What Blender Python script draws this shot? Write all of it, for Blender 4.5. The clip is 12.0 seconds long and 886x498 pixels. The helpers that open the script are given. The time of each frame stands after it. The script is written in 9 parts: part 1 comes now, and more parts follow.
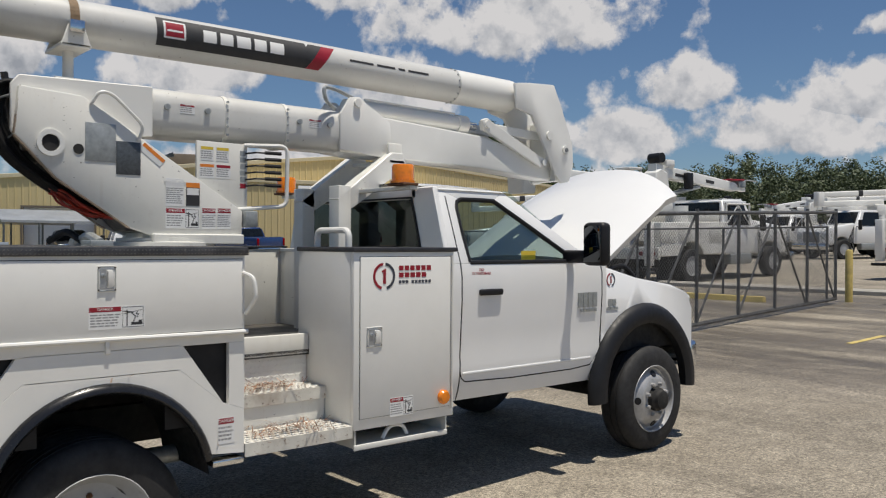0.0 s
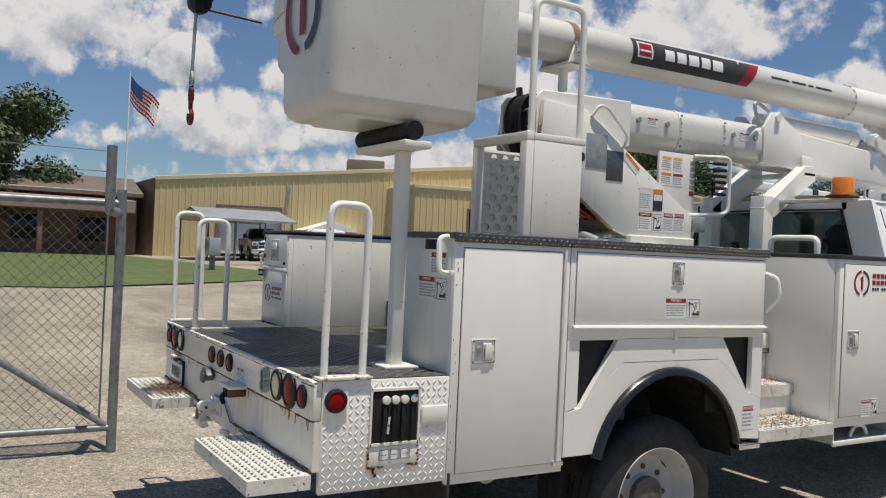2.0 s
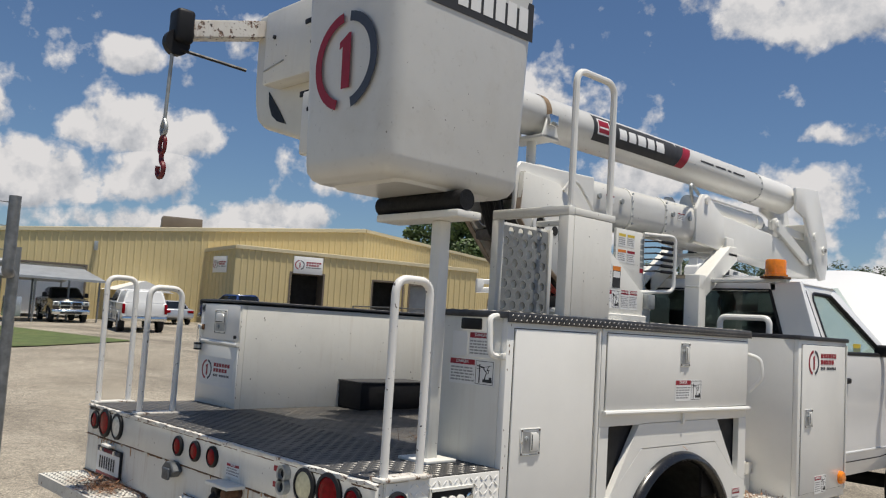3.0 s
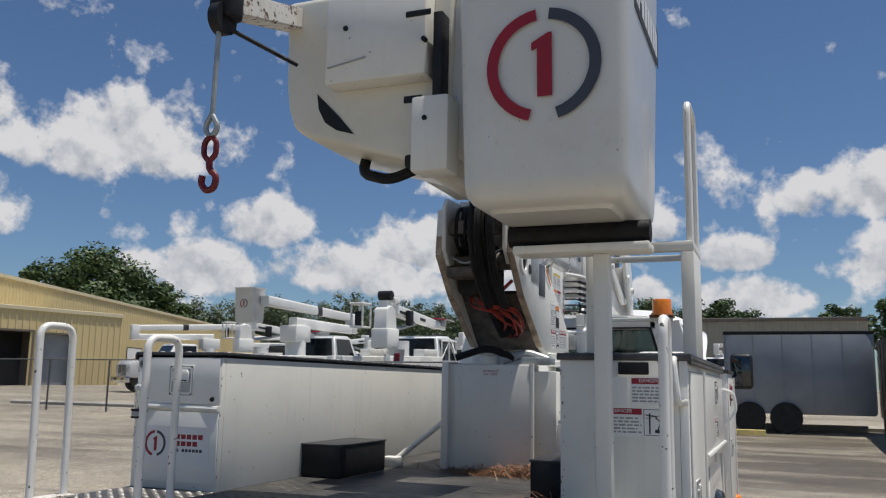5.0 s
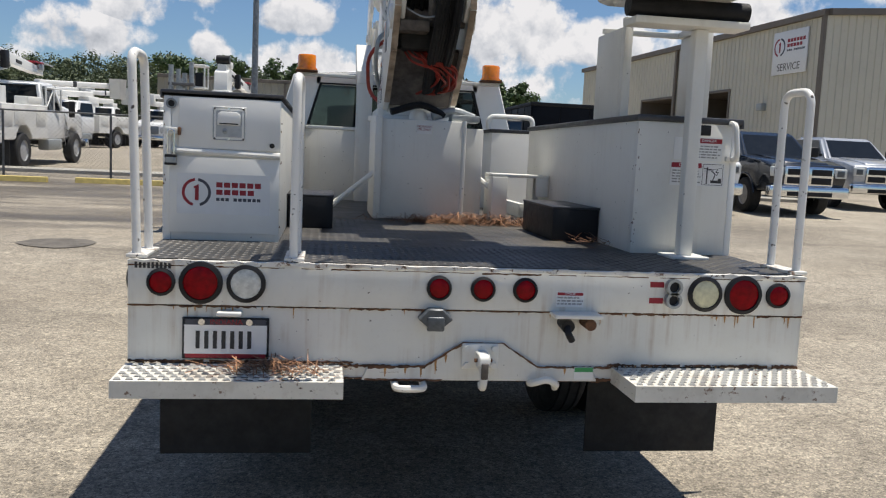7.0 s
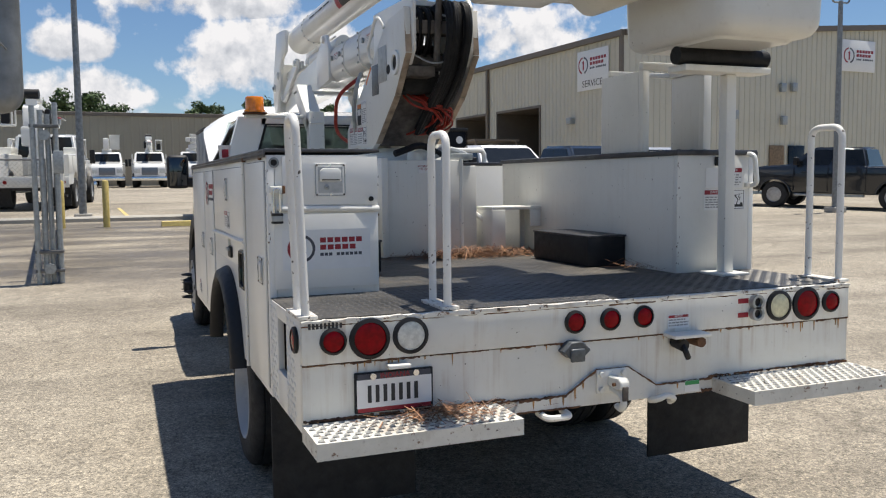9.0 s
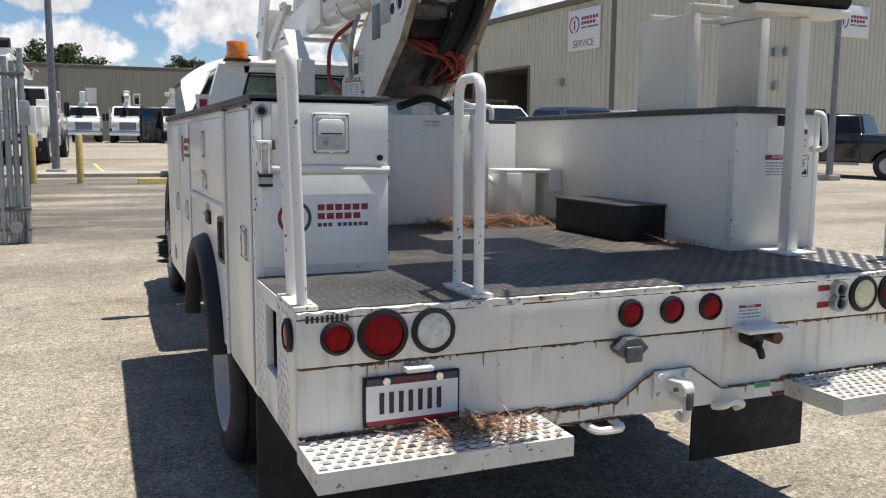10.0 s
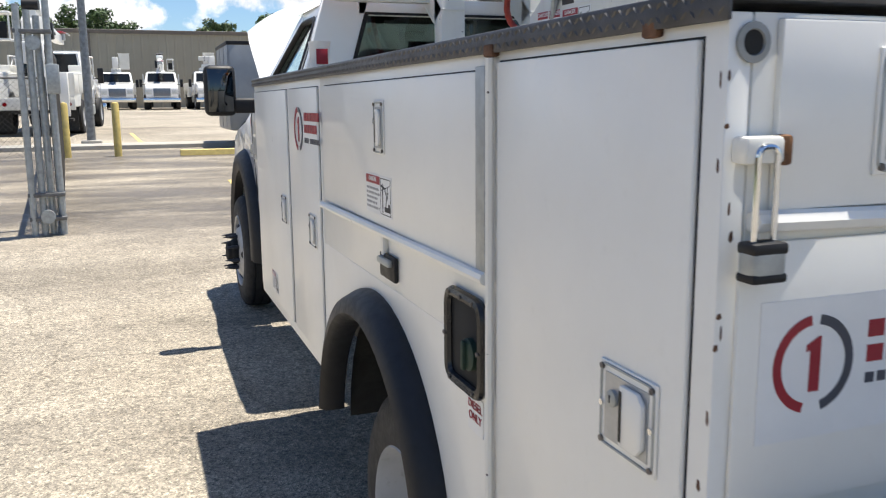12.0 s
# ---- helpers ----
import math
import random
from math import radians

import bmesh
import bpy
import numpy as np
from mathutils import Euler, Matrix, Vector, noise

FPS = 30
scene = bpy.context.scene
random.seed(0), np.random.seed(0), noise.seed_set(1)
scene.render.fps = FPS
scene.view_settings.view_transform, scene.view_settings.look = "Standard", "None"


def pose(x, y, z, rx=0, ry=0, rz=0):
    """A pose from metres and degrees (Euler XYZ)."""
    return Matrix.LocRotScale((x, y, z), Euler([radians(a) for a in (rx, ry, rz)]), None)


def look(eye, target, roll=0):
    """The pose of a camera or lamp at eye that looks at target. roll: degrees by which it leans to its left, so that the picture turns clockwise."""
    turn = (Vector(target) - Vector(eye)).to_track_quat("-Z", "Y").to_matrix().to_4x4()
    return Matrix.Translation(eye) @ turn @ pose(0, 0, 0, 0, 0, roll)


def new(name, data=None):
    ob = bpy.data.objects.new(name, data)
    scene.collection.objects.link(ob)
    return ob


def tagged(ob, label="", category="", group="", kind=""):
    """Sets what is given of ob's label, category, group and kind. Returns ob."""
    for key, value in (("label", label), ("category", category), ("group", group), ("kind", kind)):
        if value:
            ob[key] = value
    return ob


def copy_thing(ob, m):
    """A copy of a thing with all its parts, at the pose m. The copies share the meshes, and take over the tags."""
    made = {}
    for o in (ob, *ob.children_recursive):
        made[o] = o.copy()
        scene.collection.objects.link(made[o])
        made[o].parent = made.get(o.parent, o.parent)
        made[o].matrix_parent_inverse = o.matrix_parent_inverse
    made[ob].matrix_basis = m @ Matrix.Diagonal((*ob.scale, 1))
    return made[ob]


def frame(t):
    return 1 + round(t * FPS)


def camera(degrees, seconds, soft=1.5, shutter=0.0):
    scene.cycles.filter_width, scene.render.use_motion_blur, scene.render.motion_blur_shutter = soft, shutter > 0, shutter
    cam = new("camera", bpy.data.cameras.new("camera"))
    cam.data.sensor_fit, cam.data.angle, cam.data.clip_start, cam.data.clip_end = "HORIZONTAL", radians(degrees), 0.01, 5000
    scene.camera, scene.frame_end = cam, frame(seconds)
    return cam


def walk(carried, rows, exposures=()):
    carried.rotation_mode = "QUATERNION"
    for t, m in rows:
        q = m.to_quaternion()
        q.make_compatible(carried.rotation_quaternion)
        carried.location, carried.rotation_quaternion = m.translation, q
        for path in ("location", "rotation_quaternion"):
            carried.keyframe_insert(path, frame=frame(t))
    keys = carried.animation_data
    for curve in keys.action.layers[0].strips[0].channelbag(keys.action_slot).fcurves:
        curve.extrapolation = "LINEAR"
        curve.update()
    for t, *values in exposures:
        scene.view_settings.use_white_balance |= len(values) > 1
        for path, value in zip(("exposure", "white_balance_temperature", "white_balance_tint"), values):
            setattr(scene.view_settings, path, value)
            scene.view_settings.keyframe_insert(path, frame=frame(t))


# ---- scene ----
cam = camera(55.7, 12.0, soft=1.15, shutter=0.10)
PATH = [
    (0, (4.92, 0.617, 1.564), (3.399, 1.915, 1.552), 0.3),
    (0.5, (4.899, 0.088, 1.546), (3.302, 1.291, 1.524), -0.1),
    (1, (4.673, -0.375, 1.495), (2.958, 0.654, 1.494), -0.0),
    (1.5, (4.394, -0.797, 1.482), (2.661, 0.2, 1.472), 1.0),
    (2, (4.127, -1.222, 1.468), (2.411, -0.196, 1.47), 2.6),
    (2.5, (3.735, -1.531, 1.482), (2.107, -0.372, 1.55), 3.5),
    (3, (3.32, -1.792, 1.481), (1.877, -0.419, 1.659), 3.5),
    (3.5, (2.826, -1.948, 1.484), (1.57, -0.416, 1.758), 2.8),
    (3.7, (2.646, -2.006, 1.490), (1.458, -0.430, 1.795), 2.9),
    (5.3, (1.165, -2.615, 1.420), (0.616, -0.711, 1.675), 2.2),
    (5.5, (0.952, -2.700, 1.437), (0.532, -0.747, 1.487), 3.1),
    (5.8, (0.615, -2.712, 1.335), (0.398, -0.728, 1.216), 4.1),
    (6, (0.322, -2.699, 1.354), (0.305, -0.704, 1.221), 4.4),
    (6.3, (0.089, -2.774, 1.355), (0.048, -0.780, 1.193), 2.9),
    (6.5, (-0.135, -2.814, 1.357), (-0.027, -0.828, 1.149), 3.2),
    (6.8, (-0.345, -2.858, 1.352), (-0.144, -0.880, 1.126), 3.1),
    (7, (-0.566, -2.836, 1.329), (-0.281, -0.868, 1.11), 2.6),
    (7.2, (-0.714, -2.885, 1.305), (-0.420, -0.914, 1.108), 1.9),
    (8.8, (-1.729, -2.760, 1.402), (-1.030, -0.891, 1.252), -0.7),
    (9, (-1.748, -2.723, 1.413), (-1.025, -0.866, 1.249), -0.6),
    (9.5, (-1.69, -2.491, 1.406), (-0.934, -0.651, 1.202), 0.1),
    (10, (-1.662, -2.116, 1.398), (-0.902, -0.284, 1.142), 0.4),
    (10.5, (-1.711, -1.631, 1.412), (-0.964, 0.2, 1.109), 0.4),
    (11, (-1.655, -1.089, 1.397), (-0.922, 0.742, 1.063), 0.7),
    (11.5, (-1.711, -0.597, 1.406), (-1.014, 1.245, 1.061), 0.1),
    (12, (-1.754, -0.102, 1.432), (-1.068, 1.745, 1.087), -0.5),
]
walk(cam, [(t, look(eye, target, roll)) for t, eye, target, roll in PATH],
     [(0.0, -0.21, 6720, 10), (2.5, -0.04, 6780, 10), (3.5, -0.05, 6800, 10), (5.5, -0.13, 6480, 10), (6.5, 0.10, 6640, 10), (9.5, 0.36, 6680, 10), (10.5, 0.52, 6700, 10), (11.0, 0.61, 6690, 10), (12.0, 0.84, 6620, 10)])

# ---- world and sun ----
SKY_GAIN = (0.56, 0.68, 0.82)
CLOUD_GAIN = 6.7
CUP = (-1.05, 3.12, 1.543)

SUN = Vector((0.212, 0.045, 1.0)).normalized()
world = bpy.data.worlds.new("sky")
scene.world = world
world.use_nodes = True
wn, wl = world.node_tree.nodes, world.node_tree.links
wn.clear()


def wnode(kind, **kw):
    n = wn.new(kind)
    for k, v in kw.items():
        n.inputs[k].default_value = v
    return n


def wmath(op, a, b=None):
    n = wn.new("ShaderNodeMath")
    n.operation = op
    for i, v in enumerate((a, b)):
        if v is None:
            continue
        if isinstance(v, (int, float)):
            n.inputs[i].default_value = v
        else:
            wl.new(v, n.inputs[i])
    return n.outputs[0]


sky = wn.new("ShaderNodeTexSky")
sky.sky_type = 'NISHITA'
sky.sun_disc = False
sky.sun_elevation = math.asin(SUN.z)
sky.sun_rotation = math.atan2(SUN.x, SUN.y)
sky.air_density, sky.dust_density, sky.ozone_density = 1.0, 0.3, 2.0
coord = wn.new("ShaderNodeTexCoord")
sep = wn.new("ShaderNodeSeparateXYZ")
wl.new(coord.outputs["Generated"], sep.inputs[0])
# cumulus heaps: azimuth from ahead to the right, elevation, half width and half height, in degrees
HEAPS = ((-47, 15, 10.5, 3.2), (-33.5, 10.2, 2.6, 1.9), (-37, 6.9, 4, 1.8), (-27, 7.2, 6.5, 2.0), (-77, 11, 2.2, 1.6), (-83, 12.5, 4.5, 2.8), (-74, 7.4, 6.8, 2.2), (-52.8, 10.4, 4.4, 2.8),
         (-56, 17, 5.8, 2.7), (-66, 8.3, 3, 2.4), (-58, 6.4, 4, 1.2), (-20, 20.9, 9.2, 3.3), (-15.2, 16.4, 3.4, 1.9), (-21, 13.1, 2.6, 1.0), (-12.5, 8.6, 2.6, 2.0), (-67.8, 15.6, 1.7, 1.4),
         (7, 12, 5.2, 2.2), (9, 7.8, 5.2, 2.6), (-2, 5.6, 4, 1.5), (-2.3, 8.4, 2.4, 1.3), (13, 8.5, 3, 2.6), (27, 9.5, 4, 2.4), (18, 7.7, 2.6, 1.6), (-82, 6.3, 2.2, 1.1),
         (-14.6, 6.4, 3.6, 1.7), (-7.5, 6.0, 1.6, 1.1), (-8, 10.2, 2.6, 1.6), (-23, 9.0, 4.5, 2.4), (-85, 13, 6, 4.2), (-67, 11.0, 4.6, 2.4), (-62, 5.2, 9, 1.3))
az = wmath("MULTIPLY", wmath("ARCTAN2", sep.outputs["X"], sep.outputs["Y"]), 57.2958)
el = wmath("MULTIPLY", wmath("ARCSINE", sep.outputs["Z"]), 57.2958)
heap, height = 0.0, 0.0
for ha, he, hw_, hh_ in HEAPS:
    du = wmath("DIVIDE", wmath("SUBTRACT", az, float(ha)), float(hw_) * 1.30)
    dv = wmath("DIVIDE", wmath("SUBTRACT", el, float(he)), float(hh_) * 1.35)
    # flatter underneath than above
    low = wmath("MAXIMUM", wmath("MULTIPLY", dv, -1.45), dv)
    one = wmath("SUBTRACT", 1.0, wmath("ADD", wmath("MULTIPLY", du, du), wmath("MULTIPLY", low, low)))
    wins = wmath("GREATER_THAN", one, heap)
    height = wmath("ADD", wmath("MULTIPLY", dv, wins), wmath("MULTIPLY", height, wmath("SUBTRACT", 1.0, wins)))
    heap = wmath("MAXIMUM", one, heap)


def wnoise(scale, detail, rough, shift):
    add = wn.new("ShaderNodeVectorMath")
    add.operation = "ADD"
    wl.new(coord.outputs["Generated"], add.inputs[0])
    add.inputs[1].default_value = shift
    n = wnode("ShaderNodeTexNoise", Scale=scale, Detail=detail, Roughness=rough)
    wl.new(add.outputs[0], n.inputs["Vector"])
    return n.outputs["Fac"]


def wramp(fac, stops):
    r = wn.new("ShaderNodeValToRGB")
    while len(r.color_ramp.elements) < len(stops):
        r.color_ramp.elements.new(0.5)
    for e, (p, c) in zip(r.color_ramp.elements, stops):
        e.position, e.color = p, (*c, 1)
    wl.new(fac, r.inputs[0])
    return r.outputs[0]


def density(up):
    """Fine puffs on broad lumps, with the sample shifted upwards."""
    fine = wnoise(19.0, 9, 0.60, (0.3, 0.1, up))
    lump = wnoise(6.5, 2, 0.5, (1.3, 0.7, up))
    bill = wmath("ABSOLUTE", wmath("SUBTRACT", wnoise(24.0, 3, 0.5, (0.9, 0.2, up)), 0.5))
    return wmath("ADD", wmath("ADD", wmath("MULTIPLY", wmath("SUBTRACT", fine, 0.5), 2.4), wmath("MULTIPLY", wmath("SUBTRACT", lump, 0.5), 1.5)), wmath("MULTIPLY", bill, 0.9))


here = density(0.0)
above = density(0.022)
body = wmath("ADD", wmath("MULTIPLY", heap, 1.0), wmath("MULTIPLY", here, 1.15))
cover = wramp(body, [(0.34, (0, 0, 0)), (0.50, (0.34, 0.34, 0.34)), (0.74, (1, 1, 1))])
lit = wmath("ADD", wmath("ADD", wmath("MULTIPLY", wmath("SUBTRACT", here, above), 0.62), wmath("MULTIPLY", height, 0.22)), 0.68)
shade = wramp(lit, [(0.25, (0.50, 0.54, 0.60)), (0.55, (0.80, 0.83, 0.87)), (0.80, (1.08, 1.08, 1.08))])
gain = wn.new("ShaderNodeMixRGB")
gain.blend_type = "MULTIPLY"
gain.inputs[0].default_value = 1.0
gain.inputs[2].default_value = (SKY_GAIN[0], SKY_GAIN[1], SKY_GAIN[2], 1)
wl.new(sky.outputs[0], gain.inputs[1])
cloud = wn.new("ShaderNodeMixRGB")
cloud.blend_type = "MULTIPLY"
cloud.inputs[0].default_value = 1.0
cloud.inputs[2].default_value = (CLOUD_GAIN, CLOUD_GAIN, CLOUD_GAIN * 1.03, 1)
wl.new(shade, cloud.inputs[1])
mixed = wn.new("ShaderNodeMixRGB")
wl.new(cover, mixed.inputs[0])
wl.new(gain.outputs[0], mixed.inputs[1])
wl.new(cloud.outputs[0], mixed.inputs[2])
bg = wnode("ShaderNodeBackground", Strength=0.1)
wl.new(mixed.outputs[0], bg.inputs["Color"])
wout = wn.new("ShaderNodeOutputWorld")
wl.new(bg.outputs[0], wout.inputs[0])

sun_data = bpy.data.lights.new("sun", "SUN")
sun_data.energy, sun_data.angle, sun_data.color = 5.0, radians(0.55), (1.0, 0.955, 0.87)
sun = new("sun", sun_data)
sun.matrix_world = look(SUN * 50, (0, 0, 0))

# ---- materials ----


def pm(name, color, rough=0.5, metal=0.0, var=0.06, scale=6.0, bump=0.0, bscale=60.0, dirt=None, dirt_amt=0.0, dscale=2.0, coat=0.0, rust=0.0, spec=0.5, streak=False, drips=0.0, chips=0.0):
    """A procedural surface: base colour with two scales of variation, optional dirt, rust specks and fine relief."""
    m = bpy.data.materials.new(name)
    m.use_nodes = True
    nt = m.node_tree
    bs = nt.nodes["Principled BSDF"]
    bs.inputs["Roughness"].default_value = rough
    bs.inputs["Metallic"].default_value = metal
    bs.inputs["Coat Weight"].default_value = coat
    bs.inputs["Specular IOR Level"].default_value = spec
    tc = nt.nodes.new("ShaderNodeTexCoord")

    def noise_out(sc, detail=6, rg=0.6, stretch=None):
        n = nt.nodes.new("ShaderNodeTexNoise")
        n.inputs["Scale"].default_value, n.inputs["Detail"].default_value, n.inputs["Roughness"].default_value = sc, detail, rg
        if stretch:
            mp = nt.nodes.new("ShaderNodeMapping")
            mp.inputs["Scale"].default_value = stretch
            nt.links.new(tc.outputs["Object"], mp.inputs[0])
            nt.links.new(mp.outputs[0], n.inputs["Vector"])
        else:
            nt.links.new(tc.outputs["Object"], n.inputs["Vector"])
        return n.outputs["Fac"]

    def ramp(fac, a, b, ca, cb):
        r = nt.nodes.new("ShaderNodeValToRGB")
        r.color_ramp.elements[0].position, r.color_ramp.elements[1].position = a, b
        r.color_ramp.elements[0].color, r.color_ramp.elements[1].color = (*ca, 1), (*cb, 1)
        nt.links.new(fac, r.inputs[0])
        return r.outputs[0]

    lo = [max(0.0, c * (1 - var * 1.6)) for c in color]
    hi = [min(1.0, c * (1 + var)) for c in color]
    col = ramp(noise_out(scale), 0.3, 0.7, lo, hi)

    def over(fac, c, below):
        mx = nt.nodes.new("ShaderNodeMixRGB")
        nt.links.new(fac, mx.inputs[0])
        nt.links.new(below, mx.inputs[1])
        mx.inputs[2].default_value = (*c, 1)
        return mx.outputs[0]

    if dirt and dirt_amt > 0:
        st = (1, 1, 0.14) if streak else None
        f = ramp(noise_out(dscale, 8, 0.65, st), 0.52, 0.80, (0, 0, 0), (dirt_amt,) * 3)
        col = over(f, dirt, col)
        f2 = ramp(noise_out(dscale * 14, 4, 0.6), 0.60, 0.78, (0, 0, 0), (dirt_amt * 0.7,) * 3)
        col = over(f2, [c * 0.7 for c in dirt], col)
    if rust > 0:
        f = ramp(noise_out(26, 6, 0.7), 0.64 - rust * 0.2, 0.68 - rust * 0.2, (0, 0, 0), (0.9,) * 3)
        col = over(f, (0.16, 0.075, 0.035), col)
    if drips > 0:
        f = ramp(noise_out(30, 4, 0.6, (1, 1, 0.045)), 0.49, 0.68, (0, 0, 0), (drips,) * 3)
        g = ramp(noise_out(3.4, 4, 0.6), 0.47, 0.62, (0, 0, 0), (1, 1, 1))
        mu = nt.nodes.new("ShaderNodeMixRGB")
        mu.blend_type = "MULTIPLY"
        mu.inputs[0].default_value = 1.0
        nt.links.new(f, mu.inputs[1])
        nt.links.new(g, mu.inputs[2])
        col = over(mu.outputs[0], (0.30, 0.17, 0.07), col)
    if chips > 0:
        f = ramp(noise_out(52, 2, 0.5), 0.765 - chips * 0.35, 0.775 - chips * 0.35, (0, 0, 0), (0.92,) * 3)
        col = over(f, (0.05, 0.035, 0.028), col)
    nt.links.new(col, bs.inputs["Base Color"])
    rr = ramp(noise_out(scale * 3), 0.25, 0.75, (max(0.02, rough * 0.8),) * 3, (min(1, rough * 1.2),) * 3)
    nt.links.new(rr, bs.inputs["Roughness"])
    if bump > 0:
        b = nt.nodes.new("ShaderNodeBump")
        b.inputs["Strength"].default_value = min(1.0, bump)
        b.inputs["Distance"].default_value = 0.01
        nt.links.new(noise_out(bscale, 5, 0.6), b.inputs["Height"])
        nt.links.new(b.outputs[0], bs.inputs["Normal"])
    return m


def glass_mat(name, tint):
    """A thin tinted pane: see-through, with a mirror sheen that grows at grazing angles."""
    m = bpy.data.materials.new(name)
    m.use_nodes = True
    nt = m.node_tree
    nt.nodes.remove(nt.nodes["Principled BSDF"])
    clear = nt.nodes.new("ShaderNodeBsdfTransparent")
    clear.inputs[0].default_value = (*tint, 1)
    gloss = nt.nodes.new("ShaderNodeBsdfGlossy")
    gloss.inputs["Roughness"].default_value = 0.02
    gloss.inputs["Color"].default_value = (0.9, 0.95, 0.95, 1)
    lw = nt.nodes.new("ShaderNodeLayerWeight")
    lw.inputs[0].default_value = 0.5
    fr = nt.nodes.new("ShaderNodeMath")
    fr.operation = "POWER"
    fr.inputs[1].default_value = 4.0
    nt.links.new(lw.outputs["Facing"], fr.inputs[0])
    fr2 = nt.nodes.new("ShaderNodeMath")
    fr2.operation = "MULTIPLY_ADD"
    fr2.inputs[1].default_value, fr2.inputs[2].default_value = 0.85, 0.05
    nt.links.new(fr.outputs[0], fr2.inputs[0])
    mix = nt.nodes.new("ShaderNodeMixShader")
    nt.links.new(fr2.outputs[0], mix.inputs[0])
    nt.links.new(clear.outputs[0], mix.inputs[1])
    nt.links.new(gloss.outputs[0], mix.inputs[2])
    nt.links.new(mix.outputs[0], nt.nodes["Material Output"].inputs[0])
    return m


M = {}
M["white"] = pm("white_paint", (0.80, 0.79, 0.75), 0.34, var=0.03, scale=2.5, bump=0.04, bscale=5, dirt=(0.55, 0.52, 0.45), dirt_amt=0.10, dscale=2.2, coat=0.2)
M["white_worn"] = pm("worn_white_paint", (0.76, 0.75, 0.70), 0.42, var=0.05, scale=3, bump=0.08, bscale=6, dirt=(0.45, 0.38, 0.28), dirt_amt=0.16, dscale=3.0, drips=0.10, chips=0.05)
M["white_rust"] = pm("rusty_white_paint", (0.72, 0.70, 0.65), 0.5, var=0.08, scale=4, bump=0.10, bscale=16, dirt=(0.34, 0.20, 0.09), dirt_amt=0.7, dscale=6.0, rust=0.42, streak=True, drips=0.5, chips=0.3)
M["white_tail"] = pm("stained_white_paint", (0.71, 0.70, 0.65), 0.42, var=0.05, scale=3, bump=0.12, bscale=8, dirt=(0.46, 0.38, 0.26), dirt_amt=0.20, dscale=4.0, drips=0.42, chips=0.05)
M["edge_rust"] = pm("grimy_plate_edge", (0.40, 0.31, 0.23), 0.7, var=0.35, scale=12, bump=0.2, bscale=40, dirt=(0.62, 0.58, 0.50), dirt_amt=0.6, dscale=7)
M["dark_mottle"] = pm("mottled_dark_brown", (0.13, 0.11, 0.095), 0.7, var=0.4, scale=14, bump=0.2, bscale=40, dirt=(0.34, 0.30, 0.25), dirt_amt=0.6, dscale=6)
M["cab"] = pm("white_car_paint", (0.82, 0.82, 0.81), 0.22, var=0.015, scale=1.5, coat=0.6)
M["grp"] = pm("white_gelcoat", (0.64, 0.635, 0.605), 0.34, var=0.04, scale=2, dirt=(0.42, 0.38, 0.32), dirt_amt=0.35, dscale=2.4, coat=0.3, bump=0.02, bscale=10, chips=0.03)
M["cream_grp"] = pm("cream_gelcoat", (0.70, 0.67, 0.58), 0.36, var=0.04, scale=2, dirt=(0.45, 0.40, 0.32), dirt_amt=0.35, dscale=2.4, coat=0.3)
M["rust"] = pm("bare_rust", (0.13, 0.062, 0.032), 0.85, var=0.5, scale=22, bump=0.4, bscale=80, dirt=(0.33, 0.15, 0.055), dirt_amt=0.6, dscale=9)
M["rust_stain"] = pm("orange_rust_stain", (0.46, 0.24, 0.08), 0.7, var=0.3, scale=30)
M["plate"] = pm("dark_deck_plate", (0.055, 0.053, 0.051), 0.46, spec=0.4, var=0.3, scale=3, bump=0.12, bscale=40, dirt=(0.24, 0.20, 0.15), dirt_amt=0.70, dscale=1.3)
M["plate_bar"] = pm("worn_tread", (0.13, 0.126, 0.12), 0.42, metal=0.35, spec=0.45, var=0.3, scale=5, dirt=(0.25, 0.21, 0.16), dirt_amt=0.60, dscale=1.3)
M["lid"] = pm("worn_tread_lid", (0.075, 0.075, 0.08), 0.42, metal=0.4, var=0.25, scale=14, bump=0.2, bscale=40)
M["trim"] = pm("black_tread_trim", (0.05, 0.05, 0.055), 0.4, metal=0.3, var=0.2, scale=20, bump=0.25, bscale=50)
M["rubber"] = pm("tyre_rubber", (0.018, 0.018, 0.019), 0.75, var=0.25, scale=8, bump=0.2, bscale=70, dirt=(0.08, 0.075, 0.07), dirt_amt=0.3)
M["flare"] = pm("black_flare", (0.013, 0.0135, 0.016), 0.5, spec=0.35, var=0.15, scale=10, bump=0.05, bscale=120)
M["flare_gloss"] = pm("glossy_black_lip", (0.014, 0.014, 0.015), 0.25, var=0.15, scale=10)
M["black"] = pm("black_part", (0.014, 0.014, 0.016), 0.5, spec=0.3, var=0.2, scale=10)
M["hose"] = pm("black_hose", (0.010, 0.010, 0.011), 0.62, var=0.3, scale=14, bump=0.3, bscale=45, spec=0.3)
M["under"] = pm("chassis_black", (0.02, 0.019, 0.018), 0.8, var=0.3, scale=8, bump=0.2)
M["steel"] = pm("galvanised_steel", (0.24, 0.25, 0.255), 0.5, metal=0.45, var=0.22, scale=14, bump=0.05, bscale=60)
M["chrome"] = pm("bright_chrome", (0.75, 0.76, 0.77), 0.12, metal=1.0, var=0.05, scale=10)
M["rim"] = pm("brushed_rim", (0.46, 0.46, 0.46), 0.42, metal=0.35, var=0.15, scale=12, dirt=(0.14, 0.12, 0.10), dirt_amt=0.55, dscale=8)
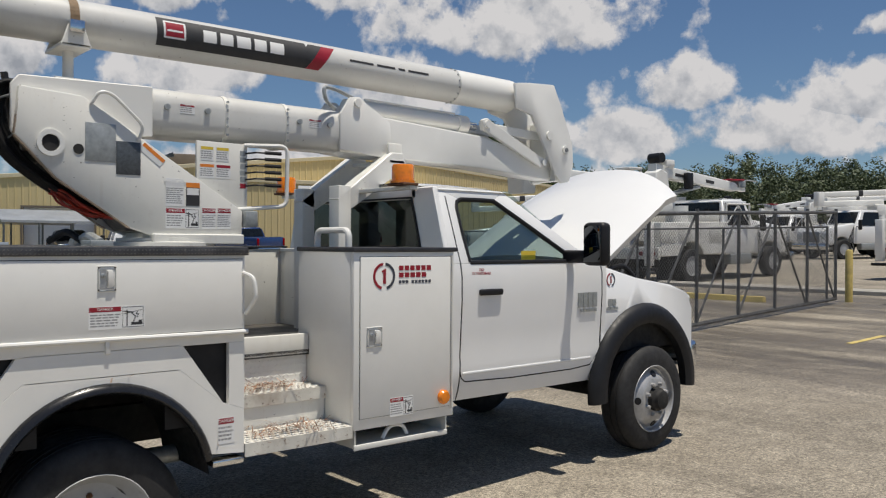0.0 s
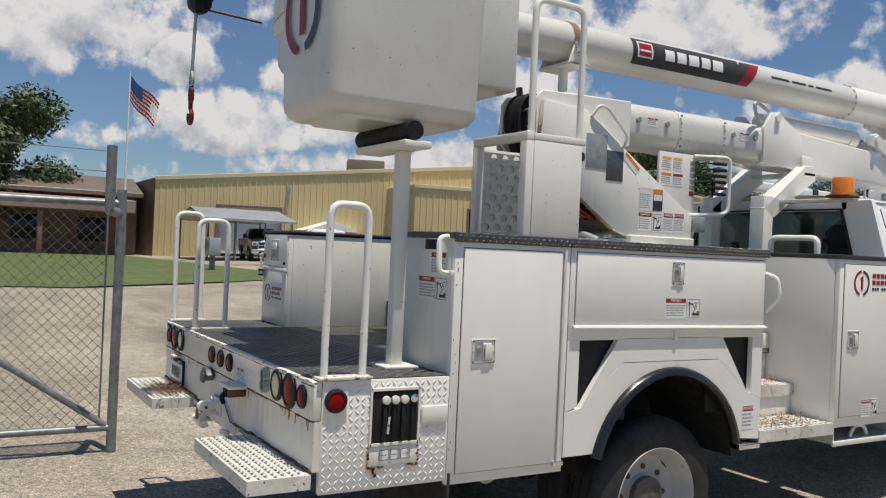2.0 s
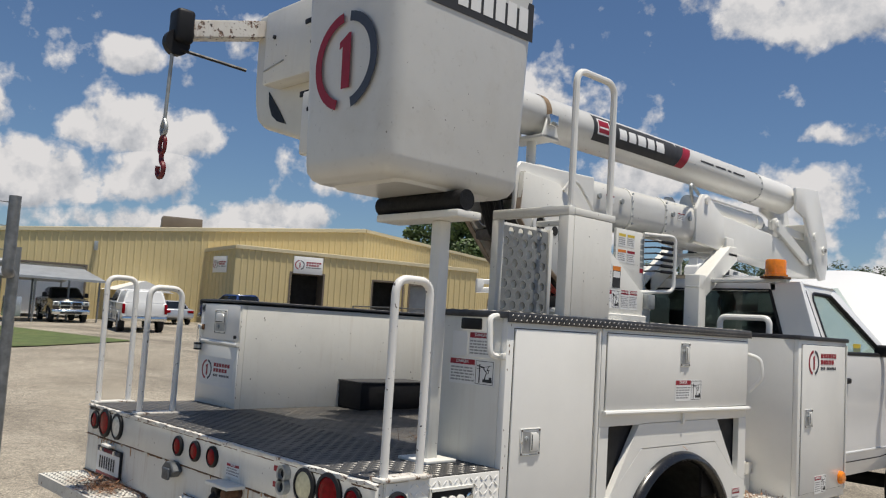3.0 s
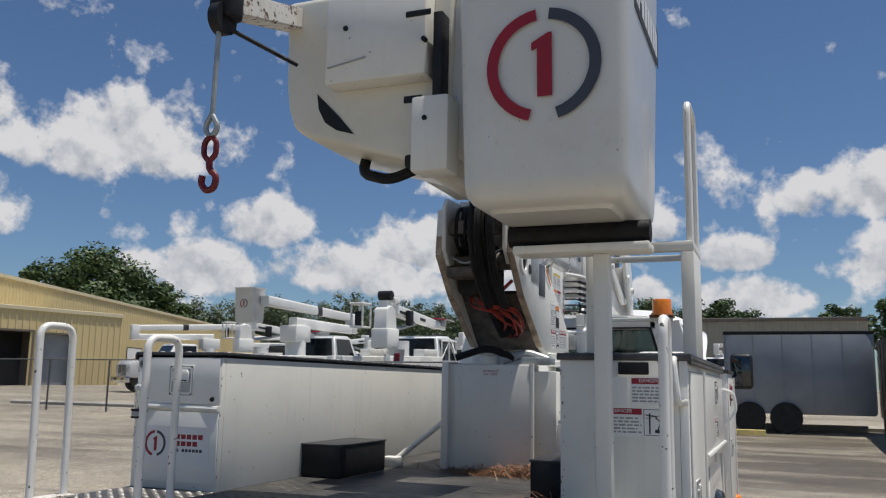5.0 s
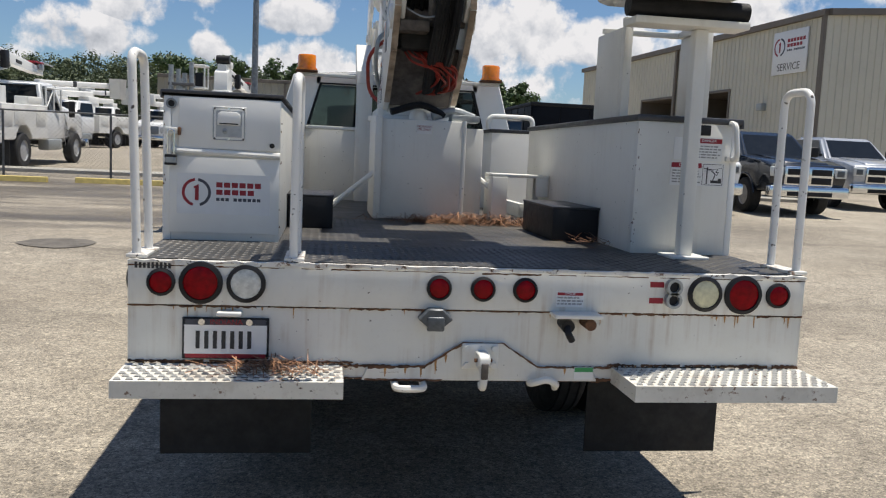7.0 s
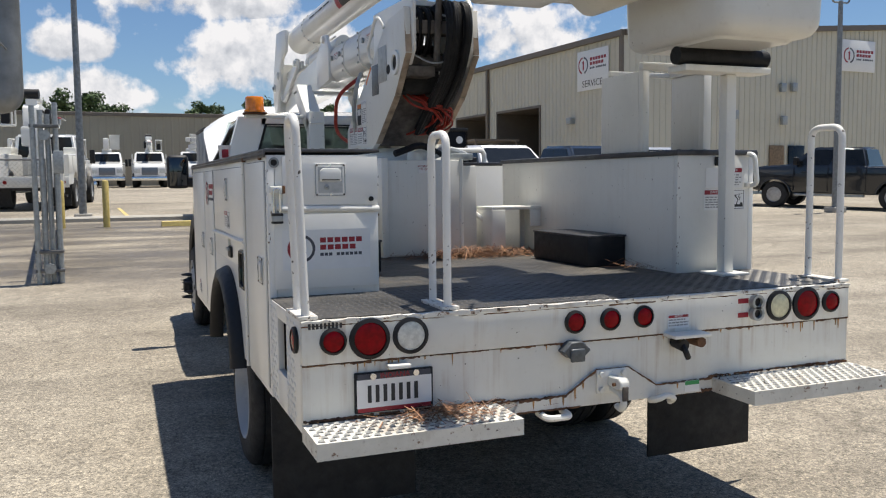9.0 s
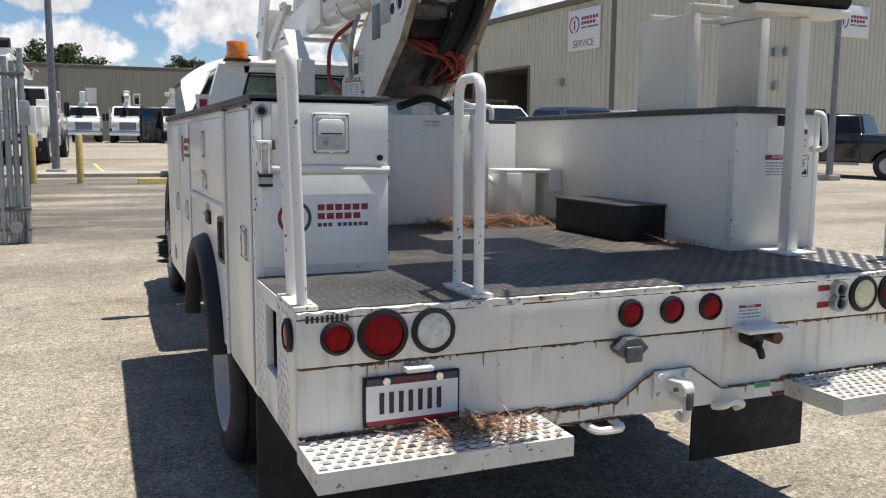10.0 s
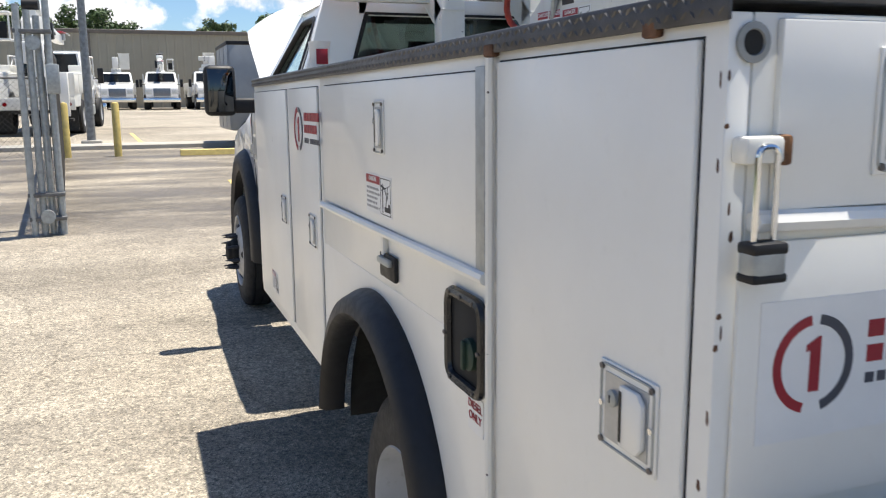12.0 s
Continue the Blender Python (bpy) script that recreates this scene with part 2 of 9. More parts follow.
M["rim_white"] = pm("painted_rim", (0.42, 0.43, 0.44), 0.4, var=0.1, scale=8, dirt=(0.16, 0.12, 0.08), dirt_amt=0.5)
M["red_lens"] = pm("red_lens", (0.25, 0.0005, 0.005), 0.16, var=0.25, scale=45, spec=0.15, bump=0.06, bscale=260)
M["clear_lens"] = pm("clear_lens", (0.62, 0.63, 0.60), 0.15, var=0.2, scale=40, coat=0.8)
M["yellowed_lens"] = pm("yellowed_lens", (0.66, 0.63, 0.42), 0.22, var=0.15, scale=40, coat=0.6)
M["amber"] = pm("amber_lens", (0.85, 0.235, 0.008), 0.22, var=0.12, scale=30, coat=0.6)
M["red"] = pm("red_vinyl", (0.30, 0.008, 0.022), 0.45, var=0.08, scale=20)
M["dark_vinyl"] = pm("dark_grey_vinyl", (0.05, 0.055, 0.075), 0.45, var=0.1, scale=20)
M["chipped"] = pm("chipped_white_tube", (0.78, 0.77, 0.74), 0.36, var=0.04, scale=3, bump=0.05, bscale=8, dirt=(0.40, 0.34, 0.26), dirt_amt=0.2, dscale=6.0, chips=0.21)
M["step_paint"] = pm("scuffed_step_paint", (0.66, 0.64, 0.58), 0.55, var=0.10, scale=7, bump=0.10, bscale=20, dirt=(0.24, 0.15, 0.08), dirt_amt=0.75, dscale=5.0, rust=0.18, chips=0.14)
M["white_vinyl"] = pm("white_vinyl", (0.78, 0.78, 0.77), 0.4, var=0.03, scale=12)
M["ink"] = pm("black_ink", (0.03, 0.03, 0.032), 0.6, var=0.05)
M["grey_ink"] = pm("faded_print", (0.32, 0.32, 0.32), 0.6, var=0.15, scale=50)
M["orange_vinyl"] = pm("orange_vinyl", (0.80, 0.24, 0.03), 0.45)
M["yellow_vinyl"] = pm("yellow_vinyl", (0.75, 0.55, 0.06), 0.45)
M["green_vinyl"] = pm("green_vinyl", (0.05, 0.32, 0.10), 0.45)
M["green_cap"] = pm("dull_green_plastic", (0.014, 0.040, 0.025), 0.6, var=0.1)
M["dark_plate"] = pm("dark_printed_plate", (0.10, 0.11, 0.12), 0.4, metal=0.3, var=0.2, scale=60)
M["aged_plate"] = pm("aged_aluminium_plate", (0.38, 0.40, 0.40), 0.45, metal=0.4, var=0.15, scale=25)
M["orange_hose"] = pm("orange_hose", (0.34, 0.030, 0.015), 0.5, var=0.3, scale=20)
M["latch_grey"] = pm("latch_zinc", (0.42, 0.43, 0.44), 0.4, metal=0.5, var=0.12, scale=30)
M["zinc_sheet"] = pm("dull_zinc_sheet", (0.28, 0.29, 0.29), 0.5, metal=0.3, var=0.12, scale=20)
# Darker than the other galvanised steel: its backlit look is put into the colour.
M["fence_steel"] = pm("backlit_fence_steel", (0.15, 0.15, 0.148), 0.55, metal=0.35, var=0.25, scale=9, bump=0.05, bscale=60)
M["glass"] = glass_mat("tinted_glass", (0.60, 0.68, 0.65))
M["privacy_glass"] = glass_mat("dark_tinted_glass", (0.20, 0.23, 0.22))
M["glass_dark"] = pm("dark_window_glass", (0.010, 0.012, 0.014), 0.08, var=0.2, scale=3, spec=0.35)
M["interior"] = pm("dark_interior", (0.03, 0.03, 0.032), 0.7, var=0.2)
M["mirror"] = pm("mirror_glass", (0.08, 0.085, 0.09), 0.03, metal=1.0, var=0.01)
M["yellow_paint"] = pm("yellow_safety_paint", (0.62, 0.48, 0.16), 0.6, var=0.15, scale=10, dirt=(0.3, 0.25, 0.18), dirt_amt=0.4)
M["wood"] = pm("weathered_wood", (0.25, 0.17, 0.10), 0.8, var=0.3, scale=12)
M["dark_patch"] = pm("damp_asphalt", (0.13, 0.115, 0.095), 0.7, var=0.3, scale=6, bump=0.3, bscale=60)
M["concrete"] = pm("pale_concrete", (0.40, 0.38, 0.34), 0.85, var=0.12, scale=1.2, bump=0.3, bscale=40, dirt=(0.16, 0.15, 0.13), dirt_amt=0.5, dscale=0.8)
M["yellow_metal"] = pm("yellow_wall_panel", (0.62, 0.50, 0.26), 0.55, var=0.05, scale=0.4, dirt=(0.45, 0.36, 0.2), dirt_amt=0.3, dscale=0.4)
M["tan_metal"] = pm("tan_wall_panel", (0.60, 0.56, 0.45), 0.5, var=0.05, scale=0.4, dirt=(0.35, 0.32, 0.25), dirt_amt=0.3, dscale=0.4)
M["far_tan"] = pm("dull_tan_panel", (0.33, 0.30, 0.23), 0.6, var=0.05, scale=0.3)
M["brown"] = pm("brown_brick", (0.24, 0.14, 0.10), 0.8, var=0.15, scale=1)
# Near-black that paints the shade inside bays, recesses and holes.
M["opening_shade"] = pm("painted_opening_shade", (0.012, 0.012, 0.012), 0.9, var=0.2, scale=1)
M["roof_trim"] = pm("roof_edge", (0.16, 0.13, 0.10), 0.5, var=0.1, scale=1)
M["cream"] = pm("cream_trim", (0.62, 0.54, 0.36), 0.5, var=0.05)
M["navy"] = pm("navy_paint", (0.02, 0.05, 0.16), 0.25, coat=0.6)
M["car_black"] = pm("black_car_paint", (0.014, 0.017, 0.022), 0.16, var=0.02, scale=1.0, coat=0.5)
M["drab_red"] = pm("faded_pink_fascia", (0.34, 0.24, 0.20), 0.7, var=0.1, scale=1)
M["trailer_black"] = pm("black_trailer_skin", (0.0045, 0.005, 0.007), 0.4, spec=0.12, var=0.2, scale=2)
M["dark_red"] = pm("dark_red_forging", (0.16, 0.012, 0.016), 0.45, var=0.2, scale=20)
M["car_grey"] = pm("grey_car_paint", (0.13, 0.15, 0.18), 0.25, coat=0.7)
M["car_silver"] = pm("silver_car_paint", (0.45, 0.47, 0.50), 0.25, metal=0.3, coat=0.6)
M["trailer_grey"] = pm("grey_trailer_skin", (0.30, 0.32, 0.34), 0.4, var=0.12, scale=1.0)
M["bark"] = pm("tree_bark", (0.10, 0.08, 0.06), 0.9, var=0.3, scale=8, bump=0.5, bscale=20)


def leaf_mat(name, a, b):
    m = bpy.data.materials.new(name)
    m.use_nodes = True
    nt = m.node_tree
    bs = nt.nodes["Principled BSDF"]
    geo = nt.nodes.new("ShaderNodeNewGeometry")
    r = nt.nodes.new("ShaderNodeValToRGB")
    r.color_ramp.elements[0].color, r.color_ramp.elements[1].color = (*a, 1), (*b, 1)
    nt.links.new(geo.outputs["Random Per Island"], r.inputs[0])
    nt.links.new(r.outputs[0], bs.inputs["Base Color"])
    bs.inputs["Roughness"].default_value = 0.6
    return m


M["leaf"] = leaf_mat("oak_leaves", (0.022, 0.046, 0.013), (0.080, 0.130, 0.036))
# Paler, closer greens: the haze of distance is put into the leaf colour.
M["leaf_hazed"] = leaf_mat("far_woods", (0.058, 0.082, 0.040), (0.112, 0.142, 0.066))
M["straw"] = leaf_mat("pine_straw", (0.045, 0.018, 0.008), (0.40, 0.20, 0.10))
M["grass"] = pm("mown_grass", (0.088, 0.120, 0.034), 0.85, var=0.25, scale=1.5, bump=0.6, bscale=30, dirt=(0.20, 0.19, 0.07), dirt_amt=0.5, dscale=0.5)


def ground_mat():
    """Old pale asphalt: aggregate speckle, stains and fine cracks."""
    m = bpy.data.materials.new("weathered_asphalt")
    m.use_nodes = True
    nt = m.node_tree
    bs = nt.nodes["Principled BSDF"]
    tc = nt.nodes.new("ShaderNodeTexCoord")

    def tex(kind, scale, **kw):
        n = nt.nodes.new(kind)
        n.inputs["Scale"].default_value = scale
        for k, v in kw.items():
            n.inputs[k].default_value = v
        nt.links.new(tc.outputs["Object"], n.inputs["Vector"])
        return n

    def ramp(fac, stops):
        r = nt.nodes.new("ShaderNodeValToRGB")
        while len(r.color_ramp.elements) < len(stops):
            r.color_ramp.elements.new(0.5)
        for e, (p, c) in zip(r.color_ramp.elements, stops):
            e.position, e.color = p, (*c, 1)
        nt.links.new(fac, r.inputs[0])
        return r.outputs[0]

    def mix(kind, fac, a, b):
        n = nt.nodes.new("ShaderNodeMixRGB")
        n.blend_type = kind
        if isinstance(fac, float):
            n.inputs[0].default_value = fac
        else:
            nt.links.new(fac, n.inputs[0])
        nt.links.new(a, n.inputs[1])
        nt.links.new(b, n.inputs[2])
        return n.outputs[0]

    big = tex("ShaderNodeTexNoise", 0.30, Detail=7.0, Roughness=0.62)
    base = ramp(big.outputs["Fac"], [(0.30, (0.225, 0.200, 0.165)), (0.5, (0.315, 0.285, 0.238)), (0.72, (0.40, 0.365, 0.31))])
    speck = tex("ShaderNodeTexVoronoi", 120.0)
    stones = ramp(speck.outputs["Color"], [(0.05, (0.34, 0.33, 0.31)), (0.35, (0.80, 0.79, 0.77)), (0.7, (1.08, 1.06, 1.02)), (0.95, (1.75, 1.68, 1.55))])
    col = mix("MULTIPLY", 0.85, base, stones)
    grain = tex("ShaderNodeTexNoise", 38.0, Detail=6.0, Roughness=0.8)
    col = mix("MULTIPLY", 0.95, col, ramp(grain.outputs["Fac"], [(0.36, (0.40, 0.39, 0.37)), (0.5, (0.98, 0.98, 0.98)), (0.64, (1.50, 1.46, 1.40))]))
    fine = tex("ShaderNodeTexNoise", 5.0, Detail=8.0, Roughness=0.75)
    col = mix("MULTIPLY", 0.8, col, ramp(fine.outputs["Fac"], [(0.32, (0.68, 0.67, 0.66)), (0.62, (1.12, 1.12, 1.11))]))
    warp = tex("ShaderNodeTexNoise", 1.1, Detail=5.0)
    wv = nt.nodes.new("ShaderNodeMixRGB")
    wv.blend_type = "ADD"
    wv.inputs[0].default_value = 0.55
    nt.links.new(tc.outputs["Object"], wv.inputs[1])
    nt.links.new(warp.outputs["Color"], wv.inputs[2])
    crack = nt.nodes.new("ShaderNodeTexVoronoi")
    crack.feature = "DISTANCE_TO_EDGE"
    crack.inputs["Scale"].default_value = 0.30
    nt.links.new(wv.outputs[0], crack.inputs["Vector"])
    col = mix("MULTIPLY", 0.5, col, ramp(crack.outputs["Distance"], [(0.0, (0.34, 0.33, 0.32)), (0.0020, (0.70, 0.69, 0.68)), (0.0040, (1, 1, 1))]))
    # run-off streaks across the yard
    lay = nt.nodes.new("ShaderNodeMapping")
    lay.inputs["Scale"].default_value = (0.16, 1.0, 1.0)
    nt.links.new(tc.outputs["Object"], lay.inputs[0])
    stain = nt.nodes.new("ShaderNodeTexNoise")
    stain.inputs["Scale"].default_value, stain.inputs["Detail"].default_value, stain.inputs["Roughness"].default_value = 0.75, 5.0, 0.55
    nt.links.new(lay.outputs[0], stain.inputs["Vector"])
    col = mix("MULTIPLY", 0.85, col, ramp(stain.outputs["Fac"], [(0.32, (0.58, 0.57, 0.56)), (0.46, (1, 1, 1)), (0.68, (1.12, 1.11, 1.09))]))
    # damp run-off lying in streaks over the low strip before the kerb
    pos = nt.nodes.new("ShaderNodeSeparateXYZ")
    nt.links.new(tc.outputs["Object"], pos.inputs[0])

    def span(sock, lo, hi, soft):
        up_ = nt.nodes.new("ShaderNodeMapRange")
        up_.inputs["From Min"].default_value, up_.inputs["From Max"].default_value = lo - soft, lo + soft
        dn_ = nt.nodes.new("ShaderNodeMapRange")
        dn_.inputs["From Min"].default_value, dn_.inputs["From Max"].default_value = hi + soft, hi - soft
        nt.links.new(sock, up_.inputs["Value"]), nt.links.new(sock, dn_.inputs["Value"])
        mul = nt.nodes.new("ShaderNodeMath")
        mul.operation = "MULTIPLY"
        nt.links.new(up_.outputs[0], mul.inputs[0]), nt.links.new(dn_.outputs[0], mul.inputs[1])
        return mul.outputs[0]
    flow = nt.nodes.new("ShaderNodeMapping")
    flow.inputs["Scale"].default_value = (0.22, 1.15, 1.0)
    nt.links.new(tc.outputs["Object"], flow.inputs[0])
    run = nt.nodes.new("ShaderNodeTexNoise")
    run.inputs["Scale"].default_value, run.inputs["Detail"].default_value, run.inputs["Roughness"].default_value = 1.1, 7.0, 0.62
    nt.links.new(flow.outputs[0], run.inputs["Vector"])
    damp = mix("MULTIPLY", 1.0, mix("MULTIPLY", 1.0, ramp(run.outputs["Fac"], [(0.34, (0, 0, 0)), (0.54, (1, 1, 1))]), span(pos.outputs["Y"], 9.0, 20.0, 1.6)), span(pos.outputs["X"], -13.0, 6.0, 3.0))
    tone = nt.nodes.new("ShaderNodeMixRGB")
    nt.links.new(damp, tone.inputs[0])
    tone.inputs[1].default_value, tone.inputs[2].default_value = (1, 1, 1, 1), (0.44, 0.42, 0.40, 1)
    col = mix("MULTIPLY", 1.0, col, tone.outputs[0])
    wet = nt.nodes.new("ShaderNodeMapRange")
    wet.inputs["To Min"].default_value, wet.inputs["To Max"].default_value = 0.85, 0.42
    nt.links.new(damp, wet.inputs["Value"])
    nt.links.new(wet.outputs[0], bs.inputs["Roughness"])
    nt.links.new(col, bs.inputs["Base Color"])
    b = nt.nodes.new("ShaderNodeBump")
    b.inputs["Strength"].default_value, b.inputs["Distance"].default_value = 0.55, 0.006
    nt.links.new(speck.outputs["Distance"], b.inputs["Height"])
    nt.links.new(b.outputs[0], bs.inputs["Normal"])
    return m


M["ground"] = ground_mat()

# ---- mesh helpers ----


def merged(bm, src):
    me = bpy.data.meshes.new("tmp")
    src.to_mesh(me)
    src.free()
    bm.from_mesh(me)
    bpy.data.meshes.remove(me)
    return bm


def box(bm, x0, x1, y0, y1, z0, z1, bev=0.0, seg=2):
    t = bmesh.new()
    bmesh.ops.create_cube(t, size=1.0, matrix=Matrix.Translation(((x0 + x1) / 2, (y0 + y1) / 2, (z0 + z1) / 2)) @ Matrix.Diagonal((abs(x1 - x0), abs(y1 - y0), abs(z1 - z0), 1)))
    if bev > 0:
        bmesh.ops.bevel(t, geom=t.edges[:], offset=min(bev, 0.45 * min(abs(x1 - x0), abs(y1 - y0), abs(z1 - z0))), segments=seg, profile=0.5, affect='EDGES')
    return merged(bm, t)


def prism(bm, pts, axis, a, b, bev=0.0, seg=1):
    """A polygon pushed along an axis. Points are (y, z) for x, (x, z) for y and (x, y) for z."""
    t = bmesh.new()

    def at(p, v):
        return {"x": (v, p[0], p[1]), "y": (p[0], v, p[1]), "z": (p[0], p[1], v)}[axis]
    lo, hi = [t.verts.new(at(p, a)) for p in pts], [t.verts.new(at(p, b)) for p in pts]
    t.faces.new(lo), t.faces.new(hi)
    for i in range(len(pts)):
        j = (i + 1) % len(pts)
        t.faces.new((lo[i], lo[j], hi[j], hi[i]))
    bmesh.ops.recalc_face_normals(t, faces=t.faces[:])
    if bev > 0:
        bmesh.ops.bevel(t, geom=t.edges[:], offset=bev, segments=seg, profile=0.5, affect='EDGES')
    return merged(bm, t)


def frame_of(d):
    d = Vector(d).normalized()
    u = d.cross((0, 0, 1)) if abs(d.z) < 0.95 else d.cross((1, 0, 0))
    u.normalize()
    return u, d.cross(u).normalized()


def tube(bm, pts, r, n=8, cap=True, radii=None):
    pts = [Vector(p) for p in pts]
    rings = []
    u = None
    for i, p in enumerate(pts):
        d = (pts[min(i + 1, len(pts) - 1)] - pts[max(i - 1, 0)]).normalized()
        if u is None:
            u, v = frame_of(d)
        else:
            u = (u - d * u.dot(d)).normalized()
            v = d.cross(u)
        rr = radii[i] if radii else r
        rings.append([bm.verts.new(p + rr * (math.cos(2 * math.pi * k / n) * u + math.sin(2 * math.pi * k / n) * v)) for k in range(n)])
    for a, b in zip(rings, rings[1:]):
        for k in range(n):
            bm.faces.new((a[k], a[(k + 1) % n], b[(k + 1) % n], b[k]))
    if cap:
        bm.faces.new(rings[0][::-1]), bm.faces.new(rings[-1])
    return bm


def cyl(bm, p0, p1, r, r2=None, n=16):
    return tube(bm, [p0, p1], r, n, True, [r, r if r2 is None else r2])


def bent(pts, rad=0.06, seg=5):
    """The polyline with its inner corners rounded."""
    pts = [Vector(p) for p in pts]
    out = [pts[0]]
    for a, b, c in zip(pts, pts[1:], pts[2:]):
        d1, d2 = (a - b), (c - b)
        k = min(rad, d1.length * 0.48, d2.length * 0.48)
        s, e = b + d1.normalized() * k, b + d2.normalized() * k
        for i in range(seg + 1):
            w = i / seg
            out.append((1 - w) ** 2 * s + 2 * w * (1 - w) * b + w ** 2 * e)
    return out + [pts[-1]]


def lathe(bm, prof, c, axis, n=32, cap=True):
    """Turns a profile of (radius, along) about an axis through c."""
    ax = Vector(axis).normalized()
    u, v = frame_of(ax)
    c = Vector(c)
    rings = [[bm.verts.new(c + ax * h + r * (math.cos(2 * math.pi * k / n) * u + math.sin(2 * math.pi * k / n) * v)) for k in range(n)] for r, h in prof]
    for a, b in zip(rings, rings[1:]):
        for k in range(n):
            bm.faces.new((a[k], a[(k + 1) % n], b[(k + 1) % n], b[k]))
    if cap and prof[0][0] > 1e-4:
        bm.faces.new(rings[0][::-1])
    if cap and prof[-1][0] > 1e-4:
        bm.faces.new(rings[-1])
    bmesh.ops.recalc_face_normals(bm, faces=bm.faces[:])
    return bm


def B():
    return bmesh.new()


def mesh_of(name, bm, mat, angle=32):
    me = bpy.data.meshes.new(name)
    bm.to_mesh(me)
    bm.free()
    me.materials.append(M[mat] if isinstance(mat, str) else mat)
    for p in me.polygons:
        p.use_smooth = True
    me.set_sharp_from_angle(angle=radians(angle))
    return me


def part(name, bm, mat, parent, label="", angle=32, kind=""):
    ob = new(name, mesh_of(name, bm, mat, angle))
    ob.parent = parent
    if label or kind:
        tagged(ob, label=label, kind=kind)
    return ob


def thing(name, label, category, group="", at=None):
    e = new(name)
    e.empty_display_size = 0.2
    if at is not None:
        e.matrix_world = at
    return tagged(e, label=label, category=category, group=group)


def solo(name, bm, mat, label="", category="", group="", kind="", angle=32):
    return tagged(new(name, mesh_of(name, bm, mat, angle)), label=label, category=category, group=group, kind=kind)


def flat(origin, right, up):
    """A frame on a surface: x to the right, y up, z out of it."""
    r, u = Vector(right).normalized(), Vector(up).normalized()
    n = r.cross(u)
    m = Matrix((r, u, n)).transposed().to_4x4()
    m.translation = Vector(origin)
    return m


def moved(bm, m):
    bmesh.ops.transform(bm, matrix=m, verts=bm.verts[:])
    return bm


def lettering(text, size, mat, parent, m, align="CENTER", name="lettering"):
    cu = bpy.data.curves.new("text", "FONT")
    cu.body, cu.size, cu.align_x, cu.align_y, cu.extrude = text, size, align, "CENTER", 0.0006
    tmp = new("tmp_text", cu)
    me = bpy.data.meshes.new_from_object(tmp)
    bpy.data.objects.remove(tmp)
    bpy.data.curves.remove(cu)
    me.transform(m)
    me.materials.clear()
    me.materials.append(M[mat])
    ob = new(name, me)
    ob.parent = parent
    return ob


def arc_band(bm, r0, r1, a0, a1, z0, z1, n=18):
    inner, outer = [], []
    for i in range(n + 1):
        a = radians(a0 + (a1 - a0) * i / n)
        inner.append((r0 * math.cos(a), r0 * math.sin(a)))
        outer.append((r1 * math.cos(a), r1 * math.sin(a)))
    return prism(bm, outer + inner[::-1], "z", z0, z1)


def blocks(bm, x, y, w, h, count, gap=0.28, z0=0.0006, z1=0.0016):
    """A row of small blocks that stands for a word."""
    step = w / count
    for i in range(count):
        box(bm, x + i * step, x + (i + 1 - gap) * step, y, y + h, z0, z1)
    return bm


def company_mark(parent, m, d, words=True, backing=None):
    """The ring sign with its upright bar, and the name beside it as rows of blocks."""
    host = parent
    if backing:
        b = box(B(), *backing, 0.0002, 0.0012)
        host = part("sticker", moved(b, m), "white_vinyl", parent)
    r = d / 2
    part("ring_half", moved(arc_band(B(), r * 0.80, r, 97, 255, 0.0006, 0.0020), m), "red", host)
    part("ring_half", moved(arc_band(B(), r * 0.80, r, -75, 83, 0.0006, 0.0020), m), "dark_vinyl", host)
    one = prism(B(), [(-0.10 * d, 0.20 * d), (0.05 * d, 0.28 * d), (0.08 * d, 0.28 * d), (0.08 * d, -0.28 * d), (-0.05 * d, -0.28 * d), (-0.05 * d, 0.15 * d), (-0.10 * d, 0.13 * d)], "z", 0.0006, 0.0020)
    part("bar_mark", moved(one, m), "red", host)
    if words:
        x = 0.68 * d
        part("name_block", moved(blocks(blocks(B(), x, 0.20 * d, 1.60 * d, 0.18 * d, 6, 0.20), x, -0.06 * d, 1.36 * d, 0.18 * d, 5, 0.20), m), "red", host, kind="stuff")
        part("name_block", moved(blocks(blocks(B(), x, -0.28 * d, 0.48 * d, 0.11 * d, 3, 0.25), x + 0.60 * d, -0.28 * d, 0.98 * d, 0.11 * d, 6, 0.25), m), "dark_vinyl", host, kind="stuff")


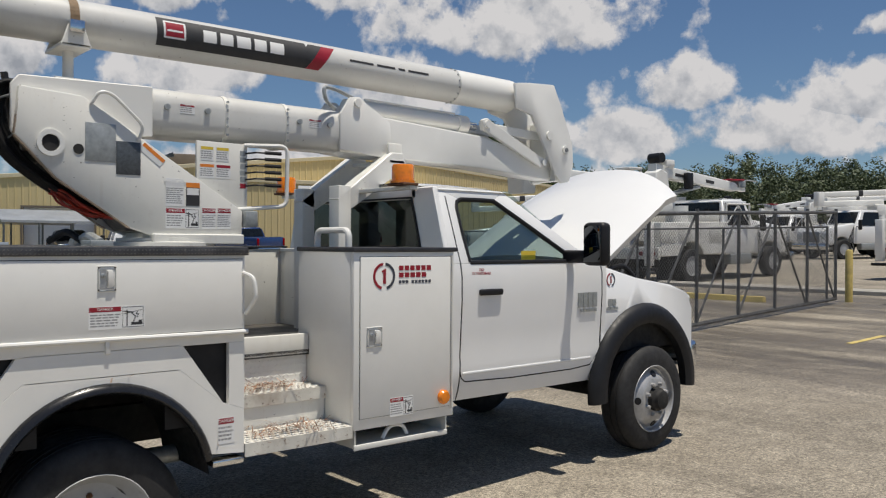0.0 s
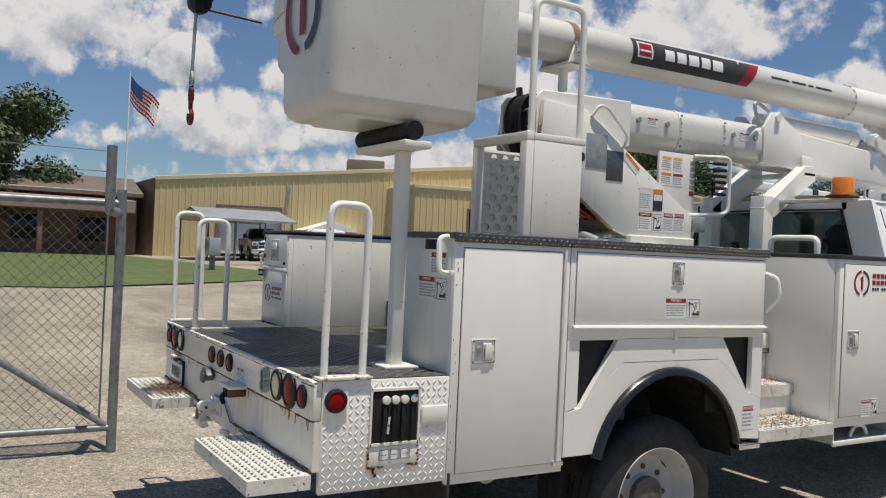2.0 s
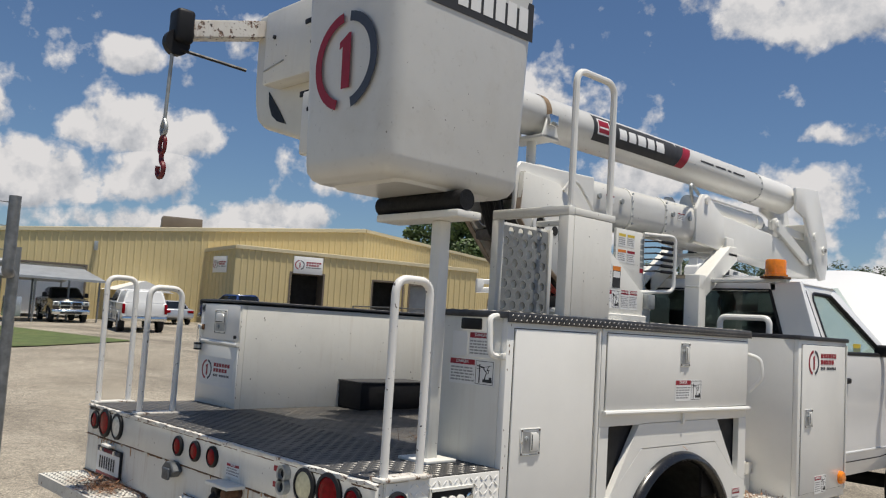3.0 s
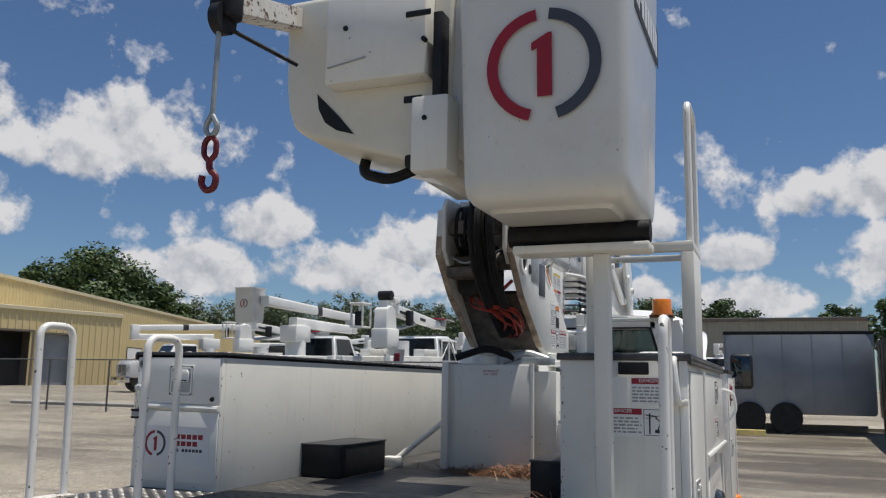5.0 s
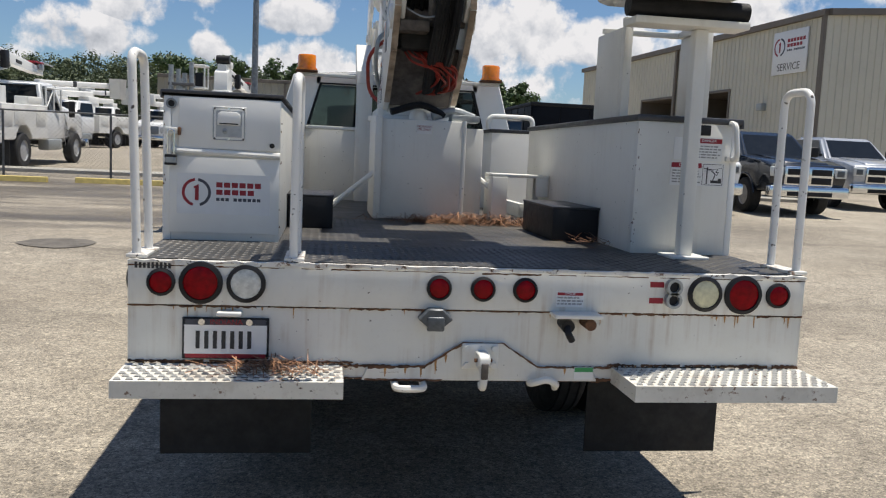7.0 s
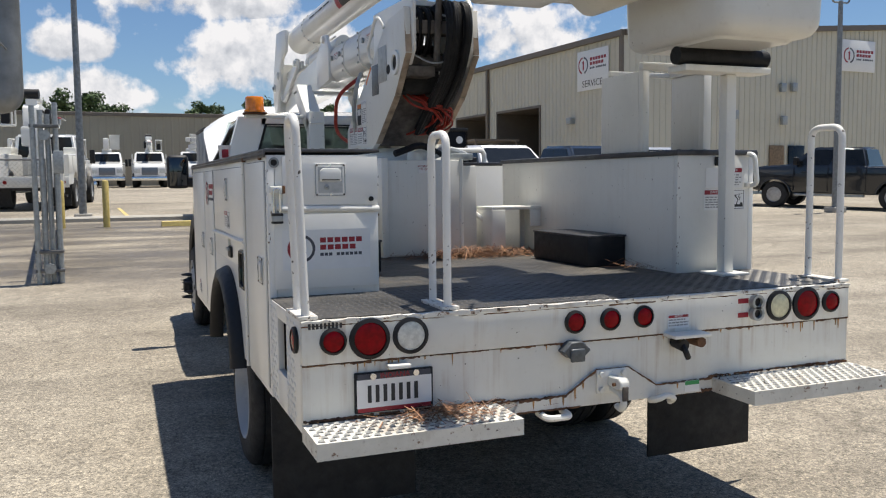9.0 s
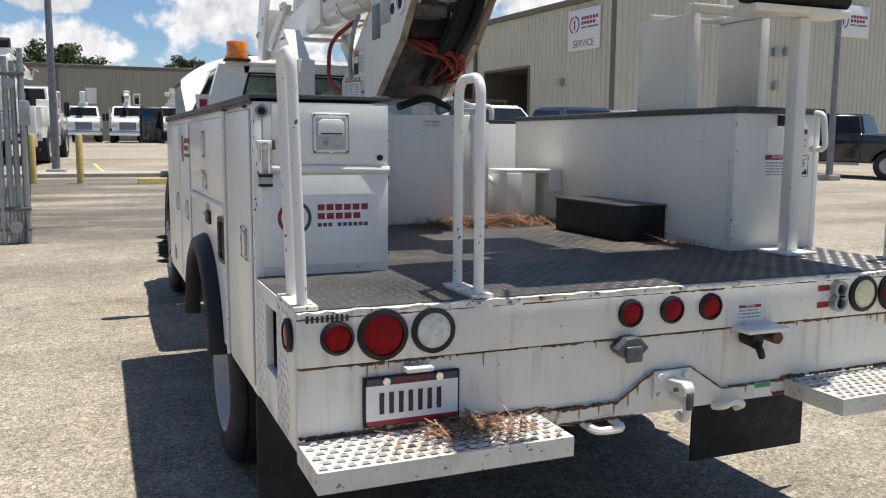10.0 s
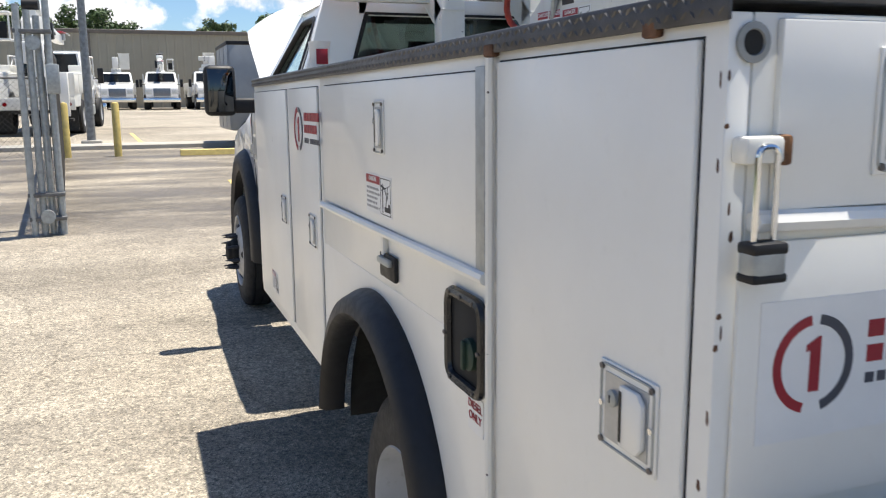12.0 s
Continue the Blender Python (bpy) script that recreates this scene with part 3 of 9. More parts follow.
def warning_label(parent, m, w, h, word="DANGER", head="red", picture=True, rows=5, seed=0):
    """A printed safety sticker: coloured head with its word, small print as bars, a pictogram panel."""
    rnd = random.Random(seed)
    lab = part("warning_label", moved(box(B(), -w / 2, w / 2, -h / 2, h / 2, 0.0002, 0.0012), m), "white_vinyl", parent, "white printed safety sticker")
    tw = w * 0.58 if picture else w
    part("label_head", moved(box(B(), -w / 2 + 0.003, -w / 2 + tw - 0.003, h / 2 - h * 0.24, h / 2 - 0.003, 0.0008, 0.0017), m), head, lab)
    if word:
        lettering(word, h * 0.17, "white_vinyl", lab, m @ Matrix.Translation((-w / 2 + tw / 2, h / 2 - h * 0.125, 0.0020)))
    bm = B()
    for i in range(rows):
        y = h / 2 - h * (0.34 + 0.60 * i / rows)
        x, end = -w / 2 + w * 0.035, -w / 2 + tw * rnd.uniform(0.78, 0.97)
        while x < end - 0.002:
            ln = min(tw * rnd.uniform(0.08, 0.22), end - x)
            box(bm, x, x + ln, y - h * 0.30 / rows, y, 0.0008, 0.0016)
            x += ln + tw * 0.035
    part("print_bar", moved(bm, m), "grey_ink", lab)
    if picture:
        bm = B()
        x0, x1 = -w / 2 + tw, w / 2 - 0.004
        k = x1 - x0

        def stroke(pts, wide):
            for (ax_, ay_), (bx_, by_) in zip(pts, pts[1:]):
                a, c = (x0 + k * ax_, h * ay_), (x0 + k * bx_, h * by_)
                dx, dy = c[0] - a[0], c[1] - a[1]
                ln = math.hypot(dx, dy)
                ox, oy = -dy / ln * h * wide, dx / ln * h * wide
                prism(bm, [(a[0] + ox, a[1] + oy), (a[0] - ox, a[1] - oy), (c[0] - ox, c[1] - oy), (c[0] + ox, c[1] + oy)], "z", 0.0008, 0.0017)
        # a thin border, a pole with its wires, a boom over a small truck and a spark
        stroke([(0.04, -0.44), (0.04, 0.44), (0.96, 0.44), (0.96, -0.44), (0.04, -0.44)], 0.010)
        stroke([(0.24, -0.40), (0.24, 0.32)], 0.028)
        stroke([(0.10, 0.26), (0.52, 0.20)], 0.022)
        stroke([(0.10, 0.14), (0.90, 0.30)], 0.009)
        stroke([(0.52, -0.26), (0.62, 0.02), (0.44, 0.17)], 0.022)
        stroke([(0.72, 0.24), (0.64, 0.10), (0.76, 0.12), (0.68, -0.04)], 0.016)
        stroke([(0.42, -0.30), (0.92, -0.30)], 0.060)
        stroke([(0.76, -0.20), (0.90, -0.20)], 0.050)
        part("pictogram", moved(bm, m), "ink", lab)
    return lab

# ---- ground ----


def rise(y):
    """Height of the yard: level behind the truck, then climbing ahead of it."""
    if y > 8.5:
        return 1.5 * (1 - math.exp(-(y - 7.0) / 38.0))
    return float(np.interp(y, (2.5, 6.1, 8.5), (-0.12, -0.03, 0.058)))


def sheet(x0, x1, ys, lift=0.0, nx=2):
    bm = B()
    rows = [[bm.verts.new((x0 + (x1 - x0) * i / (nx - 1), y, rise(y) + lift)) for i in range(nx)] for y in ys]
    for a, b in zip(rows, rows[1:]):
        for i in range(nx - 1):
            bm.faces.new((a[i], a[i + 1], b[i + 1], b[i]))
    return bm


GY = [-900, -200, -60, -20, 0, 2.5, 4.3, 6.1, 7.3] + [7 + 1.5 * i for i in range(1, 40)] + [75, 90, 110, 140, 200, 900]
solo("ground", sheet(-900, 900, GY), "ground", kind="structure", label="weathered pale asphalt yard with cracks and stains")

# ---- service truck ----
truck = thing("bucket_truck", "white utility bucket truck with raised hood and folded boom", "truck")
W, DECK, TOP, IN, RY = 1.194, 0.955, 1.53, 0.742, 0.594
FB = 3.88      # front of the service body
AXR, AXF, TYRE = 1.85, 6.08, 0.405


def right_m(y, z, x=W):
    """A frame on the right flank."""
    return flat((x, y, z), (0, 1, 0), (0, 0, 1))


def left_m(y, z, x=-W):
    return flat((x, y, z), (0, -1, 0), (0, 0, 1))


def rear_m(x, z, y=0.0):
    return flat((x, y, z), (1, 0, 0), (0, 0, 1))


def arch(cy, cz, r, a0, a1, n=18):
    return [(cy + r * math.cos(radians(a0 + (a1 - a0) * i / n)), cz + r * math.sin(radians(a0 + (a1 - a0) * i / n))) for i in range(n + 1)]


def latch(parent, m, w=0.105, h=0.10):
    """A recessed paddle latch: pressed frame, sunk zinc tray, D-shaped paddle, key barrel and screws."""
    base = part("latch", moved(box(B(), -w / 2, w / 2, -h / 2, h / 2, 0.0, 0.004, 0.010, 3), m), "white", parent)
    rim = bent([(-w * 0.46, -h * 0.30, 0.004), (-w * 0.46, h * 0.46, 0.004), (w * 0.46, h * 0.46, 0.004), (w * 0.46, -h * 0.46, 0.004), (-w * 0.46, -h * 0.46, 0.004), (-w * 0.46, -h * 0.28, 0.004)], 0.012, 4)
    part("latch_rim", moved(tube(B(), rim, 0.0022, 6), m), "aged_plate", base)
    part("latch_well", moved(box(B(), -w * 0.38, w * 0.38, -h * 0.38, h * 0.38, 0.0042, 0.0052), m), "latch_grey", base, "sunk zinc tray")
    pts = [(-w * 0.04, -h * 0.34), (w * 0.26, -h * 0.34), (w * 0.35, -h * 0.24), (w * 0.35, h * 0.24), (w * 0.26, h * 0.34), (-w * 0.04, h * 0.34)]
    pad = part("paddle", moved(prism(B(), pts, "z", 0.005, 0.013, 0.003, 2), m), "white", base)
    part("paddle_grip", moved(box(B(), -w * 0.015, w * 0.02, -h * 0.28, h * 0.28, 0.0132, 0.0142), m), "black", pad)
    part("key_cylinder", moved(lathe(B(), [(0.011, 0.005), (0.011, 0.010), (0.007, 0.012), (0.0001, 0.012)], (-w * 0.21, h * 0.12, 0.0), (0, 0, 1), 14), m), "aged_plate", base)
    part("key_slot", moved(box(B(), -w * 0.21 - 0.001, -w * 0.21 + 0.001, h * 0.12 - 0.005, h * 0.12 + 0.005, 0.0118, 0.0126), m), "black", base)
    for sx in (-1, 1):
        for sy in (-1, 0, 1):
            if sy == 0 and w < 0.11:
                continue
            part("screw", moved(cyl(B(), (sx * w * 0.435, sy * h * 0.425, 0.004), (sx * w * 0.435, sy * h * 0.425, 0.0075), 0.0042, n=8), m), "dark_mottle" if sy else "chrome", base)
    return base


# flanks: skins with wheel arch and lightening holes cut as outlines
def flank(side):
    """The skins of one flank, rear to front; the first one carries the rest."""
    x0, x1 = (W - 0.03, W) if side > 0 else (-W, -W + 0.03)
    lb_ = "white steel compartment side"
    if side > 0:
        host = part("side_body", box(B(), x0, x1, RY, 1.20, 0.50, TOP - 0.012, 0.003), "white", truck, lb_)
        a = arch(AXR + 0.02, 0.44, 0.50, 166, 14)
        part("arch_panel", prism(B(), [(1.205, 0.56)] + a + [(2.53, 0.545), (2.53, 0.76), (2.42, 0.80), (2.20, 0.98), (1.54, 0.98), (1.30, 0.78), (1.205, 0.76)], "x", x0, x1, 0.002), "white", host, "white steel skin round the wheel arch")
        for pts in ([(1.205, 0.76), (1.275, 0.79), (1.275, 1.085), (1.205, 1.085)], [(2.53, 0.76), (2.53, 1.085), (2.45, 1.085), (2.45, 0.79)], [(1.30, 0.78), (1.54, 0.98), (1.54, 1.085), (1.51, 1.085)], [(2.42, 0.80), (2.22, 1.085), (2.20, 1.085), (2.20, 0.98)]):
            part("arch_gusset", prism(B(), pts, "x", x0, x1), "white", host)
        part("arch_web", box(B(), x0, x1, 1.54, 2.20, 0.975, 1.09), "white", host)
        part("upper_panel", box(B(), x0, x1, 1.205, 2.53, 1.085, TOP - 0.012, 0.003), "white", host)
        part("front_panel", box(B(), x0, x1, 3.17, FB, 0.555, TOP - 0.012, 0.003), "white", host)
    else:
        host = part("side_body", box(B(), x0, x1, RY, 1.17, 0.555, TOP - 0.012, 0.003), "white", truck, lb_)
        a = arch(AXR + 0.03, 0.44, 0.50, 166, 14)
        part("arch_panel", prism(B(), [(1.172, 0.56)] + a + [(2.48, 0.555), (2.48, 1.0), (1.172, 1.0)], "x", x0, x1, 0.002), "white", host, "white steel skin round the wheel arch")
        part("upper_panel", box(B(), x0, x1, 1.172, 2.48, 0.998, TOP - 0.012, 0.003), "white", host)
        part("front_panel", box(B(), x0, x1, 2.482, FB, 0.555, TOP - 0.012, 0.003), "white", host)
    return host


body_r = flank(1)
body_l = flank(-1)
# Added black sheets behind the cut-outs paint the shade of the space inside.
part("cutout_shade_sheet", box(B(), W - 0.05, W - 0.036, 1.22, 1.6, 0.70, 1.09), "black", body_r)
part("cutout_shade_sheet", box(B(), W - 0.05, W - 0.036, 2.15, 2.52, 0.70, 1.09), "black", body_r)

# inner walls, ends and floor of the compartments
for s in (-1, 1):
    host = body_r if s > 0 else body_l
    xa, xb = sorted((s * IN, s * (W - 0.031)))
    part("end_wall", box(B(), xa, xb, RY, RY + 0.03, DECK, TOP - 0.012, 0.002), "white_worn", truck, "scuffed white rear wall of a compartment")
    xa, xb = sorted((s * IN, s * (IN + 0.03)))
    part("inner_wall", box(B(), xa, xb, RY + 0.031, 2.499 if s > 0 else FB - 0.031, DECK, TOP - 0.012, 0.002), "white_worn", truck, "scuffed white inner compartment wall")
part("end_wall", box(B(), IN, W - 0.031, 2.50, 2.53, 0.56, TOP - 0.012, 0.002), "white_worn", truck)
part("end_wall", box(B(), IN - 0.12, W - 0.031, 3.17, 3.20, 0.56, TOP - 0.012, 0.002), "white", truck)
part("end_wall", box(B(), IN - 0.12, W - 0.031, FB - 0.03, FB, 0.56, TOP - 0.012, 0.002), "white", truck)
part("inner_wall", box(B(), IN - 0.12, IN - 0.09, 3.20, FB - 0.03, 0.56, TOP - 0.012, 0.002), "white", truck)
part("end_wall", box(B(), -W + 0.031, -IN, FB - 0.03, FB, 0.56, TOP - 0.012, 0.002), "white", truck)
blk = part("bulkhead", box(B(), -IN, IN - 0.12, FB - 0.06, FB - 0.03, 0.90, 1.50, 0.004), "white_worn", truck, "white front bulkhead of the body")
part("bulkhead_cap", box(B(), -IN, IN - 0.12, FB - 0.075, FB - 0.015, 1.50, 1.525, 0.004), "white_worn", blk)

# tread-plate lids with small raised bars
b = B()
box(b, -W - 0.012, -IN + 0.008, RY - 0.008, FB, TOP - 0.002, TOP + 0.012, 0.004)
box(b, -W - 0.012, -W - 0.006, RY - 0.012, FB, TOP - 0.022, TOP + 0.004, 0.002)
lid_l = part("compartment_lid", b, "lid", truck, "dark worn tread-plate lid edge")
b = B()
box(b, IN - 0.012, W + 0.014, RY - 0.012, 2.545, TOP - 0.012, TOP + 0.014, 0.006)
box(b, W + 0.006, W + 0.0145, RY - 0.012, 2.545, TOP - 0.026, TOP + 0.004, 0.002)
lid_r = part("compartment_lid", b, "lid", truck, "dark worn tread-plate lid edge")
b = B()
box(b, IN - 0.13, W + 0.012, 3.16, FB + 0.02, TOP - 0.012, TOP + 0.014, 0.006)
part("compartment_lid", b, "trim", truck)


def tread(bm, origin, right, up, w, h, step=0.034, ln=0.022, high=0.0022, wid=0.007):
    """Raised diamond-plate bars in alternating slants, joined."""
    m = flat(origin, right, up)
    nx, ny = int(w / step), int(h / step)
    for i in range(nx):
        for j in range(ny):
            a = radians(45 if (i + j) % 2 else -45)
            cx, cy = (i + 0.5) * w / nx, (j + 0.5) * h / ny
            dx, dy = math.cos(a) * ln / 2, math.sin(a) * ln / 2
            ox, oy = -math.sin(a) * wid / 2, math.cos(a) * wid / 2
            low = [m @ Vector(p) for p in ((cx - dx, cy - dy, 0.0), (cx + ox, cy + oy, 0.0), (cx + dx, cy + dy, 0.0), (cx - ox, cy - oy, 0.0))]
            top = [m @ Vector((cx - dx * 0.5, cy - dy * 0.5, high)), m @ Vector((cx + dx * 0.5, cy + dy * 0.5, high))]
            v = [bm.verts.new(p) for p in low] + [bm.verts.new(p) for p in top]
            bm.faces.new((v[0], v[1], v[4])), bm.faces.new((v[1], v[2], v[5], v[4])), bm.faces.new((v[2], v[3], v[5])), bm.faces.new((v[3], v[0], v[4], v[5]))
    return bm


part("tread_bar", tread(B(), (-W - 0.010, RY, TOP + 0.0118), (1, 0, 0), (0, 1, 0), W - IN + 0.02, 2.2, 0.036, 0.028, 0.003), "plate_bar", lid_l, kind="stuff")

part("tread_bar", tread(B(), (W + 0.0144, RY, TOP - 0.026), (0, 1, 0), (0, 0, 1), 2.545 - RY, 0.034, 0.0165, 0.014, 0.0022, 0.005), "plate_bar", lid_r, kind="stuff")
part("tread_bar", tread(B(), (IN, RY, TOP + 0.0138), (1, 0, 0), (0, 1, 0), W - IN, 1.95, 0.036, 0.028, 0.003), "plate_bar", lid_r, kind="stuff")
part("tread_bar", tread(B(), (-W - 0.0120, FB - 0.01, TOP - 0.020), (0, -1, 0), (0, 0, 1), FB - RY, 0.030, 0.0149, 0.013, 0.002, 0.0045), "plate_bar", lid_l, kind="stuff")
# deck, tail and its side aprons
b = B()
box(b, -W + 0.004, W - 0.004, 0.012, RY, DECK - 0.03, DECK)
box(b, -IN, IN, RY, FB - 0.06, DECK - 0.03, DECK)
deck = part("deck", b, "plate", truck, "dark diamond-plate cargo deck with dust")
part("tread_bar", tread(B(), (-W + 0.01, 0.02, DECK), (1, 0, 0), (0, 1, 0), 2 * W - 0.02, RY - 0.03, 0.030, 0.028, 0.0022, 0.0075), "plate_bar", deck, kind="stuff")
part("tread_bar", tread(B(), (-IN, RY, DECK), (1, 0, 0), (0, 1, 0), 2 * IN, 1.35, 0.036, 0.026, 0.0010), "plate_bar", deck, kind="stuff")

b = B()
box(b, -W, W, -0.004, 0.03, 0.802, DECK - 0.004, 0.004)
tail_top = part("tail_panel", b, "white_tail", truck, "white upper tail panel with rust along its lower seam")
b = B()
prism(b, [(-W, 0.61), (-0.50, 0.605), (-0.50, 0.555), (-0.30, 0.55), (0.30, 0.55), (0.50, 0.555), (0.50, 0.605), (W, 0.61), (W, 0.798), (-W, 0.798)], "y", 0.002, 0.032)
tail_low = part("tail_panel", b, "white_tail", truck, "white lower tail panel with rust stains")
# uneven folded deck lip and rusty seams
rnd = random.Random(3)


def ragged_strip(x0, x1, z, y, h, n=60, seed=1, depth=0.010, gaps=0.0):
    """An uneven strip along the tail, broken where gaps asks for it."""
    r = random.Random(seed)
    bm = B()
    xs = [x0 + (x1 - x0) * i / n for i in range(n + 1)]
    i = 0
    while i < n:
        k = n if gaps == 0 else min(n, i + r.randint(4, 16))
        run = xs[i:k + 1]
        thin = 1.0 if gaps == 0 else r.uniform(0.5, 1.35)
        if len(run) > 1:
            prism(bm, [(x, z - h * thin * r.uniform(0.15, 1.0)) for x in run] + [(x, z + h * thin * r.uniform(0.05, 0.6)) for x in run[::-1]], "y", y - depth, y + 0.003)
        i = k if gaps == 0 or r.random() > gaps else k + r.randint(1, 4)
    return bm


part("deck_lip", ragged_strip(-W, W, DECK - 0.008, 0.006, 0.012, 90, 4, 0.016), "white_rust", tail_top, "bent rusty deck edge")
part("rust_seam", ragged_strip(-W, W, 0.800, 0.0, 0.0065, 190, 5, 0.004, 0.45), "rust", tail_low, "rusty seam")
part("rust_seam", ragged_strip(-W, -0.45, 0.612, 0.0, 0.008, 110, 6, 0.004, 0.45), "rust", tail_low, "rusty seam")
part("rust_seam", ragged_strip(0.46, W, 0.612, 0.0, 0.009, 110, 7, 0.004, 0.45), "rust", tail_low, "rusty seam")
part("rust_seam", ragged_strip(-W, W, DECK - 0.022, -0.001, 0.004, 170, 14, 0.004, 0.6), "rust", tail_top, "rust under the deck edge")
part("rust_seam", ragged_strip(-0.48, 0.48, 0.558, -0.001, 0.010, 90, 15, 0.004, 0.3), "rust", tail_low, "rusty lower edge")
part("rust_seam", ragged_strip(-0.50, -0.20, 0.602, -0.001, 0.012, 40, 16, 0.004, 0.3), "rust", tail_low, "rusty seam")
part("rust_seam", ragged_strip(0.22, 0.50, 0.602, -0.001, 0.008, 40, 17, 0.004, 0.3), "rust", tail_low, "rusty seam")
# orange run-off below the seams
rr_ = random.Random(41)
for host, z, y, count, x0, x1 in ((tail_low, 0.797, -0.0012, 30, -W + 0.02, W - 0.02), (tail_low, 0.609, -0.0012, 16, -W + 0.02, -0.46), (tail_low, 0.609, -0.0012, 14, 0.46, W - 0.02), (tail_top, DECK - 0.022, -0.0012, 20, -W + 0.02, W - 0.02)):
    bm = B()
    for _ in range(count):
        x, w, ln_ = rr_.uniform(x0, x1), rr_.uniform(0.0012, 0.0042), rr_.choice((0.012, 0.018, 0.026, 0.040))
        prism(bm, [(x - w, z), (x + w, z + 0.002), (x + w * 0.5, z - ln_ * 0.6), (x, z - ln_), (x - w * 0.6, z - ln_ * 0.5)], "y", y, y + 0.004)
    part("rust_drip", bm, "rust_stain", host, "orange rust run-off", kind="stuff")
# reinforcing plate under the hitch
b = B()
prism(b, [(-0.42, 0.553), (0.42, 0.553), (0.40, 0.60), (0.20, 0.605), (0.07, 0.69), (-0.07, 0.69), (-0.20, 0.605), (-0.40, 0.60)], "y", -0.010, 0.003, 0.002)
hitch_plate = part("hitch_plate", b, "white_tail", tail_low, "rust-edged hitch plate")


def rust_run(x0, z0, x1, z1, h, seed, y=-0.0112):
    """A thin uneven bead of rust along a slanting seam."""
    r = random.Random(seed)
    n_ = max(6, int(math.hypot(x1 - x0, z1 - z0) / 0.012))
    up_, dn_ = [], []
    for i in range(n_ + 1):
        w = i / n_
        x, z = x0 + (x1 - x0) * w, z0 + (z1 - z0) * w
        up_.append((x, z + h * r.uniform(0.1, 0.7)))
        dn_.append((x, z - h * r.uniform(0.2, 1.3)))
    return prism(B(), dn_ + up_[::-1], "y", y, y + 0.002)


for i, (x0, z0, x1, z1, h) in enumerate(((-0.40, 0.600, -0.20, 0.605, 0.008), (-0.20, 0.605, -0.07, 0.689, 0.007), (-0.07, 0.689, 0.07, 0.689, 0.003), (0.07, 0.689, 0.20, 0.605, 0.005), (0.20, 0.605, 0.40, 0.600, 0.004), (-0.41, 0.556, -0.14, 0.556, 0.006))):
    part("rust_run", rust_run(x0, z0, x1, z1, h, 60 + i), "rust", hitch_plate, "rusty weld line")
for i, (x, z, ln_) in enumerate(((-0.34, 0.598, 0.035), (-0.27, 0.600, 0.028), (-0.215, 0.600, 0.040), (-0.165, 0.625, 0.050), (-0.13, 0.645, 0.030), (0.30, 0.598, 0.022))):
    part("rust_run", prism(B(), [(x - 0.004, z), (x + 0.005, z), (x + 0.003, z - ln_ * 0.6), (x, z - ln_), (x - 0.003, z - ln_ * 0.5)], "y", -0.0110, -0.0098), "rust_stain", hitch_plate)
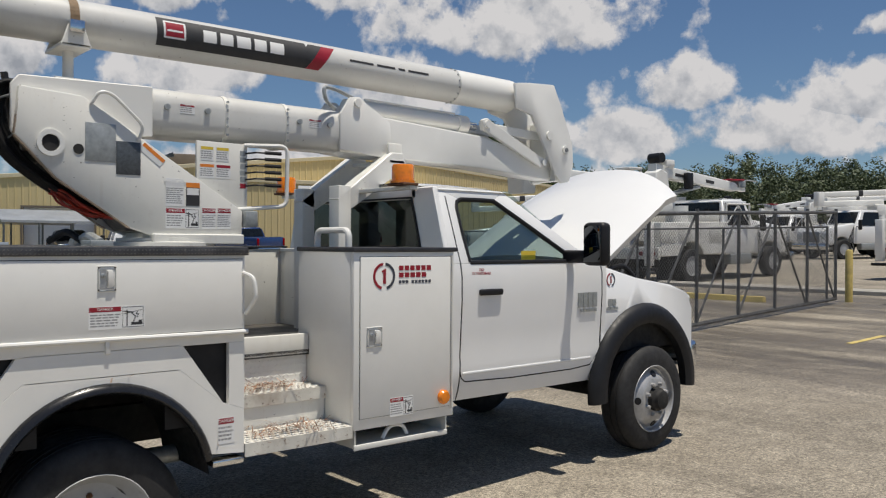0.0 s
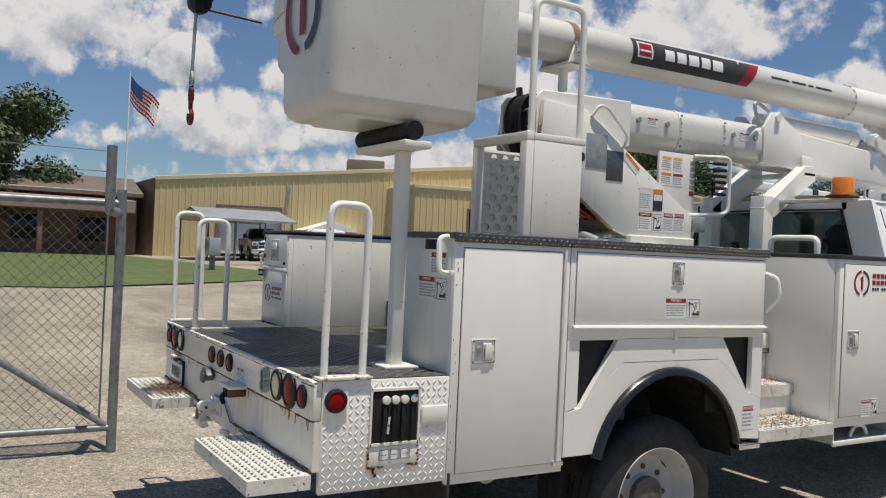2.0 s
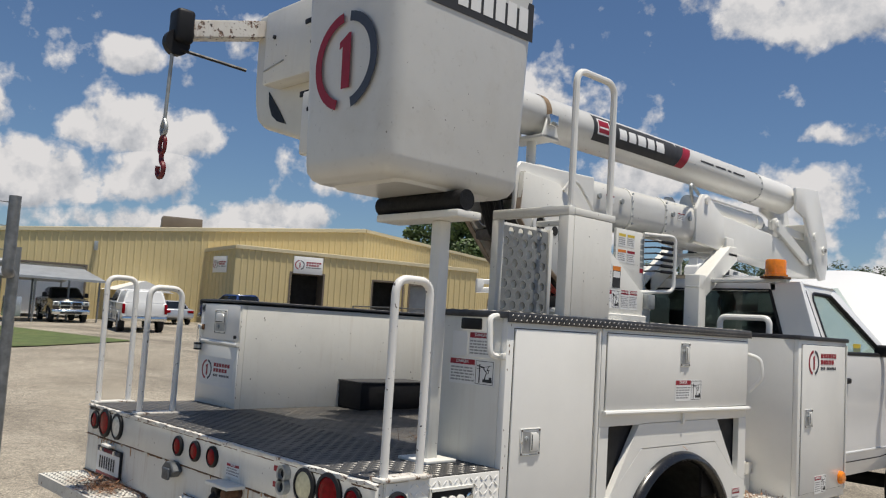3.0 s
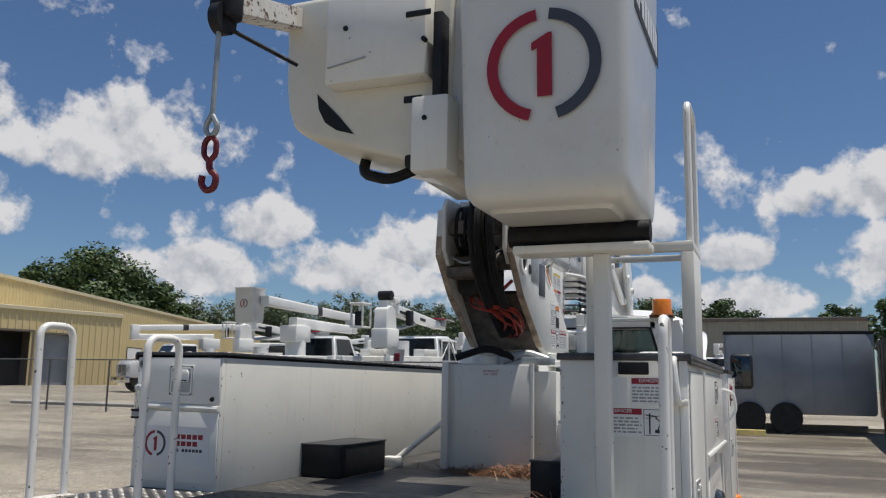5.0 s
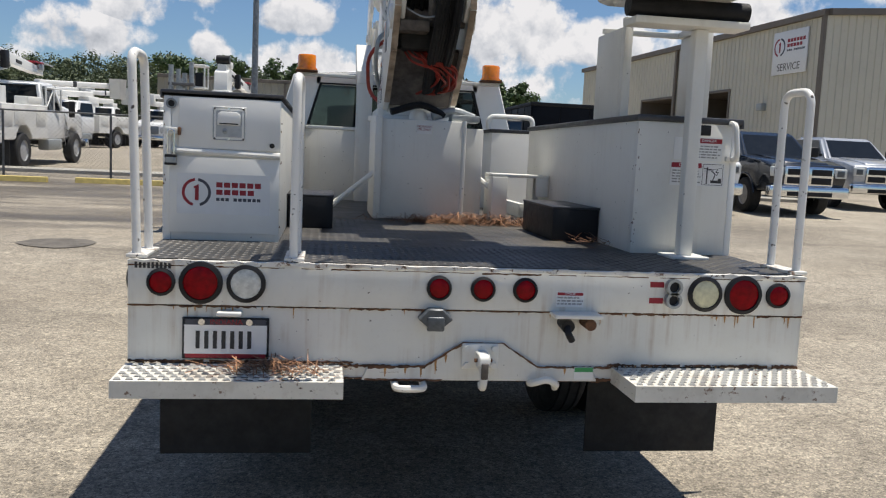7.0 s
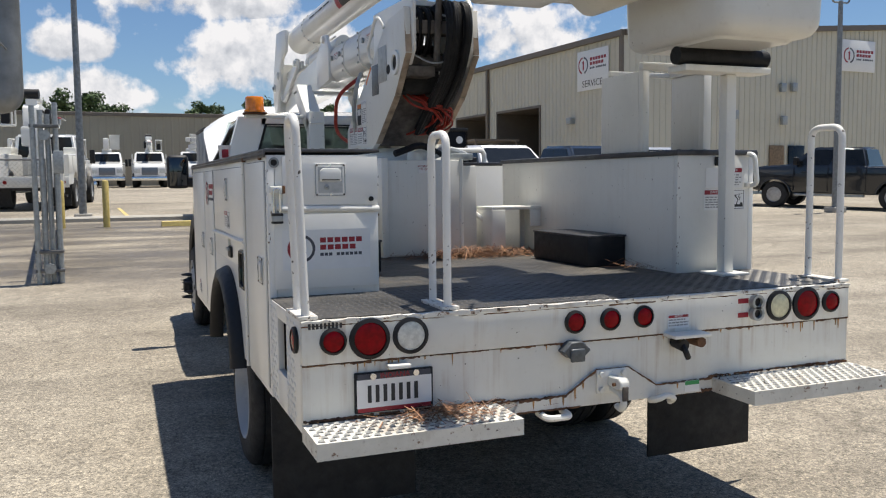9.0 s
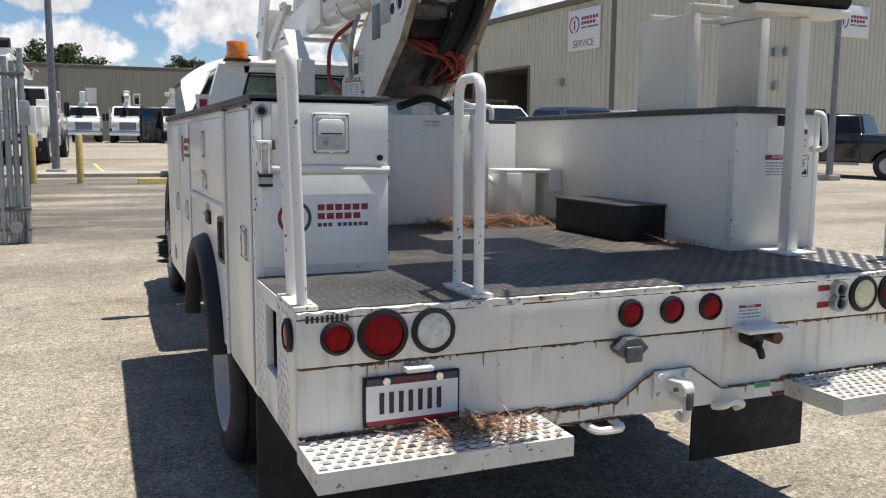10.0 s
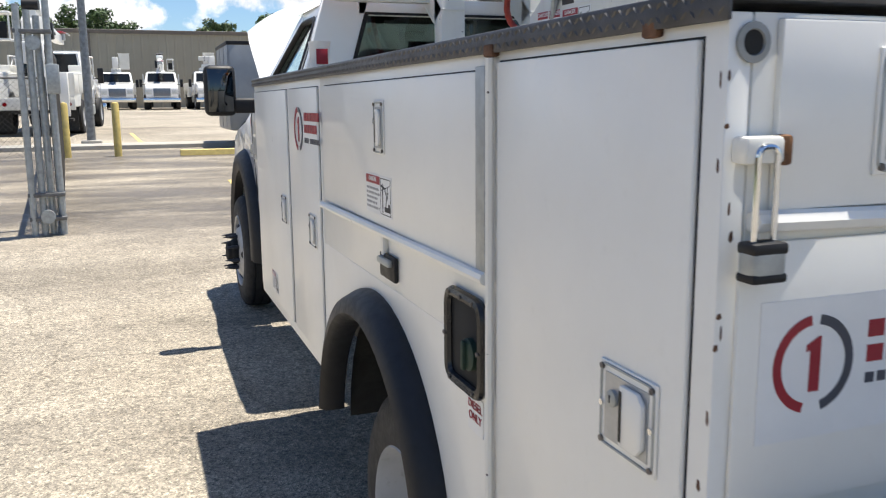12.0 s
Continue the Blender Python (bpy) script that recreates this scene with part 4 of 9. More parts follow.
for s in (-1, 1):
    b = B()
    xa, xb = sorted((s * (W - 0.025), s * W))
    if s > 0:
        box(b, xa, xb, 0.032, RY - 0.002, 0.52, DECK - 0.004, 0.003)
    else:
        box(b, xa, xb, 0.032, 0.27, 0.565, DECK - 0.004, 0.003)
        box(b, xa, xb, 0.27, 0.44, 0.565, 0.70, 0.002)
        box(b, xa, xb, 0.27, 0.44, 0.90, DECK - 0.004, 0.002)
        box(b, xa, xb, 0.44, RY - 0.002, 0.565, DECK - 0.004, 0.003)
        box(b, -W + 0.10, -W + 0.11, 0.25, 0.46, 0.66, 0.93)
    ap = part("side_apron", b, "white", truck, "white diamond-plate apron under the deck")
    m0 = ((s * (W + 0.0002)), 0.035 if s > 0 else 0.59, 0.525 if s > 0 else 0.57)
    part("tread_bar", tread(B(), m0, (0, s, 0), (0, 0, 1), 0.55 if s > 0 else 0.14, 0.42 if s > 0 else 0.37, 0.0255, 0.0260, 0.0026, 0.0078), "white", ap, kind="stuff")
    if s < 0:
        part("tread_bar", tread(B(), (-W - 0.0002, 0.265, 0.57), (0, -1, 0), (0, 0, 1), 0.16, 0.37, 0.0255, 0.0260, 0.0026, 0.0078), "white", ap, kind="stuff")
        # Black sheet before the white back plate paints the shade in the opening.
        part("recess", box(B(), -W + 0.07, -W + 0.08, 0.26, 0.45, 0.69, 0.91), "black", ap)
    else:
        # outlet box with couplings
        # Flat panel; the shaded depth of the outlet recess is put into its colour.
        bx = part("outlet_box", box(B(), W - 0.004, W + 0.003, 0.24, 0.445, 0.70, 0.905, 0.002), "opening_shade", ap, "black hydraulic outlet recess")
        for i in range(4):
            yc = 0.300 + i * 0.041
            part("outlet_cap", lathe(B(), [(0.017, 0.0), (0.017, 0.012), (0.012, 0.014), (0.0001, 0.014)], (W + 0.003, yc, 0.868 + (0.004 if i == 3 else 0)), (1, 0, 0), 16), "white_worn" if i < 3 else "chrome", ap)
            part("outlet_lever", tube(B(), bent([(W + 0.004, yc - 0.004, 0.842), (W + 0.018, yc - 0.008, 0.800), (W + 0.020, yc - 0.012, 0.712)], 0.03), 0.0065 if i % 2 else 0.009, 8), "hose", ap)
        part("outlet_lever", tube(B(), [(W + 0.006, 0.318, 0.800), (W + 0.008, 0.312, 0.735)], 0.005, 6), "chipped", ap)
        bb = B()
        for y0, y1, za, zb in ((0.235, 0.45, 0.905, 0.915), (0.235, 0.45, 0.69, 0.70), (0.232, 0.24, 0.69, 0.915), (0.445, 0.453, 0.69, 0.915)):
            box(bb, W, W + 0.010, y0, y1, za, zb)
        part("outlet_frame", bb, "white_worn", ap)
        pc_ = part("placard", box(B(), W, W + 0.005, 0.235, 0.45, 0.610, 0.685, 0.003), "white_worn", ap, "rust-edged white placard")
        for i in range(3):
            yc = 0.300 + i * 0.048
            part("placard_window", box(B(), W + 0.0048, W + 0.0056, yc - 0.021, yc + 0.021, 0.632, 0.672), "ink", pc_)
            part("placard_face", box(B(), W + 0.0055, W + 0.0062, yc - 0.019, yc + 0.019, 0.634, 0.670), "white_vinyl", pc_)
            part("print_bar", box(B(), W + 0.0061, W + 0.0066, yc - 0.014, yc + 0.012, 0.650, 0.654), "grey_ink", pc_)
        rr_ = random.Random(44)
        for ya, za, yb_, zb in ((0.232, 0.608, 0.232, 0.690), (0.236, 0.606, 0.300, 0.604), (0.452, 0.606, 0.454, 0.720), (0.40, 0.606, 0.45, 0.604), (0.255, 0.60, 0.262, 0.575)):
            for k in range(9):
                w = k / 8
                y_, z_, h_ = ya + (yb_ - ya) * w + rr_.uniform(-0.004, 0.004), za + (zb - za) * w + rr_.uniform(-0.004, 0.004), rr_.uniform(0.003, 0.008)
                part("rust_patch", prism(B(), [(y_ - h_, z_ - h_ * 0.4), (y_ - h_ * 0.2, z_ - h_), (y_ + h_, z_ - h_ * 0.3), (y_ + h_ * 0.5, z_ + h_), (y_ - h_ * 0.6, z_ + h_ * 0.7)], "x", W + 0.0035, W + 0.0053), "rust" if k % 2 else "rust_stain", pc_)
        part("placard", box(B(), W, W + 0.012, 0.462, 0.585, 0.765, 0.835, 0.004), "white_worn", ap)
        part("lamp_panel", box(B(), W, W + 0.004, 0.036, 0.135, 0.80, 0.95, 0.002), "white_worn", ap)

# tail lamps
def lamp(x, z, r, lens, name="tail_lamp", y=-0.004, ax=(0, -1, 0), c=None):
    c = c or (x, y, z)
    ring = part(name, lathe(B(), [(r * 0.80, 0.0), (r * 1.16, 0.0), (r * 1.14, 0.010), (r * 0.92, 0.015), (r * 0.88, 0.006), (r * 0.5, 0.004)], c, ax, 28), "black", truck, "round lamp in a black rubber ring")
    part("lens", lathe(B(), [(r * 0.90, 0.004), (r * 0.89, 0.010), (r * 0.72, 0.0125), (r * 0.40, 0.0145), (r * 0.12, 0.0155), (0.0001, 0.0155)], c, ax, 28), lens, ring)


ZL = 0.878
for x, r, lens in ((-1.088, 0.040, "red_lens"), (-0.961, 0.062, "red_lens"), (-0.814, 0.056, "clear_lens"), (-0.163, 0.038, "red_lens"), (-0.009, 0.038, "red_lens"), (0.141, 0.038, "red_lens"), (0.806, 0.056, "yellowed_lens"), (0.952, 0.062, "red_lens"), (1.088, 0.040, "red_lens")):
    lamp(x, ZL, r, lens)
lamp(0, 0, 0.040, "red_lens", "marker_lamp", c=(W + 0.004, 0.085, 0.876), ax=(1, 0, 0))
lamp(0, 0, 0.040, "red_lens", "marker_lamp", c=(-W - 0.001, 0.085, 0.876), ax=(-1, 0, 0))
# asset tag: plain bars
part("asset_tag", moved(blocks(B(), -0.06, -0.010, 0.12, 0.020, 9, 0.35), rear_m(-1.112, 0.933, -0.005)), "ink", tail_top)

# licence plate in its frame, the characters as bars
pl = part("licence_plate", box(B(), -1.018, -0.735, -0.012, 0.001, 0.622, 0.762, 0.003), "black", truck, "white licence plate in a slim dark frame")
part("plate_face", box(B(), -1.011, -0.742, -0.014, -0.011, 0.640, 0.738), "white_vinyl", pl)
part("plate_band", box(B(), -1.008, -0.745, -0.0142, -0.0112, 0.738, 0.757), "dark_vinyl", pl)
lettering("INDIANA", 0.026, "red", pl, rear_m(-0.875, 0.7475, -0.0150))
part("number_bar", moved(blocks(B(), -0.092, -0.030, 0.196, 0.060, 7, 0.52), rear_m(-0.882, 0.688, -0.0142)), "ink", pl, kind="stuff")
part("plate_band", box(B(), -1.008, -0.745, -0.0142, -0.0112, 0.626, 0.640), "red", pl)
b = box(B(), -0.905, -0.825, -0.045, 0.0, 0.772, 0.786, 0.004)
part("plate_lamp", b, "white_worn", truck)
for x in (-0.955, -0.80):
    part("plate_bolt", cyl(B(), (x, -0.012, 0.749), (x, -0.022, 0.749), 0.011, n=14), "chrome", pl)

# trailer socket, valve shelf, couplings
so = part("trailer_socket", prism(B(), [(-0.235, 0.775), (-0.20, 0.81), (-0.15, 0.81), (-0.115, 0.775), (-0.15, 0.745), (-0.20, 0.745)], "y", -0.045, 0.0, 0.004), "dark_plate", truck, "grey trailer wiring socket")
part("socket_lid", box(B(), -0.205, -0.145, -0.056, -0.042, 0.735, 0.785, 0.012, 3), "dark_plate", so)
sh = part("hose_shelf", box(B(), 0.235, 0.405, -0.085, 0.0, 0.792, 0.806, 0.003), "white_worn", truck)
b = cyl(B(), (0.285, -0.01, 0.770), (0.285, -0.07, 0.762), 0.024)
tube(b, bent([(0.285, -0.06, 0.765), (0.282, -0.085, 0.74), (0.300, -0.075, 0.715)], 0.02), 0.012, 8)
part("coupling", b, "black", sh)
part("coupling", cyl(B(), (0.365, 0.0, 0.772), (0.365, -0.075, 0.770), 0.020), "rust", sh)
for z in (0.855, 0.902):
    b = lathe(B(), [(0.016, 0.0), (0.030, 0.0), (0.030, 0.028), (0.020, 0.028), (0.018, 0.006)], (0.682, -0.002, z), (0, -1, 0), 18)
    hp_ = part("hose_port", b, "aged_plate", truck, "round grey hose port")
    part("port_core", cyl(B(), (0.682, -0.004, z), (0.682, -0.016, z), 0.020), "black", hp_)
for z in (0.908, 0.850):
    part("small_label", box(B(), 0.598, 0.650, -0.0055, -0.0045, z - 0.010, z + 0.010), "red", truck)
warning_label(truck, rear_m(0.305, 0.848, -0.0045), 0.10, 0.055, "DANGER", picture=False, rows=3, seed=8)
gl = part("green_label", box(B(), 0.335, 0.405, -0.0115, -0.0105, 0.560, 0.605), "white_vinyl", truck)
part("label_head", box(B(), 0.336, 0.404, -0.0122, -0.0112, 0.588, 0.604), "green_vinyl", gl)

# pintle hitch, tow eyes
b = box(B(), -0.075, 0.055, -0.022, -0.010, 0.598, 0.688, 0.004)
pin = part("pintle_hitch", b, "white_worn", truck, "white worn pintle hitch")
for x in (-0.058, 0.038):
    for z in (0.612, 0.672):
        part("hitch_bolt", cyl(B(), (x, -0.022, z), (x, -0.036, z), 0.012, n=6), "white_worn", pin)
b = prism(B(), [(-0.020, 0.628), (-0.020, 0.664), (-0.095, 0.670), (-0.112, 0.655), (-0.112, 0.628), (-0.085, 0.622)], "x", -0.030, 0.010, 0.004)
part("hitch_jaw", b, "white_worn", pin)
b = tube(B(), bent([(-0.010, -0.020, 0.612), (-0.010, -0.085, 0.608), (-0.010, -0.108, 0.575), (-0.010, -0.085, 0.545), (-0.010, -0.058, 0.556)], 0.030, 5), 0.013, 10)
part("hook", b, "white_worn", pin)
part("jaw_pin", cyl(B(), (-0.040, -0.075, 0.642), (0.022, -0.075, 0.642), 0.007, n=8), "rust", pin)
part("lock_tab", box(B(), -0.022, 0.002, -0.118, -0.108, 0.585, 0.640, 0.003), "dark_mottle", pin)
part("tow_eye", tube(B(), bent([(-0.305, 0.02, 0.540), (-0.305, -0.055, 0.535), (-0.205, -0.055, 0.535), (-0.205, 0.02, 0.540)], 0.03), 0.013, 8), "white_worn", truck)
b = tube(B(), bent([(0.175, -0.005, 0.545), (0.178, -0.045, 0.555), (0.225, -0.050, 0.572), (0.262, -0.045, 0.552), (0.268, -0.005, 0.530)], 0.025), 0.013, 8)
part("tow_eye", b, "white_worn", truck)


# bumper steps with punched teeth
def grip_step(x0, x1, y0, y1, z, name="bumper_step", drop=0.055, mat="step_paint", rot=False):
    bm = box(B(), x0, x1, y0, y1, z - 0.006, z)
    box(bm, x0, x1, y0, y0 + 0.006, z - drop, z - 0.006)
    for x in (x0, x1 - 0.006):
        box(bm, x, x + 0.006, y0 + 0.006, y1, z - drop, z - 0.006)
    st = part(name, bm, mat, truck, "white punched-grip metal step with leaf litter" if name == "bumper_step" else "white punched-grip metal step")
    tb, hb = B(), B()
    stepx, stepy = 0.036, 0.030
    nx, ny = int((x1 - x0 - 0.02) / stepx), max(2, int((y1 - y0 - 0.02) / stepy))
    for i in range(nx):
        for j in range(ny):
            cx = x0 + 0.01 + (i + 0.5 + (0.25 if j % 2 else -0.25)) * (x1 - x0 - 0.02) / nx
            cy = y0 + 0.01 + (j + 0.5) * (y1 - y0 - 0.02) / ny
            v = [tb.verts.new(p) for p in ((cx - 0.012, cy - 0.007, z), (cx + 0.012, cy - 0.007, z), (cx + 0.010, cy + 0.006, z), (cx - 0.010, cy + 0.006, z), (cx - 0.006, cy - 0.004, z + 0.008), (cx + 0.006, cy - 0.004, z + 0.008))]
            tb.faces.new((v[0], v[1], v[5], v[4])), tb.faces.new((v[1], v[2], v[5])), tb.faces.new((v[2], v[3], v[4], v[5])), tb.faces.new((v[3], v[0], v[4]))
            # Flat black quad paints the shade inside a punched hole.
            hb.faces.new([hb.verts.new(p) for p in ((cx - 0.011, cy - 0.0135, z + 0.0006), (cx + 0.011, cy - 0.0135, z + 0.0006), (cx + 0.011, cy - 0.0065, z + 0.0006), (cx - 0.011, cy - 0.0065, z + 0.0006))])
    part("grip_tooth", tb, mat, st, kind="stuff")
    part("grip_hole", hb, "black", st, kind="stuff")
    return st


grip_step(-W - 0.005, -0.487, -0.225, -0.002, 0.603)
grip_step(0.475, W + 0.005, -0.248, -0.002, 0.603)
# mud flaps
for x0, x1 in ((-1.20, -0.59), (0.595, 1.20)):
    part("mud_flap", box(B(), x0, x1, 0.60, 0.612, 0.07, 0.55, 0.003), "rubber", truck, "black rubber mud flap")

# grab rails on the tail
def hoop(p0, p1, zt, lean=0.0, r=0.0148):
    p0, p1 = Vector(p0), Vector(p1)
    rail = part("grab_rail", tube(B(), bent([p0, (p0.x + lean, p0.y, zt), (p1.x + lean, p1.y, zt), p1], 0.055, 8), r, 12), "chipped", truck, "white chipped steel grab rail")
    lo, hi = Vector((min(p0.x, p1.x), min(p0.y, p1.y), 0)), Vector((max(p0.x, p1.x), max(p0.y, p1.y), 0))
    part("rail_foot", box(B(), lo.x - 0.030, hi.x + 0.030, max(0.003, lo.y - 0.030), hi.y + 0.030, p0.z - 0.001, p0.z + 0.012, 0.003), "white_rust", rail, "rusty welded foot plate")
    return rail


hoop((-1.172, 0.029, DECK), (-1.165, 0.188, DECK), 1.625, -0.020)
hoop((-0.662, 0.028, DECK), (-0.655, 0.195, DECK), 1.575)
hoop((1.178, 0.040, DECK), (1.170, 0.205, DECK), 1.625)

# compartment doors
def side_door(side, y0, y1, z0, z1, parent=None, name="compartment_door", proud=0.008):
    xa, xb = (W, W + proud) if side > 0 else (-W - proud, -W)
    d = part(name, box(B(), xa, xb, y0, y1, z0, z1, 0.0025), "white", parent or truck, "flat white steel compartment door")
    seam = B()
    for q in ((y0 - 0.003, y0, z0 - 0.003, z1 + 0.003), (y1, y1 + 0.003, z0 - 0.003, z1 + 0.003), (y0, y1, z0 - 0.003, z0), (y0, y1, z1, z1 + 0.003)):
        box(seam, xa if side > 0 else xb - 0.0005, xa + 0.0005 if side > 0 else xb, *q)
    part("door_seam", seam, "black", d)
    return d


d = side_door(1, 0.635, 1.150, 0.545, 1.480)
latch(d, right_m(0.745, 1.050, W + 0.008), 0.120, 0.105)
part("hinge_rod", cyl(B(), (W + 0.010, 1.166, 0.54), (W + 0.010, 1.166, 1.49), 0.007, n=8), "white_worn", d)
part("hinge_rod", box(B(), W, W + 0.018, 1.14, 1.195, 0.530, 0.552, 0.003), "chrome", d)
d = side_door(1, 1.238, 2.515, 1.150, 1.485)
latch(d, right_m(1.87, 1.405, W + 0.008), 0.080, 0.115)
warning_label(d, right_m(1.915, 1.235, W + 0.008), 0.245, 0.100, seed=2)
part("drip_rail", tube(B(), [(W + 0.012, 1.22, 1.145), (W + 0.012, 2.54, 1.135)], 0.011, 8), "white", d)
part("hasp", box(B(), W, W + 0.014, 1.865, 1.885, 1.075, 1.14, 0.003), "white_worn", d)
d = side_door(1, 3.210, 3.850, 0.615, 1.490)
latch(d, right_m(3.300, 1.055, W + 0.008), 0.105, 0.11)
company_mark(d, right_m(3.365, 1.385, W + 0.008), 0.150)
warning_label(d, right_m(3.490, 0.655, W + 0.008), 0.165, 0.105, "DANGER", rows=5, seed=3)
am = part("marker_lamp", lathe(B(), [(0.041, 0), (0.041, 0.014), (0.032, 0.026), (0.0001, 0.030)], (W + 0.008, 3.795, 0.672), (1, 0, 0), 22), "amber", truck, "round orange marker lamp")
part("hinge_rod", cyl(B(), (W + 0.010, 3.862, 0.60), (W + 0.010, 3.862, 1.50), 0.007, n=8), "white_worn", d)
warning_label(truck, right_m(2.435, 0.665, W + 0.0005), 0.085, 0.125, "DANGER", picture=False, rows=4, seed=4)
hnd = tube(B(), bent([(W + 0.005, 2.52, 1.42), (W + 0.065, 2.545, 1.40), (W + 0.075, 2.555, 1.30), (W + 0.01, 2.53, 1.22)], 0.03), 0.010, 8)
part("door_stay", hnd, "white", truck)

# left flank doors
d = side_door(-1, 0.632, 1.135, 0.585, 1.493)
latch(d, left_m(0.735, 1.052, -W - 0.008), 0.125, 0.115)
part("hinge_rod", cyl(B(), (-W - 0.012, 1.152, 0.57), (-W - 0.012, 1.152, 1.50), 0.008, n=8), "white_worn", d)
part("door_post", box(B(), -W - 0.012, -W, 1.175, 1.215, 1.13, 1.49, 0.003), "aged_plate", d)
d = side_door(-1, 1.222, 2.410, 1.142, 1.482)
latch(d, left_m(1.80, 1.375, -W - 0.008), 0.075, 0.125)
warning_label(d, left_m(1.822, 1.215, -W - 0.008), 0.215, 0.095, seed=5)
part("drip_rail", tube(B(), [(-W - 0.012, 1.17, 1.137), (-W - 0.012, 2.44, 1.125)], 0.011, 8), "white", d)
part("hasp", box(B(), -W - 0.014, -W, 1.775, 1.795, 1.075, 1.13, 0.003), "white_worn", d)
d = side_door(-1, 2.500, 2.985, 0.600, 1.482)
company_mark(d, left_m(2.80, 1.345, -W - 0.008), 0.150)
latch(d, left_m(2.60, 1.02, -W - 0.008), 0.105, 0.11)
d = side_door(-1, 3.045, 3.840, 0.600, 1.482)
latch(d, left_m(3.13, 1.03, -W - 0.008), 0.105, 0.11)
warning_label(d, left_m(3.45, 0.68, -W - 0.008), 0.15, 0.09, seed=6)
# Flat near-black panel: the shade of the filler recess is its colour.
fd = part("fuel_recess_shade", box(B(), -W - 0.006, -W + 0.004, 1.196, 1.346, 0.924, 1.079, 0.004), "opening_shade", truck, "flat panel painted as fuel recess shade, in a black frame")
gk = bent([(-W - 0.009, 1.271, 0.918), (-W - 0.009, 1.352, 0.918), (-W - 0.009, 1.352, 1.085), (-W - 0.009, 1.190, 1.085), (-W - 0.009, 1.190, 0.918), (-W - 0.009, 1.274, 0.918)], 0.030, 5)
part("gasket", tube(B(), gk, 0.0105, 8), "flare_gloss", fd, "black rubber gasket")
for y_, z_ in ((1.215, 1.084), (1.271, 1.085), (1.327, 1.084), (1.190, 1.0), (1.352, 1.0), (1.215, 0.919), (1.327, 0.919)):
    part("screw", cyl(B(), (-W - 0.017, y_, z_), (-W - 0.021, y_, z_), 0.0045, n=8), "dark_mottle", fd)
part("fuel_cap", lathe(B(), [(0.030, 0), (0.030, 0.010), (0.022, 0.014), (0.0001, 0.014)], (-W - 0.006, 1.243, 0.985), (-1, 0, 0), 18), "green_cap", fd)
part("cap_grip", box(B(), -W - 0.028, -W - 0.019, 1.237, 1.249, 0.958, 1.012, 0.003), "green_cap", fd)
lb = part("fuel_label", box(B(), -W - 0.0015, -W - 0.0003, 1.205, 1.275, 0.835, 0.905), "white_vinyl", truck)
lettering("DIESEL\nONLY", 0.022, "red", lb, left_m(1.24, 0.875, -W - 0.0022))
pu = part("pull_handle", box(B(), -W - 0.012, -W, 1.695, 1.815, 1.022, 1.082, 0.006), "black", truck)
part("pull_bar", box(B(), -W - 0.024, -W - 0.010, 1.71, 1.80, 1.058, 1.074, 0.004), "aged_plate", pu)
part("lid_hook", box(B(), -W - 0.016, -W, 1.138, 1.172, 1.502, 1.522, 0.004), "rust", truck)
part("lid_hook", box(B(), -W - 0.012, -W, 0.70, 0.73, 1.500, 1.520, 0.004), "rust", truck)

def wear(x, y, z0, z1, n, seed, axis, k=0.45):
    """Small bare chips along an upright edge."""
    r = random.Random(seed)
    x0, y0 = x, y
    bm = B()
    for _ in range(n):
        y, x = (y0 + r.uniform(-0.008, 0.012), x0) if axis == "x" else (y0, x0 + r.uniform(-0.008, 0.010))
        z, h, w = r.uniform(z0, z1), r.uniform(0.004, 0.016) * k, r.uniform(0.002, 0.006) * k
        if axis == "x":
            prism(bm, [(y - w, z - h * 0.4), (y - w * 0.2, z - h), (y + w, z - h * 0.5), (y + w * 0.6, z + h), (y - w * 0.5, z + h * 0.7)], "x", x - 0.0006, x + 0.0006)
        else:
            prism(bm, [(x - w, z - h * 0.4), (x - w * 0.2, z - h), (x + w, z - h * 0.5), (x + w * 0.6, z + h), (x - w * 0.5, z + h * 0.7)], "y", y - 0.0006, y + 0.0006)
    part("paint_chip", bm, "rust", truck, "bare rusty paint chips", kind="stuff")


wear(-W, RY + 0.012, 0.62, 1.50, 6, 1, "x", 0.6)
wear(-W + 0.010, RY, 0.98, 1.50, 7, 12, "y", 0.6)
wear(W, RY + 0.010, 0.62, 1.50, 14, 3, "x")
wear(-IN - 0.006, RY, 0.97, 1.50, 14, 4, "y")
wear(IN + 0.006, RY, 0.97, 1.50, 16, 5, "y")
# rear face of the left compartment: hinged hatch, padlock, mark
hatch = part("rear_hatch", box(B(), -1.135, -0.745, RY - 0.010, RY, 1.318, 1.512, 0.003), "white", truck, "white drop hatch with a paddle latch")
part("hatch_fold", tube(B(), [(-1.16, RY - 0.010, 1.308), (-0.742, RY - 0.010, 1.300)], 0.012, 8), "white", hatch)
latch(hatch, rear_m(-0.943, 1.418, RY - 0.010) @ Matrix.Rotation(radians(90), 4, "Z"), 0.135, 0.130)
part("corner_hole", lathe(B(), [(0.0125, 0.0005), (0.0205, 0), (0.0205, 0.0025), (0.0135, 0.0030), (0.0125, 0.0008)], (-1.165, RY - 0.001, 1.488), (0, -1, 0), 20, False), "zinc_sheet", truck, "worn grey rim of a drain hole")
# Uncut hole: a near-black disc paints the shade inside its rim.
part("corner_hole", lathe(B(), [(0.0130, 0.0), (0.0130, 0.0014), (0.0001, 0.0014)], (-1.165, RY - 0.0005, 1.488), (0, -1, 0), 20), "opening_shade", truck, "near-black disc painting the shade in a drain hole")
